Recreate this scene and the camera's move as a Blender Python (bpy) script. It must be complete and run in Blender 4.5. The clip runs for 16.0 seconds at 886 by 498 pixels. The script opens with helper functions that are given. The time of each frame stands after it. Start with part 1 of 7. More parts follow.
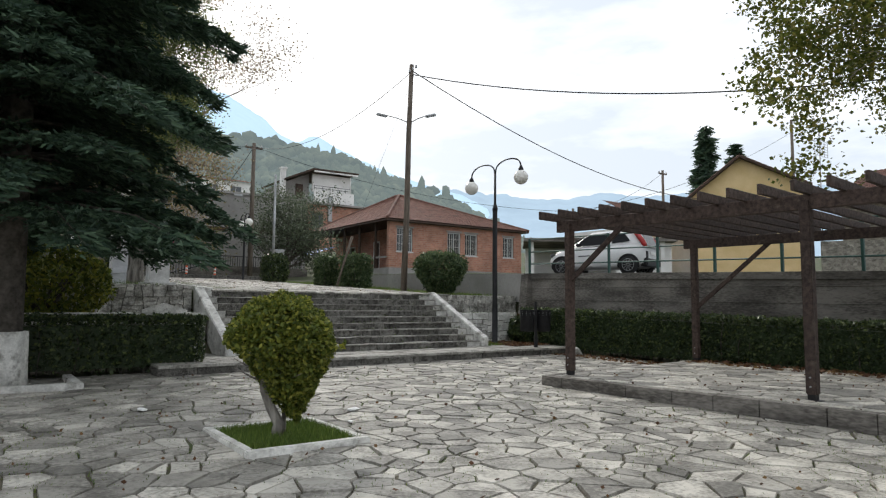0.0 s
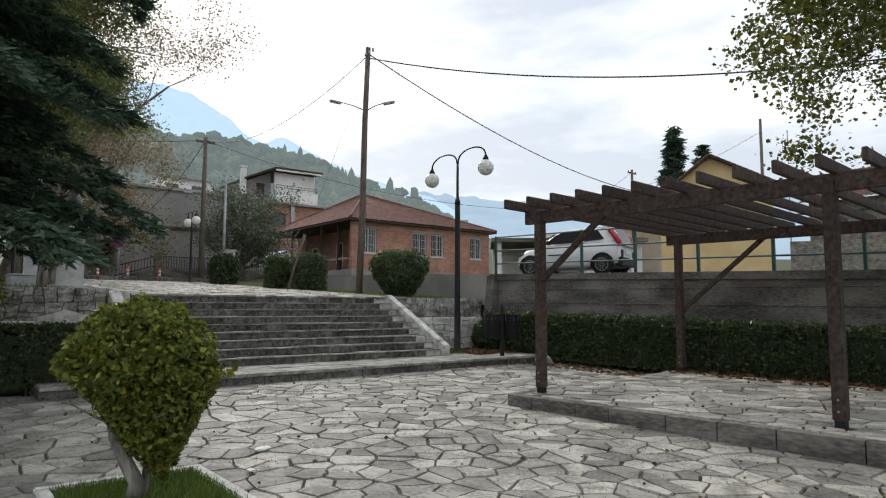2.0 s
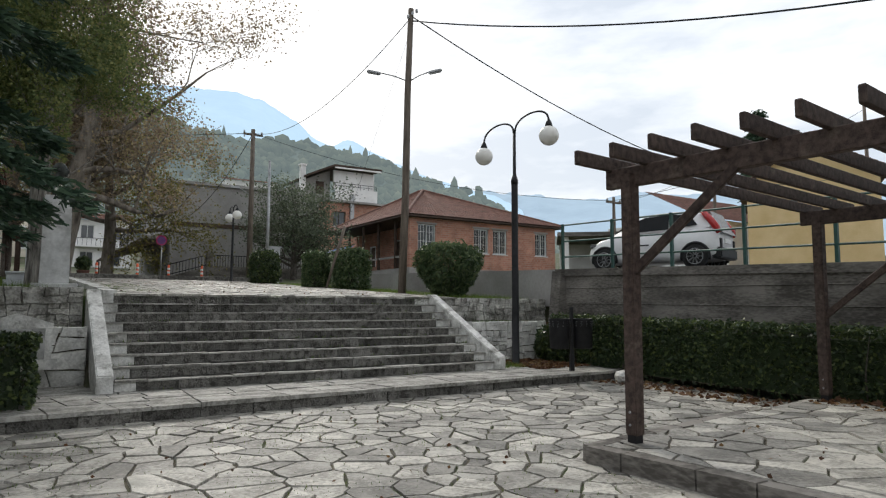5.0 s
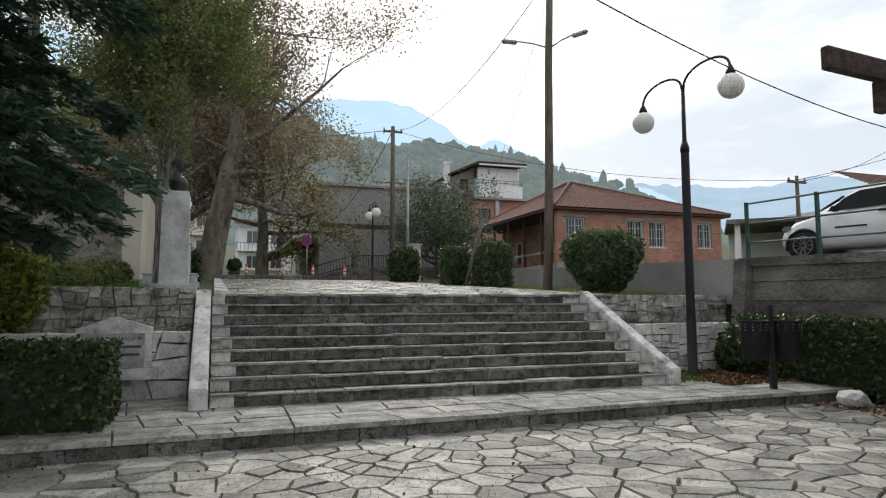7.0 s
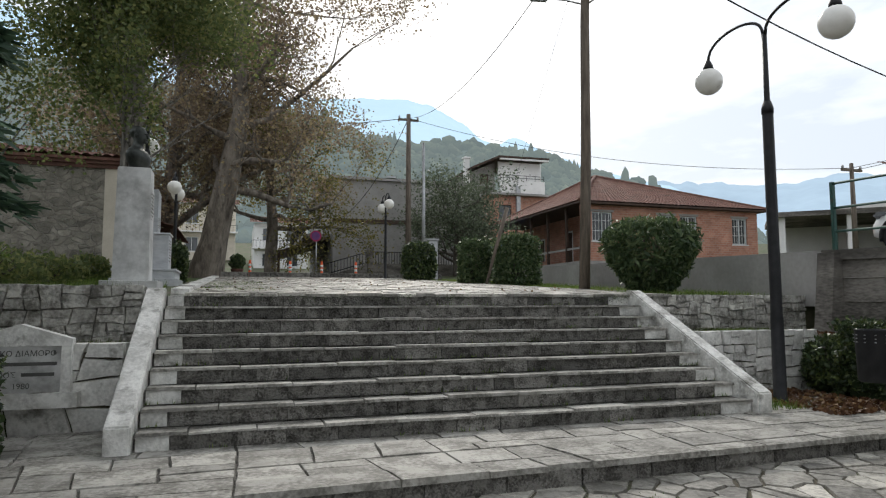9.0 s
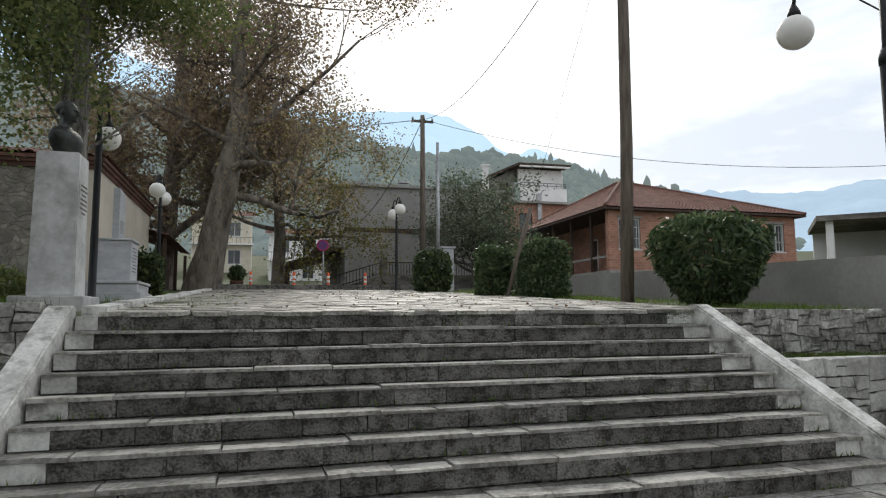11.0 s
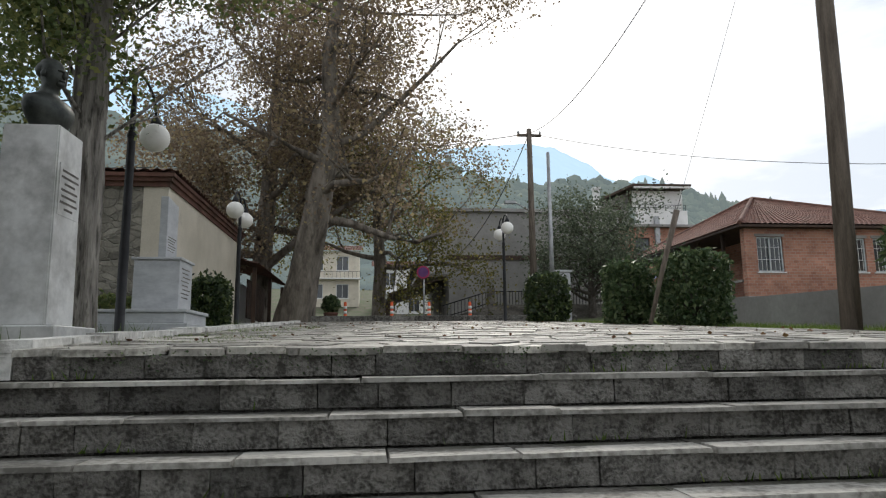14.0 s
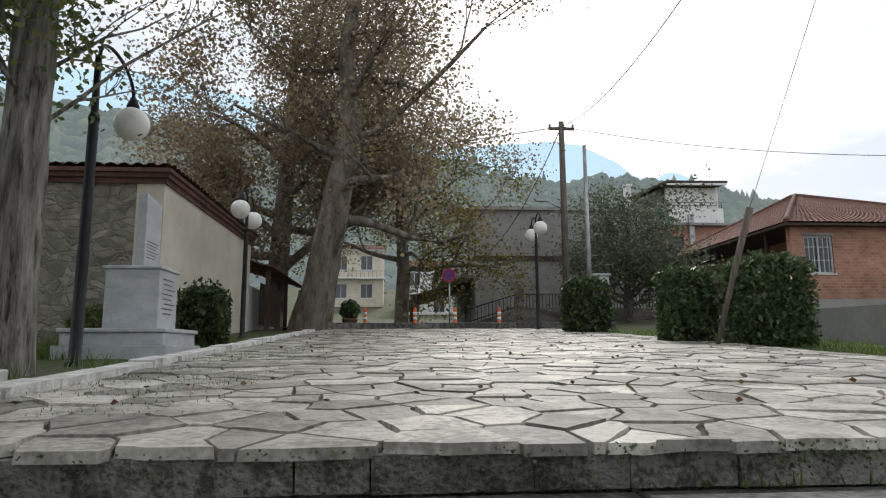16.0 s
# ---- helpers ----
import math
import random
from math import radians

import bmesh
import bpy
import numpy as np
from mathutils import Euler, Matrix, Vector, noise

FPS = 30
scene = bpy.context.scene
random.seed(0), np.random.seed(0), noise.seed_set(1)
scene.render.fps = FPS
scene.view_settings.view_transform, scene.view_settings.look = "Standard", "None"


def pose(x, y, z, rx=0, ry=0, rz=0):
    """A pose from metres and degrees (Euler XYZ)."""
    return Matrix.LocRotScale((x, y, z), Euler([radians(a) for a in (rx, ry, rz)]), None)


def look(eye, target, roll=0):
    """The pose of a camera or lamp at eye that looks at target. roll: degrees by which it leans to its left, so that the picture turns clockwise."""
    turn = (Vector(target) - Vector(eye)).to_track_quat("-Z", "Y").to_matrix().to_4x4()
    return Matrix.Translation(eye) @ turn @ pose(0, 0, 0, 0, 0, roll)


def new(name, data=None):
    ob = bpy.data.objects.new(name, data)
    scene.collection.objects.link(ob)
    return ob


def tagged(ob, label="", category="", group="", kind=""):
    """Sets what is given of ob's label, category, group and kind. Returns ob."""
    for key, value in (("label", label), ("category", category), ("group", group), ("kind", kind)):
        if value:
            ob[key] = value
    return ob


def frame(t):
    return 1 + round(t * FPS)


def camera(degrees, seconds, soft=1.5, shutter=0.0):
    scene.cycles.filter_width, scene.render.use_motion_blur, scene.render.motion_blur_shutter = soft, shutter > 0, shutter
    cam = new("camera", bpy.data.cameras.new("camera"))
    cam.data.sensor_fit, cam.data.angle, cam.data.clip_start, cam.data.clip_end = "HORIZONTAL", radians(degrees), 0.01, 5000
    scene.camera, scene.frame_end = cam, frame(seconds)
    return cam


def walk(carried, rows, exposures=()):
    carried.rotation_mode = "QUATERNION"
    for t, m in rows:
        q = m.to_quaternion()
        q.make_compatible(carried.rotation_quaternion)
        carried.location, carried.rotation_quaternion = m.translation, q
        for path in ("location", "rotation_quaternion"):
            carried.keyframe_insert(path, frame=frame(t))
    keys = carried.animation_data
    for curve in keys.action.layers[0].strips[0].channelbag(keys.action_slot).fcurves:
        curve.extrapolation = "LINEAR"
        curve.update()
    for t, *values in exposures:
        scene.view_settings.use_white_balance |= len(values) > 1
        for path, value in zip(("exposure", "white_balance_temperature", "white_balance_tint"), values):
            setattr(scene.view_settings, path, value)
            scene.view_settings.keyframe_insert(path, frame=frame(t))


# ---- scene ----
cam = camera(68.8, 16.0, soft=1.2)
METRES, EYE, TILT, LEAN, TURN = 17.742, 1.65, 0.0, 0.0, -37.5
PATH = [
    (0, (0.362, -0.638, 1.458), (1.525, 0.98, 1.632), 0.5),
    (0.5, (0.634, -0.337, 1.438), (1.851, 1.24, 1.616), 0.4),
    (1, (0.942, -0.015, 1.455), (2.179, 1.547, 1.636), 0.5),
    (1.5, (1.309, 0.312, 1.494), (2.547, 1.872, 1.675), 0.4),
    (2, (1.686, 0.656, 1.514), (2.925, 2.216, 1.695), 0.2),
    (2.5, (2.033, 0.952, 1.514), (3.265, 2.517, 1.696), 0.2),
    (3, (2.403, 1.296, 1.504), (3.623, 2.87, 1.69), 0.0),
    (3.2, (2.533, 1.473, 1.52), (3.756, 3.044, 1.706), 0.1),
    (5.3, (3.982, 3.17, 1.574), (4.965, 4.902, 1.753), 0.2),
    (5.5, (4.087, 3.343, 1.559), (4.988, 5.119, 1.739), 0.2),
    (6, (4.358, 3.817, 1.582), (5.098, 5.667, 1.758), 0.0),
    (6.5, (4.649, 4.265, 1.594), (5.333, 6.136, 1.769), -0.1),
    (7, (4.909, 4.736, 1.595), (5.575, 6.614, 1.769), -0.2),
    (7.5, (5.159, 5.237, 1.594), (5.81, 7.12, 1.768), -0.2),
    (8, (5.355, 5.766, 1.626), (5.996, 7.653, 1.798), -0.3),
    (8.5, (5.519, 6.324, 1.645), (6.148, 8.215, 1.816), -0.1),
    (9, (5.71, 6.881, 1.649), (6.318, 8.779, 1.819), -0.1),
    (9.2, (5.791, 7.108, 1.623), (6.393, 9.008, 1.795), -0.1),
    (11.3, (6.61, 9.234, 1.751), (7.147, 11.148, 1.976), -0.4),
    (11.5, (6.655, 9.411, 1.738), (7.185, 11.324, 1.984), -0.4),
    (12, (6.745, 9.927, 1.754), (7.261, 11.84, 2.022), -0.4),
    (12.5, (6.877, 10.427, 1.751), (7.344, 12.351, 2.035), -0.4),
    (13, (6.925, 10.892, 1.748), (7.296, 12.835, 2.045), -0.6),
    (13.5, (6.999, 11.342, 1.741), (7.277, 13.299, 2.047), -0.6),
    (14, (7.084, 11.787, 1.773), (7.308, 13.75, 2.082), -0.6),
    (14.5, (7.099, 12.275, 1.876), (7.294, 14.243, 2.177), -0.6),
    (15, (7.155, 12.677, 1.923), (7.318, 14.646, 2.229), -0.5),
    (15.5, (7.186, 13.063, 1.951), (7.336, 15.033, 2.265), -0.4),
    (16, (7.204, 13.385, 2.124), (7.351, 15.356, 2.429), -0.3),
]
walk(cam, [(t, look(eye, target, roll)) for t, eye, target, roll in PATH],
     [(0, 0.16), (1, 0.02), (3, 0.02), (6, 0.03), (8.5, 0.15), (12, 0.08), (16, 0.08)])


# ---- world, sun ----
world = bpy.data.worlds.new("sky")
scene.world = world
world.use_nodes = True
wn, wl = world.node_tree.nodes, world.node_tree.links
wn.clear()
w_out = wn.new("ShaderNodeOutputWorld")
w_bg = wn.new("ShaderNodeBackground")
w_sky = wn.new("ShaderNodeTexSky")
w_sky.sky_type, w_sky.sun_disc = "NISHITA", False
SUN_EL, SUN_AZ = radians(36), radians(80)     # height, and angle from +x towards +y
w_sky.sun_elevation, w_sky.sun_rotation = SUN_EL, radians(90) - SUN_AZ
w_sky.air_density, w_sky.dust_density = 1.2, 3.0
w_tc = wn.new("ShaderNodeTexCoord")
w_map = wn.new("ShaderNodeMapping")
w_map.inputs["Scale"].default_value = (1.0, 1.0, 3.4)
w_noise = wn.new("ShaderNodeTexNoise")
w_noise.inputs["Scale"].default_value, w_noise.inputs["Detail"].default_value = 2.6, 7.0
w_noise.inputs["Roughness"].default_value = 0.55
w_ramp = wn.new("ShaderNodeValToRGB")
w_ramp.color_ramp.elements[0].position, w_ramp.color_ramp.elements[0].color = 0.40, (6.3, 6.9, 7.7, 1)
w_ramp.color_ramp.elements[1].position, w_ramp.color_ramp.elements[1].color = 0.60, (10.2, 10.4, 10.6, 1)
w_mix = wn.new("ShaderNodeMix")
w_mix.data_type = "RGBA"
w_mix.inputs["Factor"].default_value = 0.86
wl.new(w_tc.outputs["Generated"], w_map.inputs["Vector"])
wl.new(w_map.outputs["Vector"], w_noise.inputs["Vector"])
wl.new(w_noise.outputs["Fac"], w_ramp.inputs["Fac"])
wl.new(w_sky.outputs["Color"], w_mix.inputs["A"])
wl.new(w_ramp.outputs["Color"], w_mix.inputs["B"])
wl.new(w_mix.outputs["Result"], w_bg.inputs["Color"])
w_bg.inputs["Strength"].default_value = 0.12
wl.new(w_bg.outputs["Background"], w_out.inputs["Surface"])

sun_data = bpy.data.lights.new("sun", "SUN")
sun_data.energy, sun_data.angle, sun_data.color = 1.9, radians(11), (1.0, 0.95, 0.87)
sun = new("sun", sun_data)
sun.matrix_world = look((40 * math.cos(SUN_AZ), 40 * math.sin(SUN_AZ), 40 * math.tan(SUN_EL)), (0, 0, 0))


# ---- materials ----
def mat(name, a, b, scale=4.0, rough=0.85, bump=0.3, fine=40.0, metal=0.0, c=None, cpos=0.62, csoft=0.08, cscale=1.2,
        vary=0.0, dist=0.01, stretch=(1, 1, 1), obj=False, grain=0.45, spec=0.3):
    """Two colours mixed by noise, an optional third as stains with their own shape, grain as bump, and a shade that differs from piece to piece."""
    m = bpy.data.materials.new(name)
    m.use_nodes = True
    n, l = m.node_tree.nodes, m.node_tree.links
    bs = n["Principled BSDF"]
    bs.inputs["Roughness"].default_value, bs.inputs["Metallic"].default_value = rough, metal
    bs.inputs["Specular IOR Level"].default_value = spec
    co = n.new("ShaderNodeTexCoord" if obj else "ShaderNodeNewGeometry")
    src = co.outputs["Object"] if obj else co.outputs["Position"]
    mp = n.new("ShaderNodeMapping")
    mp.inputs["Scale"].default_value = stretch
    l.new(src, mp.inputs["Vector"])
    n1, n2 = n.new("ShaderNodeTexNoise"), n.new("ShaderNodeTexNoise")
    n1.inputs["Scale"].default_value, n1.inputs["Detail"].default_value = scale, 6
    n2.inputs["Scale"].default_value, n2.inputs["Detail"].default_value = fine, 5
    for k in (n1, n2):
        l.new(mp.outputs["Vector"], k.inputs["Vector"])
    add = n.new("ShaderNodeMath")
    add.operation = "MULTIPLY_ADD"
    l.new(n2.outputs["Fac"], add.inputs[0])
    add.inputs[1].default_value = grain
    l.new(n1.outputs["Fac"], add.inputs[2])
    rp = n.new("ShaderNodeValToRGB")
    mean, half = 0.5 + 0.5 * grain, 0.2 if grain < 0.5 else 0.17
    rp.color_ramp.elements[0].position, rp.color_ramp.elements[1].position = mean - half, mean + half
    rp.color_ramp.elements[0].color, rp.color_ramp.elements[1].color = (*a, 1), (*b, 1)
    l.new(add.outputs[0], rp.inputs["Fac"])
    colour = rp.outputs["Color"]
    if c:
        n3 = n.new("ShaderNodeTexNoise")
        n3.inputs["Scale"].default_value, n3.inputs["Detail"].default_value = cscale, 8
        n3.inputs["Roughness"].default_value = 0.65
        l.new(mp.outputs["Vector"], n3.inputs["Vector"])
        r3 = n.new("ShaderNodeValToRGB")
        r3.color_ramp.elements[0].position, r3.color_ramp.elements[1].position = cpos - csoft, cpos + csoft
        l.new(n3.outputs["Fac"], r3.inputs["Fac"])
        mx = n.new("ShaderNodeMix")
        mx.data_type = "RGBA"
        l.new(r3.outputs["Color"], mx.inputs["Factor"])
        l.new(colour, mx.inputs["A"])
        mx.inputs["B"].default_value = (*c, 1)
        colour = mx.outputs["Result"]
    if vary:
        oi, ge = n.new("ShaderNodeObjectInfo"), n.new("ShaderNodeNewGeometry")
        su = n.new("ShaderNodeMath")
        su.operation = "ADD"
        l.new(oi.outputs["Random"], su.inputs[0])
        l.new(ge.outputs["Random Per Island"], su.inputs[1])
        fr = n.new("ShaderNodeMath")
        fr.operation = "FRACT"
        l.new(su.outputs[0], fr.inputs[0])
        mr = n.new("ShaderNodeMapRange")
        mr.inputs["To Min"].default_value, mr.inputs["To Max"].default_value = 1 - vary, 1 + vary
        l.new(fr.outputs[0], mr.inputs["Value"])
        hs = n.new("ShaderNodeHueSaturation")
        l.new(mr.outputs["Result"], hs.inputs["Value"])
        l.new(colour, hs.inputs["Color"])
        colour = hs.outputs["Color"]
    l.new(colour, bs.inputs["Base Color"])
    if bump:
        bp = n.new("ShaderNodeBump")
        bp.inputs["Strength"].default_value, bp.inputs["Distance"].default_value = bump, dist
        l.new(add.outputs[0], bp.inputs["Height"])
        l.new(bp.outputs["Normal"], bs.inputs["Normal"])
    return m


def leaf_mat(name, a, b, c, trans=0.35, rough=0.55):
    """Leaves: each its own shade between three colours, with some light let through."""
    m = bpy.data.materials.new(name)
    m.use_nodes = True
    n, l = m.node_tree.nodes, m.node_tree.links
    bs, out = n["Principled BSDF"], n["Material Output"]
    bs.inputs["Roughness"].default_value = rough
    bs.inputs["Specular IOR Level"].default_value = 0.25
    ge = n.new("ShaderNodeNewGeometry")
    rp = n.new("ShaderNodeValToRGB")
    e = rp.color_ramp.elements
    e[0].color, e[1].color = (*a, 1), (*c, 1)
    k = e.new(0.6)
    k.color = (*b, 1)
    l.new(ge.outputs["Random Per Island"], rp.inputs["Fac"])
    l.new(rp.outputs["Color"], bs.inputs["Base Color"])
    tr, mx = n.new("ShaderNodeBsdfTranslucent"), n.new("ShaderNodeMixShader")
    l.new(rp.outputs["Color"], tr.inputs["Color"])
    mx.inputs["Fac"].default_value = trans
    l.new(bs.outputs["BSDF"], mx.inputs[1])
    l.new(tr.outputs["BSDF"], mx.inputs[2])
    l.new(mx.outputs["Shader"], out.inputs["Surface"])
    return m


M_FLAG = mat("flagstone", (0.17, 0.16, 0.138), (0.40, 0.38, 0.335), 3.0, 0.6, 0.9, 26, grain=0.8, c=(0.14, 0.132, 0.112), cpos=0.63, csoft=0.14, cscale=2.2, vary=0.46, spec=0.4)
M_SLAB = mat("step slab", (0.145, 0.138, 0.12), (0.375, 0.36, 0.325), 3.5, 0.65, 0.9, 26, grain=0.8, c=(0.13, 0.124, 0.105), cpos=0.64, csoft=0.14, cscale=2.6, vary=0.26, spec=0.35)
# darker overall than the step slabs, with paler patches
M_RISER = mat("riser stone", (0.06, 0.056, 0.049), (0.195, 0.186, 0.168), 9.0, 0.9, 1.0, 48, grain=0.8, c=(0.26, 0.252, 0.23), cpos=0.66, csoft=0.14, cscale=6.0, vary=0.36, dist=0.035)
M_TREAD_BACK = mat("dark tread stone", (0.055, 0.051, 0.043), (0.185, 0.176, 0.155), 6.0, 0.9, 0.8, 40, grain=0.8, c=(0.05, 0.058, 0.03), cpos=0.62, csoft=0.1, cscale=3.0, vary=0.3)
M_JOINT = mat("earth joint", (0.045, 0.039, 0.027), (0.14, 0.122, 0.09), 5.0, 0.95, 0.5, 60, c=(0.06, 0.085, 0.03), cpos=0.56, cscale=0.9)
M_GROUND = mat("grassy earth", (0.065, 0.06, 0.042), (0.12, 0.105, 0.075), 1.5, 0.95, 0.5, 30, c=(0.05, 0.075, 0.022), cpos=0.5, cscale=0.6)
M_WHITEWASH = mat("whitewashed stone", (0.46, 0.45, 0.42), (0.74, 0.73, 0.69), 5.0, 0.85, 0.7, 30, grain=0.6, c=(0.14, 0.132, 0.11), cpos=0.61, cscale=3.5, vary=0.12, dist=0.02)
M_RUBBLE = mat("rubble stone", (0.19, 0.18, 0.16), (0.56, 0.545, 0.50), 4.0, 0.9, 0.8, 25, grain=0.7, c=(0.07, 0.068, 0.052), cpos=0.61, cscale=3.0, vary=0.22, dist=0.03)
M_CONCRETE = mat("weathered concrete", (0.082, 0.074, 0.065), (0.25, 0.23, 0.206), 1.6, 0.92, 0.6, 18, grain=0.7, c=(0.058, 0.053, 0.047), cpos=0.6, csoft=0.14, cscale=0.9, stretch=(0.55, 0.55, 1.7))
M_WOOD = mat("dark stained timber", (0.028, 0.019, 0.016), (0.092, 0.064, 0.053), 3.0, 0.75, 0.5, 18, stretch=(6, 6, 6), c=(0.14, 0.115, 0.09), cpos=0.66, cscale=0.9, vary=0.2)
M_BLACK = mat("black painted iron", (0.010, 0.010, 0.011), (0.022, 0.022, 0.024), 8, 0.5, 0.1, 60, spec=0.25)
M_GREENMETAL = mat("green painted steel", (0.020, 0.065, 0.055), (0.045, 0.10, 0.085), 8, 0.5, 0.1, 60, c=(0.10, 0.06, 0.035), cpos=0.68, cscale=6)
M_BARK = mat("plane bark", (0.085, 0.072, 0.058), (0.24, 0.21, 0.175), 4.0, 0.95, 0.9, 18, stretch=(1, 1, 0.35), dist=0.04, c=(0.045, 0.038, 0.03), cpos=0.6, cscale=3)
M_POPBARK = mat("poplar bark", (0.10, 0.09, 0.08), (0.34, 0.315, 0.28), 13.0, 0.95, 1.0, 30, stretch=(1, 1, 0.16), dist=0.06, c=(0.05, 0.045, 0.038), cpos=0.575, csoft=0.06, cscale=15)
M_FIRBARK = mat("fir bark", (0.045, 0.040, 0.034), (0.13, 0.115, 0.10), 8, 0.95, 0.9, 25, dist=0.03)
M_POLE = mat("weathered pole wood", (0.085, 0.068, 0.054), (0.20, 0.165, 0.135), 3, 0.9, 0.5, 30, stretch=(6, 6, 0.6))
M_MARBLE = mat("grey white marble", (0.50, 0.50, 0.49), (0.68, 0.68, 0.66), 2.5, 0.5, 0.15, 18, c=(0.25, 0.245, 0.23), cpos=0.57, csoft=0.14, cscale=2.2)
M_MONMARBLE = mat("polished grey marble", (0.42, 0.43, 0.45), (0.58, 0.59, 0.60), 3.5, 0.35, 0.05, 20, stretch=(1, 1, 2.2))
M_BRONZE = mat("dark bronze", (0.028, 0.032, 0.030), (0.075, 0.08, 0.072), 6, 0.5, 0.3, 30, metal=0.6)
M_PLASTER = mat("cream plaster", (0.52, 0.47, 0.38), (0.66, 0.60, 0.50), 1.2, 0.9, 0.15, 30, c=(0.36, 0.33, 0.28), cpos=0.68, cscale=0.9)
M_GREYPLASTER = mat("raw grey render", (0.245, 0.236, 0.225), (0.36, 0.348, 0.332), 0.6, 0.95, 0.2, 12, c=(0.185, 0.177, 0.168), cpos=0.62, csoft=0.15, cscale=0.35)
M_YELLOW = mat("yellow plaster", (0.62, 0.45, 0.22), (0.74, 0.56, 0.31), 0.8, 0.9, 0.1, 20)
M_WHITEWALL = mat("white wall paint", (0.66, 0.65, 0.63), (0.80, 0.79, 0.77), 0.9, 0.85, 0.1, 20)
M_BRICK = mat("fired brick", (0.36, 0.125, 0.062), (0.50, 0.20, 0.105), 1.2, 0.9, 0.2, 8, vary=0.16, c=(0.30, 0.17, 0.11), cpos=0.64, cscale=0.7)
M_MORTAR = mat("brick mortar", (0.33, 0.20, 0.14), (0.42, 0.28, 0.20), 2, 0.95, 0.2, 20)
M_TILE = mat("clay roof tile", (0.105, 0.053, 0.042), (0.205, 0.102, 0.078), 2.0, 0.85, 0.4, 14, c=(0.10, 0.065, 0.05), cpos=0.6, cscale=1.5, vary=0.22)
M_GLASS = mat("dark window glass", (0.04, 0.045, 0.05), (0.07, 0.075, 0.08), 1, 0.12, 0.0, 10, spec=0.6)
M_FRAME = mat("painted window frame", (0.55, 0.55, 0.53), (0.70, 0.70, 0.68), 3, 0.6, 0.1, 30)
M_SHUTTER = mat("pale shutter paint", (0.40, 0.44, 0.45), (0.55, 0.59, 0.60), 3, 0.6, 0.1, 30)
M_DARKWOOD = mat("dark joinery", (0.035, 0.022, 0.016), (0.08, 0.05, 0.036), 3, 0.7, 0.3, 20)
M_GLOBE = mat("milky glass globe", (0.78, 0.76, 0.71), (0.88, 0.86, 0.82), 3, 0.3, 0.0, 30, c=(0.5, 0.46, 0.38), cpos=0.72, cscale=4)
M_STEEL = mat("galvanised steel", (0.28, 0.285, 0.29), (0.42, 0.425, 0.43), 5, 0.45, 0.1, 40, metal=0.7)
M_ASPHALT = mat("asphalt", (0.040, 0.040, 0.040), (0.075, 0.073, 0.070), 2, 0.9, 0.4, 80)
M_CABLE = mat("black cable", (0.012, 0.012, 0.013), (0.02, 0.02, 0.022), 5, 0.6, 0.0, 30)
M_SOILLEAF = mat("leaf litter", (0.055, 0.040, 0.028), (0.13, 0.075, 0.045), 9, 0.95, 0.8, 40, c=(0.045, 0.06, 0.02), cpos=0.62, cscale=1.5)
L_FIR = leaf_mat("fir needles", (0.028, 0.053, 0.036), (0.057, 0.098, 0.061), (0.094, 0.148, 0.086), 0.2)
L_HEDGE = leaf_mat("hedge leaves", (0.022, 0.037, 0.018), (0.045, 0.069, 0.027), (0.125, 0.156, 0.050), 0.22, 0.4)
L_BUSH = leaf_mat("yellow green leaves", (0.06, 0.088, 0.017), (0.155, 0.185, 0.034), (0.34, 0.33, 0.06), 0.4, 0.45)
L_LAUREL = leaf_mat("laurel leaves", (0.035, 0.061, 0.027), (0.074, 0.115, 0.049), (0.176, 0.216, 0.101), 0.3, 0.45)
L_PLANE = leaf_mat("autumn plane leaves", (0.15, 0.112, 0.08), (0.25, 0.19, 0.13), (0.34, 0.28, 0.15), 0.6)
L_PLANEGREEN = leaf_mat("yellow green plane leaves", (0.075, 0.080, 0.026), (0.15, 0.14, 0.042), (0.26, 0.21, 0.06), 0.5)
L_POPLAR = leaf_mat("poplar leaves", (0.085, 0.118, 0.045), (0.155, 0.19, 0.068), (0.28, 0.28, 0.10), 0.5)
L_BIRCH = leaf_mat("sparse yellowing leaves", (0.055, 0.075, 0.014), (0.11, 0.13, 0.024), (0.22, 0.19, 0.04), 0.45)
L_GRASS = leaf_mat("grass blades", (0.061, 0.101, 0.019), (0.115, 0.182, 0.035), (0.203, 0.257, 0.061), 0.4)
L_DEAD = leaf_mat("fallen leaves", (0.07, 0.034, 0.018), (0.13, 0.062, 0.030), (0.21, 0.13, 0.05), 0.15)
L_OLIVE = leaf_mat("grey green leaves", (0.06, 0.08, 0.052), (0.11, 0.135, 0.085), (0.19, 0.215, 0.145), 0.4)


# ---- mesh helpers ----
def box(bm, x0, x1, y0, y1, z0, z1, m=None):
    vs = [bm.verts.new(v) for v in ((x0, y0, z0), (x1, y0, z0), (x1, y1, z0), (x0, y1, z0), (x0, y0, z1), (x1, y0, z1), (x1, y1, z1), (x0, y1, z1))]
    if m is not None:
        for v in vs:
            v.co = m @ v.co
    for q in ((3, 2, 1, 0), (4, 5, 6, 7), (0, 1, 5, 4), (1, 2, 6, 5), (2, 3, 7, 6), (3, 0, 4, 7)):
        bm.faces.new([vs[i] for i in q])
    return vs


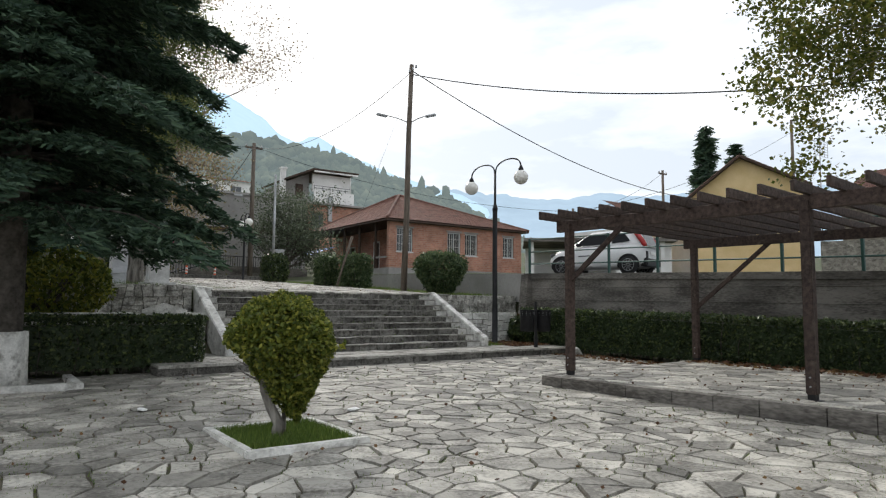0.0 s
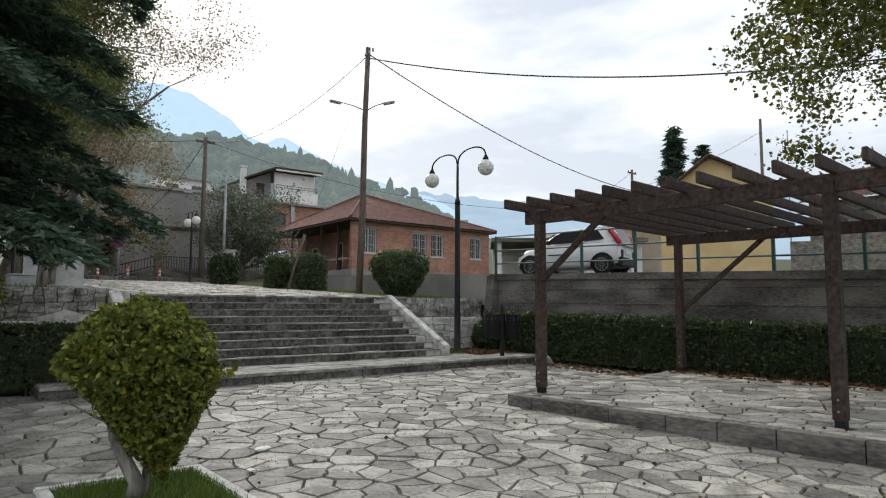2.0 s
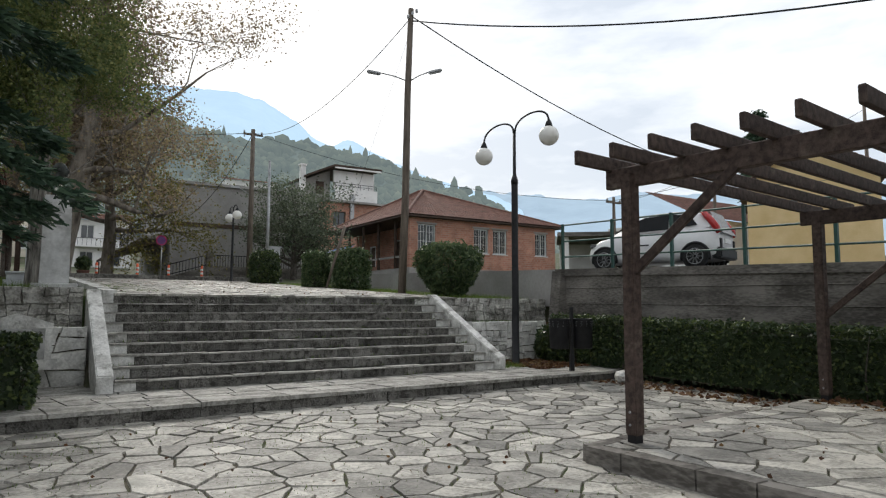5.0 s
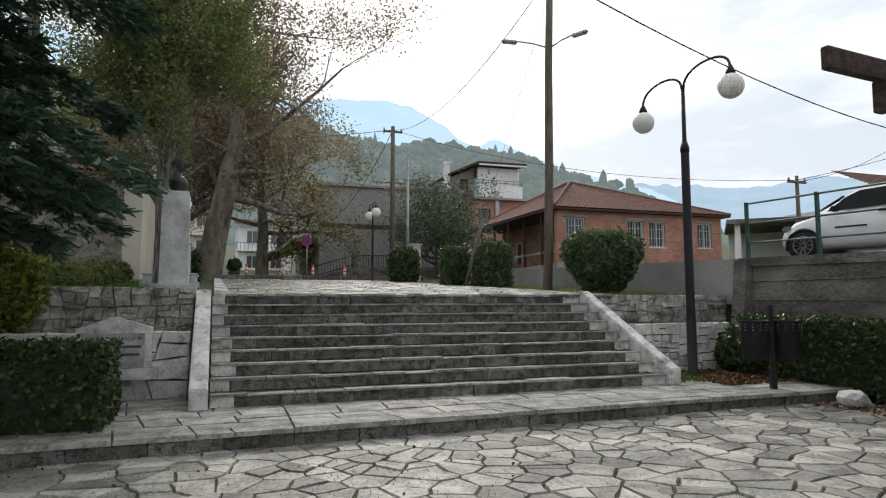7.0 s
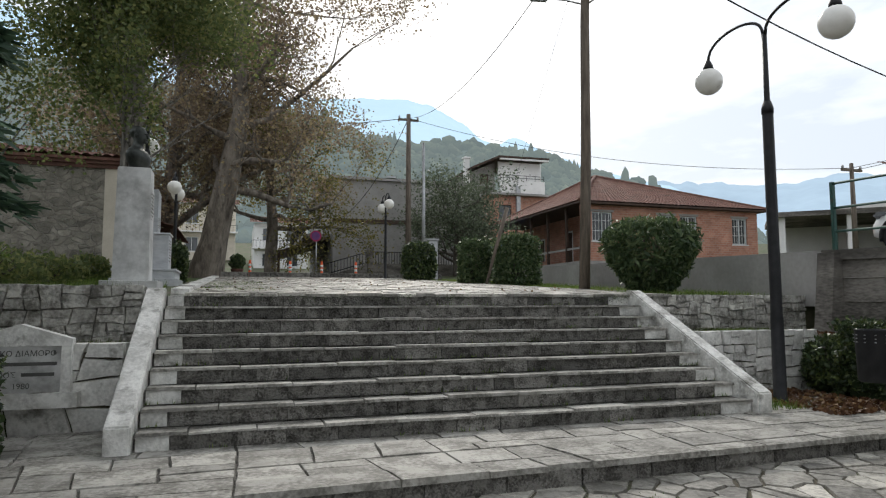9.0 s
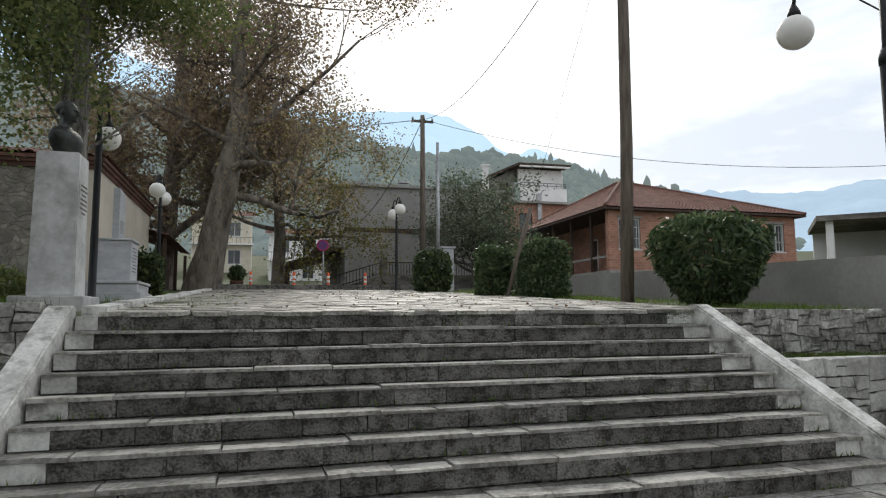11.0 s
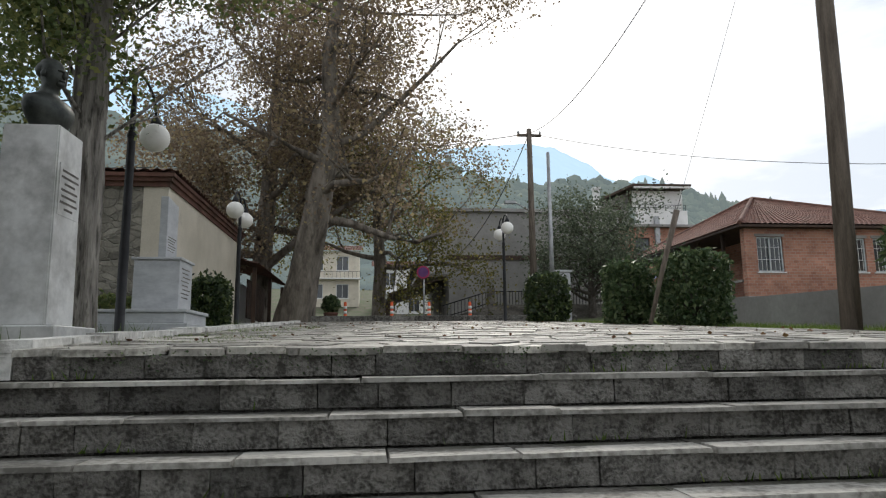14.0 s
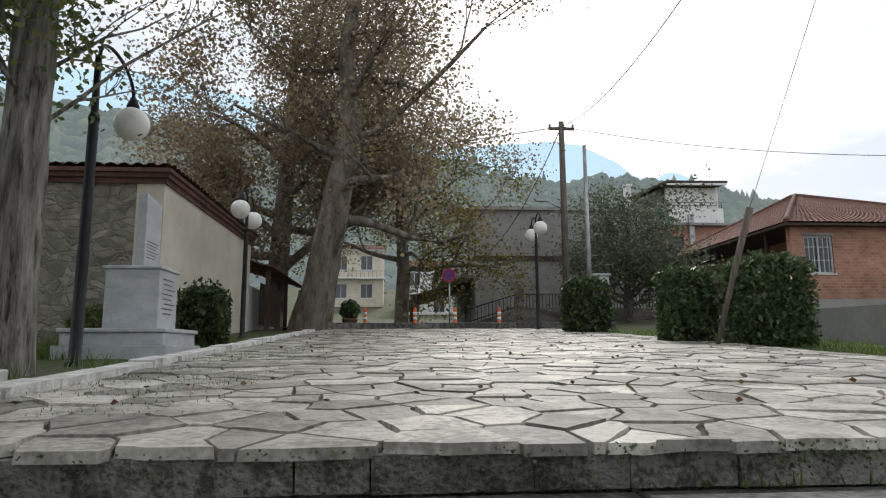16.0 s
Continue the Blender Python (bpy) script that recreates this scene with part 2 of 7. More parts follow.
def tube(bm, pts, radii, n=8, cap=True):
    """A round, tapering bar along a line of points."""
    pts = [Vector(p) for p in pts]
    rings = []
    side = Vector((0, 0, 1))
    for i, p in enumerate(pts):
        d = (pts[min(i + 1, len(pts) - 1)] - pts[max(i - 1, 0)]).normalized()
        ref = Vector((1, 0, 0)) if abs(d.x) < 0.8 else Vector((0, 1, 0))
        u = d.cross(ref).normalized()
        w = d.cross(u)
        r = radii[i] if isinstance(radii, (list, tuple)) else radii
        rings.append([bm.verts.new(p + r * (math.cos(2 * math.pi * k / n) * u + math.sin(2 * math.pi * k / n) * w)) for k in range(n)])
    for a, b in zip(rings, rings[1:]):
        for k in range(n):
            f = bm.faces.new((a[k], b[k], b[(k + 1) % n], a[(k + 1) % n]))
            f.smooth = True
    if cap:
        bm.faces.new(rings[0])
        bm.faces.new(rings[-1][::-1])


def lathe(bm, profile, centre=(0, 0, 0), n=16):
    """A turned body: (radius, height) up the profile."""
    c = Vector(centre)
    rings = [[bm.verts.new(c + Vector((r * math.cos(2 * math.pi * k / n), r * math.sin(2 * math.pi * k / n), z))) for k in range(n)] for r, z in profile]
    for a, b in zip(rings, rings[1:]):
        for k in range(n):
            f = bm.faces.new((a[k], a[(k + 1) % n], b[(k + 1) % n], b[k]))
            f.smooth = True
    bm.faces.new(rings[0][::-1])
    bm.faces.new(rings[-1])


def ragged(poly, amount, rng):
    """An outline with each long edge broken once or twice, as split stone is."""
    out = []
    for k in range(len(poly)):
        p, q = poly[k], poly[(k + 1) % len(poly)]
        out.append(p)
        L = math.hypot(q[0] - p[0], q[1] - p[1])
        n = 2 if L > 0.26 else 1 if L > 0.11 else 0
        for i in range(n):
            t = (i + 1 + rng.uniform(-0.2, 0.2)) / (n + 1)
            d = -abs(rng.normal(0, amount)) + amount * 0.4
            out.append((p[0] + (q[0] - p[0]) * t - (q[1] - p[1]) / L * -d, p[1] + (q[1] - p[1]) * t + (q[0] - p[0]) / L * -d))
    return out


def prism(bm, poly, z0, z1, inset=0.0, lift=None):
    """A flat stone: an outline (counter-clockwise) raised from z0 to z1, the top edge drawn in a little. lift(x, y) is added to z."""
    lift = lift or (lambda x, y: 0.0)
    cx, cy = sum(p[0] for p in poly) / len(poly), sum(p[1] for p in poly) / len(poly)
    lo = [bm.verts.new((x, y, z0 + lift(x, y))) for x, y in poly]
    hi = []
    for x, y in poly:
        d = math.hypot(x - cx, y - cy) or 1
        k = 1 - inset / d
        X, Y = cx + (x - cx) * k, cy + (y - cy) * k
        hi.append(bm.verts.new((X, Y, z1 + lift(X, Y))))
    n = len(poly)
    for i in range(n):
        bm.faces.new((lo[i], lo[(i + 1) % n], hi[(i + 1) % n], hi[i]))
    bm.faces.new(hi)


def mesh_of(name, bm, material):
    me = bpy.data.meshes.new(name)
    bmesh.ops.recalc_face_normals(bm, faces=bm.faces)
    bm.to_mesh(me)
    bm.free()
    me.materials.append(material)
    return me


def part(name, bm, material, parent=None, label="", m=None):
    """One mesh object, under a thing or a part if parent is given."""
    ob = new(name, mesh_of(name, bm, material))
    if parent is not None:
        ob.parent = parent
    if m is not None:
        ob.matrix_basis = m
    return tagged(ob, label)


def raw(name, verts, faces, material, parent=None, label="", smooth=False):
    """One mesh object from arrays, for leaves and other large counts."""
    me = bpy.data.meshes.new(name)
    verts, faces = np.asarray(verts, dtype=np.float32), np.asarray(faces, dtype=np.int32)
    k = faces.shape[1]
    me.vertices.add(len(verts))
    me.vertices.foreach_set("co", verts.ravel())
    me.loops.add(faces.size)
    me.loops.foreach_set("vertex_index", faces.ravel())
    me.polygons.add(len(faces))
    me.polygons.foreach_set("loop_start", np.arange(0, faces.size, k, dtype=np.int32))
    me.polygons.foreach_set("loop_total", np.full(len(faces), k, dtype=np.int32))
    if smooth:
        me.polygons.foreach_set("use_smooth", np.ones(len(faces), dtype=bool))
    me.update(calc_edges=True)
    me.materials.append(material)
    ob = new(name, me)
    if parent is not None:
        ob.parent = parent
    return tagged(ob, label)


def thing(name, label, category, group="", m=None, kind=""):
    """An empty at a thing's base, which its parts hang from."""
    ob = tagged(new(name), label, category, group, kind)
    if m is not None:
        ob.matrix_basis = m
    return ob


def leaves(centres, size, rng, flat=0.5, aspect=1.6, droop=0.0):
    """Pointed leaves (four corners each) about the centres given, as vertices and faces."""
    c = np.asarray(centres, dtype=float)
    n = len(c)
    d = rng.normal(size=(n, 3))
    d[:, 2] = d[:, 2] * flat - droop
    d /= np.linalg.norm(d, axis=1)[:, None] + 1e-9
    r = rng.normal(size=(n, 3))
    s = np.cross(d, r)
    s /= np.linalg.norm(s, axis=1)[:, None] + 1e-9
    k = (size * rng.uniform(0.6, 1.35, n))[:, None]
    v = np.stack([c - d * k * aspect * 0.5, c + s * k * 0.5 - d * k * 0.1, c + d * k * aspect * 0.5, c - s * k * 0.5 - d * k * 0.1], axis=1)
    return v.reshape(-1, 3), np.arange(4 * n).reshape(-1, 4)


def clip(poly, a, b, c):
    """The part of an outline where a x + b y <= c."""
    out = []
    for k in range(len(poly)):
        p, q = poly[k], poly[(k + 1) % len(poly)]
        dp, dq = a * p[0] + b * p[1] - c, a * q[0] + b * q[1] - c
        if dp <= 0:
            out.append(p)
        if dp * dq < 0:
            t = dp / (dp - dq)
            out.append((p[0] + t * (q[0] - p[0]), p[1] + t * (q[1] - p[1])))
    return out


def voronoi(x0, x1, y0, y1, sx, sy, rng, jitter=0.5, gap=0.011, lost=0.22, cuts=()):
    """Irregular paving: the cells round scattered points, each drawn in by half a joint. Some points are left out, so that sizes differ."""
    nx, ny = int((x1 - x0) / sx) + 3, int((y1 - y0) / sy) + 3
    pts = {}
    for i in range(-2, nx):
        for j in range(-2, ny):
            if rng.random() < lost:
                continue
            pts[i, j] = (x0 + (i + 0.5) * sx + rng.uniform(-jitter, jitter) * sx, y0 + (j + 0.5) * sy + rng.uniform(-jitter, jitter) * sy)
    cells = []
    for (i, j), (px, py) in pts.items():
        poly = [(px - 2 * sx, py - 2 * sy), (px + 2 * sx, py - 2 * sy), (px + 2 * sx, py + 2 * sy), (px - 2 * sx, py + 2 * sy)]
        near = []
        for di in range(-3, 4):
            for dj in range(-3, 4):
                q = pts.get((i + di, j + dj))
                if q is None or (di == 0 and dj == 0):
                    continue
                dx, dy = q[0] - px, q[1] - py
                L = math.hypot(dx, dy)
                near.append((L, dx / L, dy / L, (dx * (px + q[0]) + dy * (py + q[1])) / 2 / L))
        near.sort()
        for L, a, b, c in near[:22]:
            poly = clip(poly, a, b, c - gap * rng.uniform(0.35, 1.6))
            if len(poly) < 3:
                break
        for a, b, c in ((-1, 0, -x0), (1, 0, x1), (0, -1, -y0), (0, 1, y1), *cuts):
            if len(poly) >= 3:
                poly = clip(poly, a, b, c)
        # drop corners that all but coincide
        if len(poly) >= 3:
            keep = [p for k, p in enumerate(poly) if math.hypot(p[0] - poly[k - 1][0], p[1] - poly[k - 1][1]) > 0.03]
            poly = keep
        if len(poly) >= 3:
            area = 0.5 * abs(sum(poly[k][0] * poly[k - 1][1] - poly[k - 1][0] * poly[k][1] for k in range(len(poly))))
            if area > 0.008:
                cells.append(poly)
    return cells


def crazy(x0, x1, y0, y1, least, most, rng, skew=0.5, gap=0.006, stretch=1.0, block=1.6, cuts=()):
    """Split stone: blocks broken across their length again and again, so that pieces are angular and joints meet in tees. stretch above 1 gives longer pieces."""
    todo, cells = [], []
    nx, ny = max(1, round((x1 - x0) / block)), max(1, round((y1 - y0) * stretch / block))
    X = {}
    for i in range(nx + 1):
        for j in range(ny + 1):
            k = 0.3 * min(1, skew * 2.2)
            dx = rng.uniform(-k, k) * (x1 - x0) / nx if 0 < i < nx else 0
            dy = rng.uniform(-k, k) * (y1 - y0) / ny if 0 < j < ny else 0
            X[i, j] = (x0 + (x1 - x0) * i / nx + dx, y0 + (y1 - y0) * j / ny + dy)
    for i in range(nx):
        for j in range(ny):
            todo.append(([X[i, j], X[i + 1, j], X[i + 1, j + 1], X[i, j + 1]], least + (most - least) * rng.random() ** 1.6))
    while todo:
        poly, want = todo.pop()
        area = 0.5 * abs(sum(poly[k][0] * poly[k - 1][1] - poly[k - 1][0] * poly[k][1] for k in range(len(poly))))
        if area > want and len(poly) > 2:
            w, h = max(p[0] for p in poly) - min(p[0] for p in poly), (max(p[1] for p in poly) - min(p[1] for p in poly)) * stretch
            # the cut runs across the longer side
            best, axis = 0, (1.0, 0.0)
            for k in range(6):
                a = math.pi * k / 6
                ca, sa = math.cos(a), math.sin(a)
                u = [p[0] * ca + p[1] * stretch * sa for p in poly]
                if max(u) - min(u) > best:
                    best, axis = max(u) - min(u), (ca, sa)
            if skew < 0.2:
                axis = (1.0, 0.0) if w > h else (0.0, 1.0)
            th = math.atan2(axis[1], axis[0]) + rng.uniform(-skew, skew)
            ca, sa = math.cos(th), math.sin(th) * stretch
            L = math.hypot(ca, sa)
            ca, sa = ca / L, sa / L
            u = [p[0] * ca + p[1] * sa for p in poly]
            c = min(u) + (max(u) - min(u)) * rng.uniform(0.36, 0.64)
            for q in (clip(poly, ca, sa, c), clip(poly, -ca, -sa, -c)):
                if len(q) > 2:
                    todo.append((q, least + (most - least) * rng.random() ** 1.6))
            continue
        out = poly
        for k in range(len(poly)):
            p, q = poly[k], poly[(k + 1) % len(poly)]
            L = math.hypot(q[0] - p[0], q[1] - p[1])
            if L < 1e-6:
                continue
            a, b = (q[1] - p[1]) / L, -(q[0] - p[0]) / L
            out = clip(out, a, b, a * p[0] + b * p[1] - gap * rng.uniform(0.4, 1.7))
            if len(out) < 3:
                break
        # broken corners
        for k in range(2):
            if len(out) >= 4 and skew > 0.2 and rng.random() < 0.6:
                i = int(rng.integers(len(out)))
                p, q, r = out[i - 1], out[i], out[(i + 1) % len(out)]
                u, w = rng.uniform(0.12, 0.42, 2)
                a = (q[0] + (p[0] - q[0]) * u, q[1] + (p[1] - q[1]) * u)
                b = (q[0] + (r[0] - q[0]) * w, q[1] + (r[1] - q[1]) * w)
                out = out[:i] + [a, b] + out[i + 1:]
        for a, b, c in cuts:
            if len(out) >= 3:
                out = clip(out, a, b, c)
        if len(out) >= 3:
            out = [p for k, p in enumerate(out) if math.hypot(p[0] - out[k - 1][0], p[1] - out[k - 1][1]) > 0.025]
        if len(out) >= 3 and 0.5 * abs(sum(out[k][0] * out[k - 1][1] - out[k - 1][0] * out[k][1] for k in range(len(out)))) > 0.005:
            cells.append(out)
    return cells


# ---- levels of the site ----
TOP_Y, TOP_Z, FOOT_Y, LAND_Z = 15.70, 1.79, 13.20, 0.36
STAIR_X0, STAIR_X1 = 4.90, 11.60


def low(x, y):
    return 0.015 * y


def up(x, y):
    return TOP_Z + 0.053 * (y - TOP_Y) if y < 34 else TOP_Z + 0.97 + 0.045 * (y - 34)


def road_z(x, y):
    return 2.55 + 0.03 * (y - 15.3) + max(0, y - 32) * 0.02


def site(x, y):
    """Height of the bare earth."""
    if x > 15.45:
        k = min(1.0, max(0.0, (y - 24) / 8))
        return (road_z(x, y) - 0.04) * (1 - k) + (up(x, y) - 0.05 + min(1.2, 0.06 * (x - 15.45))) * k
    if y > TOP_Y + 0.15:
        return up(x, y) - 0.05
    if 4.6 < x < 11.9:
        if y > 13.4:
            return 0.0 + (y - 13.4) * 0.55
        return low(x, y) - 0.06
    if x <= 4.6:
        return (1.16 if y > 14.45 else low(x, y) - 0.06) if x > -9 else low(x, y) - 0.06 + max(0, (y - 14.0)) * 0.6
    return 1.16 if y > 14.75 else low(x, y) - 0.06


def far_rise(x, y):
    """The valley's sides, beyond the village."""
    r = math.hypot(x - 8, y - 15)
    return max(0.0, r - 70) * 0.11 * (0.55 + 0.45 * math.sin(math.atan2(y - 15, x - 8) * 1.0 - 0.3)) if r > 70 else 0.0


def build_ground():
    def line(a, b, steps, breaks):
        v = sorted(set([a + (b - a) * i / steps for i in range(steps + 1)] + breaks))
        return v
    xs = [-900, -500, -250, -120, -60, -30] + line(-14, 30, 44, [4.58, 4.62, 11.88, 11.92, 15.44, 15.46]) + [36, 45, 60, 90, 140, 260, 520, 900]
    ys = [-700, -400, -200, -100, -50, -25] + line(-12, 40, 52, [13.38, 13.42, 14.43, 14.47, 14.73, 14.77, TOP_Y + 0.13, TOP_Y + 0.17]) + [46, 52, 60, 75, 95, 130, 180, 260, 400, 650, 1000]
    verts = [(x, y, site(x, min(y, 120)) + far_rise(x, y)) for y in ys for x in xs]
    w = len(xs)
    faces = [(j * w + i, j * w + i + 1, (j + 1) * w + i + 1, (j + 1) * w + i) for j in range(len(ys) - 1) for i in range(w - 1)]
    return tagged(raw("ground", verts, faces, M_GROUND), "grassy brown earth of the village slope", "ground", kind="structure")


build_ground()


# ---- hills ----
def hill(name, profile, r_foot, r_crest, material, label, seed, rough=0.35, steps=220, rows=26, centre=(6, 8), z_foot=-10.0):
    """A ridge seen from the square: (bearing, elevation) in degrees along the crest."""
    a0, a1 = profile[0][0], profile[-1][0]
    A, E = [p[0] for p in profile], [p[1] for p in profile]
    verts = []
    for i in range(steps + 1):
        a = a0 + (a1 - a0) * i / steps
        e = float(np.interp(a, A, E))
        ca, sa = math.cos(radians(a)), math.sin(radians(a))
        for j in range(rows + 1):
            k = j / rows
            r = r_foot + (r_crest - r_foot) * k
            n = noise.fractal(Vector((ca * 6 * r / r_crest + seed, sa * 6 * r / r_crest, seed)), 0.9, 2.1, 6)
            z = z_foot + (math.tan(radians(e + rough * noise.noise(Vector((a * 1.3, seed, 0))))) * r_crest - z_foot) * (k ** 1.15) + n * rough * 0.05 * r_crest * (1 - k) * k * 4
            verts.append((centre[0] + r * ca, centre[1] + r * sa, z))
    w = rows + 1
    faces = [(i * w + j, i * w + j + 1, (i + 1) * w + j + 1, (i + 1) * w + j) for i in range(steps) for j in range(rows)]
    return tagged(raw(name, verts, faces, material, smooth=True), label, "hill", kind="structure")


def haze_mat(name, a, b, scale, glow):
    """Far hills through the damp air: a plain backdrop, the haze's light put in as emission."""
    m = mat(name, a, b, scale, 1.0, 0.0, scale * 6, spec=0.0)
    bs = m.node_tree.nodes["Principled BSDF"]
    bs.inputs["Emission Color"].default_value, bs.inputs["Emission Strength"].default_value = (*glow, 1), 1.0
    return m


# the haze is painted in: pale bluish base colours and a glow
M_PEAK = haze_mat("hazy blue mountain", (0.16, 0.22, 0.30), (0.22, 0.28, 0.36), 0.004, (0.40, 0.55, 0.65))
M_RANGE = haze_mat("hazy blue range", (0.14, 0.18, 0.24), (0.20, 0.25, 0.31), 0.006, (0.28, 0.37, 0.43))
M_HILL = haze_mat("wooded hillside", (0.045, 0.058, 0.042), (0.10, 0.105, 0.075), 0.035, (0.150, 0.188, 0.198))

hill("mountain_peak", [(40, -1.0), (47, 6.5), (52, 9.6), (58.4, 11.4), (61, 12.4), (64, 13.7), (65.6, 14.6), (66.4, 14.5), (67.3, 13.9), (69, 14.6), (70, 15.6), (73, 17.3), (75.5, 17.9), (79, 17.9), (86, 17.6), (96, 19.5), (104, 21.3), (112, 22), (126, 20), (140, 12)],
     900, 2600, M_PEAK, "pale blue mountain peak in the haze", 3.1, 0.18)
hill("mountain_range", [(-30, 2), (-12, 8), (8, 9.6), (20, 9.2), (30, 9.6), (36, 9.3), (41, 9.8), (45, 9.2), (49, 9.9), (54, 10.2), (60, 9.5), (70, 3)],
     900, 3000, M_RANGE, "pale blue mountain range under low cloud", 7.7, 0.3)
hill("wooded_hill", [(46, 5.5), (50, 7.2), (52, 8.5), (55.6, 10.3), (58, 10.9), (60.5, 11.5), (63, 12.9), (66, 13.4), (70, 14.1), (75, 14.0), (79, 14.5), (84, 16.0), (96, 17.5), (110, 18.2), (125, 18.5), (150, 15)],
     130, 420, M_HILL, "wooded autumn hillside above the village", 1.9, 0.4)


def far_woods():
    """The woods on the hillside: some thousands of small rough crowns."""
    r = np.random.default_rng(91)
    hillob = [o for o in scene.objects if o.name == "wooded_hill"][0]
    vs = np.array([tuple(v.co) for v in hillob.data.vertices])
    n = 9000
    pick = vs[r.integers(0, len(vs), n)] + r.normal(0, 3.0, (n, 3)) * (1, 1, 0)
    dist = np.hypot(pick[:, 0] - 6, pick[:, 1] - 8)
    size = r.uniform(1.6, 3.6, n) * (0.6 + dist / 420)
    tall = np.where(r.random(n) < 0.05, 1.9, 0.9)
    base = np.array([(1, 0, 0), (0.3, 0.9, 0.1), (-0.8, 0.5, 0), (-0.7, -0.6, 0.1), (0.4, -0.9, 0), (0.66, 0.1, 0.62), (0.1, 0.62, 0.68), (-0.55, 0.3, 0.6), (-0.4, -0.5, 0.66), (0.3, -0.58, 0.6), (0, 0, 0.98), (0, 0, -0.8)])
    tri = np.array([t for k in range(5) for t in ((k, (k + 1) % 5, 5 + k), ((k + 1) % 5, 5 + (k + 1) % 5, 5 + k), (5 + k, 5 + (k + 1) % 5, 10), ((k + 1) % 5, k, 11))])
    V = base[None] * (1 + r.normal(0, 0.16, (n, 12, 1))) * size[:, None, None]
    V[:, :, 2] *= tall[:, None]
    V[:, :, :2] /= tall[:, None, None] ** 0.8
    V = V + pick[:, None, :] + (0, 0, 0.6)
    F = (tri[None] + 12 * np.arange(n)[:, None, None]).reshape(-1, 3)
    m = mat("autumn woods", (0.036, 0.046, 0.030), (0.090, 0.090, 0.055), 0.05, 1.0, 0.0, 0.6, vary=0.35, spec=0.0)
    # emission puts the hillside's haze into the crowns' colour
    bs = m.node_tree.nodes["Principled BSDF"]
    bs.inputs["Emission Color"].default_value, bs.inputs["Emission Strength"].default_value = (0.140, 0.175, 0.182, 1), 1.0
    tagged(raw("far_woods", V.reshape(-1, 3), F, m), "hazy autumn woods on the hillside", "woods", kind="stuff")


far_woods()


# ---- lower square ----
rng = np.random.default_rng(11)
bm = bmesh.new()
for x0, x1, y0, y1 in ((-9, 15.3, -9, 13.4),):
    v = [bm.verts.new((x, y, low(x, y) - 0.014)) for x, y in ((x0, y0), (x1, y0), (x1, y1), (x0, y1))]
    bm.faces.new(v)
square = tagged(part("pavement", bm, M_JOINT), "grey flagstone paving with grassy earth joints", "paving", kind="structure")


def in_planter(p):
    return 2.30 < p[0] < 3.68 and 5.15 < p[1] < 6.58


def platform_edge(y):
    """x of the platform's front edge at y."""
    return 8.30 + (7.45 - y) * 0.085


def on_platform(p):
    return p[0] > platform_edge(p[1]) - 0.05 and p[1] < 7.55


def stones(cells, lift, parent, chosen, material, z0=-0.02, z1=0.006):
    """The picked stones as parts, the rest joined."""
    rest = bmesh.new()
    for poly in cells:
        cx, cy = sum(p[0] for p in poly) / len(poly), sum(p[1] for p in poly) / len(poly)
        dz = rng.uniform(-0.006, 0.008)
        tx, ty = rng.uniform(-0.012, 0.012, 2)
        f = lambda x, y: lift(x, y) + dz + tx * (x - cx) + ty * (y - cy)
        if chosen(cx, cy):
            b = bmesh.new()
            prism(b, ragged(poly, 0.007, rng), z0, z1, 0.006, f)
            part("flagstone", b, material, parent)
        else:
            prism(rest, ragged(poly, 0.007, rng), z0, z1, 0.006, f)
    if rest.verts:
        tagged(part("flagstones", rest, material, parent), kind="stuff")
    else:
        rest.free()


# ---- kerb and landing at the foot of the stairs ----
def kerb_y(x):
    return 11.55 + 0.035 * (x - 4.0)


landing = thing("landing", "raised landing of pale slabs with a darker stone kerb", "landing", kind="structure")
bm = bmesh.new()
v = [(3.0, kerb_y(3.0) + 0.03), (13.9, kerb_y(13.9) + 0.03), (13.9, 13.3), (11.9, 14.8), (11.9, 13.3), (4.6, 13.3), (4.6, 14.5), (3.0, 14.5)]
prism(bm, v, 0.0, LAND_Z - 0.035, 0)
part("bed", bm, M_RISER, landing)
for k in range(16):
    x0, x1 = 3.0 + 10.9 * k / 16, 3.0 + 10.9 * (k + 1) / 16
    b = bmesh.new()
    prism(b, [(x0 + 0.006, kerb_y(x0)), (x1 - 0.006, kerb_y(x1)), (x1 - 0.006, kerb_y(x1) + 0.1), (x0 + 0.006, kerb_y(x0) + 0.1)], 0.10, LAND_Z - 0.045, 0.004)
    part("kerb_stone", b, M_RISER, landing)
for c in crazy(3.0, 13.9, 11.45, 14.7, 0.16, 0.62, rng, skew=0.1, gap=0.003, stretch=1.9, block=2.6, cuts=[(0.035, -1, -(11.55 - 0.035 * 4.0 - 0.03))]):
    cx, cy = sum(p[0] for p in c) / len(c), sum(p[1] for p in c) / len(c)
    if (4.62 < cx < 11.85 and cy > 13.4) or (cx < 4.62 and cy > 14.45):
        continue
    b = bmesh.new()
    prism(b, ragged(c, 0.006, rng), LAND_Z - 0.05, LAND_Z + rng.uniform(-0.006, 0.006), 0.008)
    part("slab", b, M_SLAB, landing)

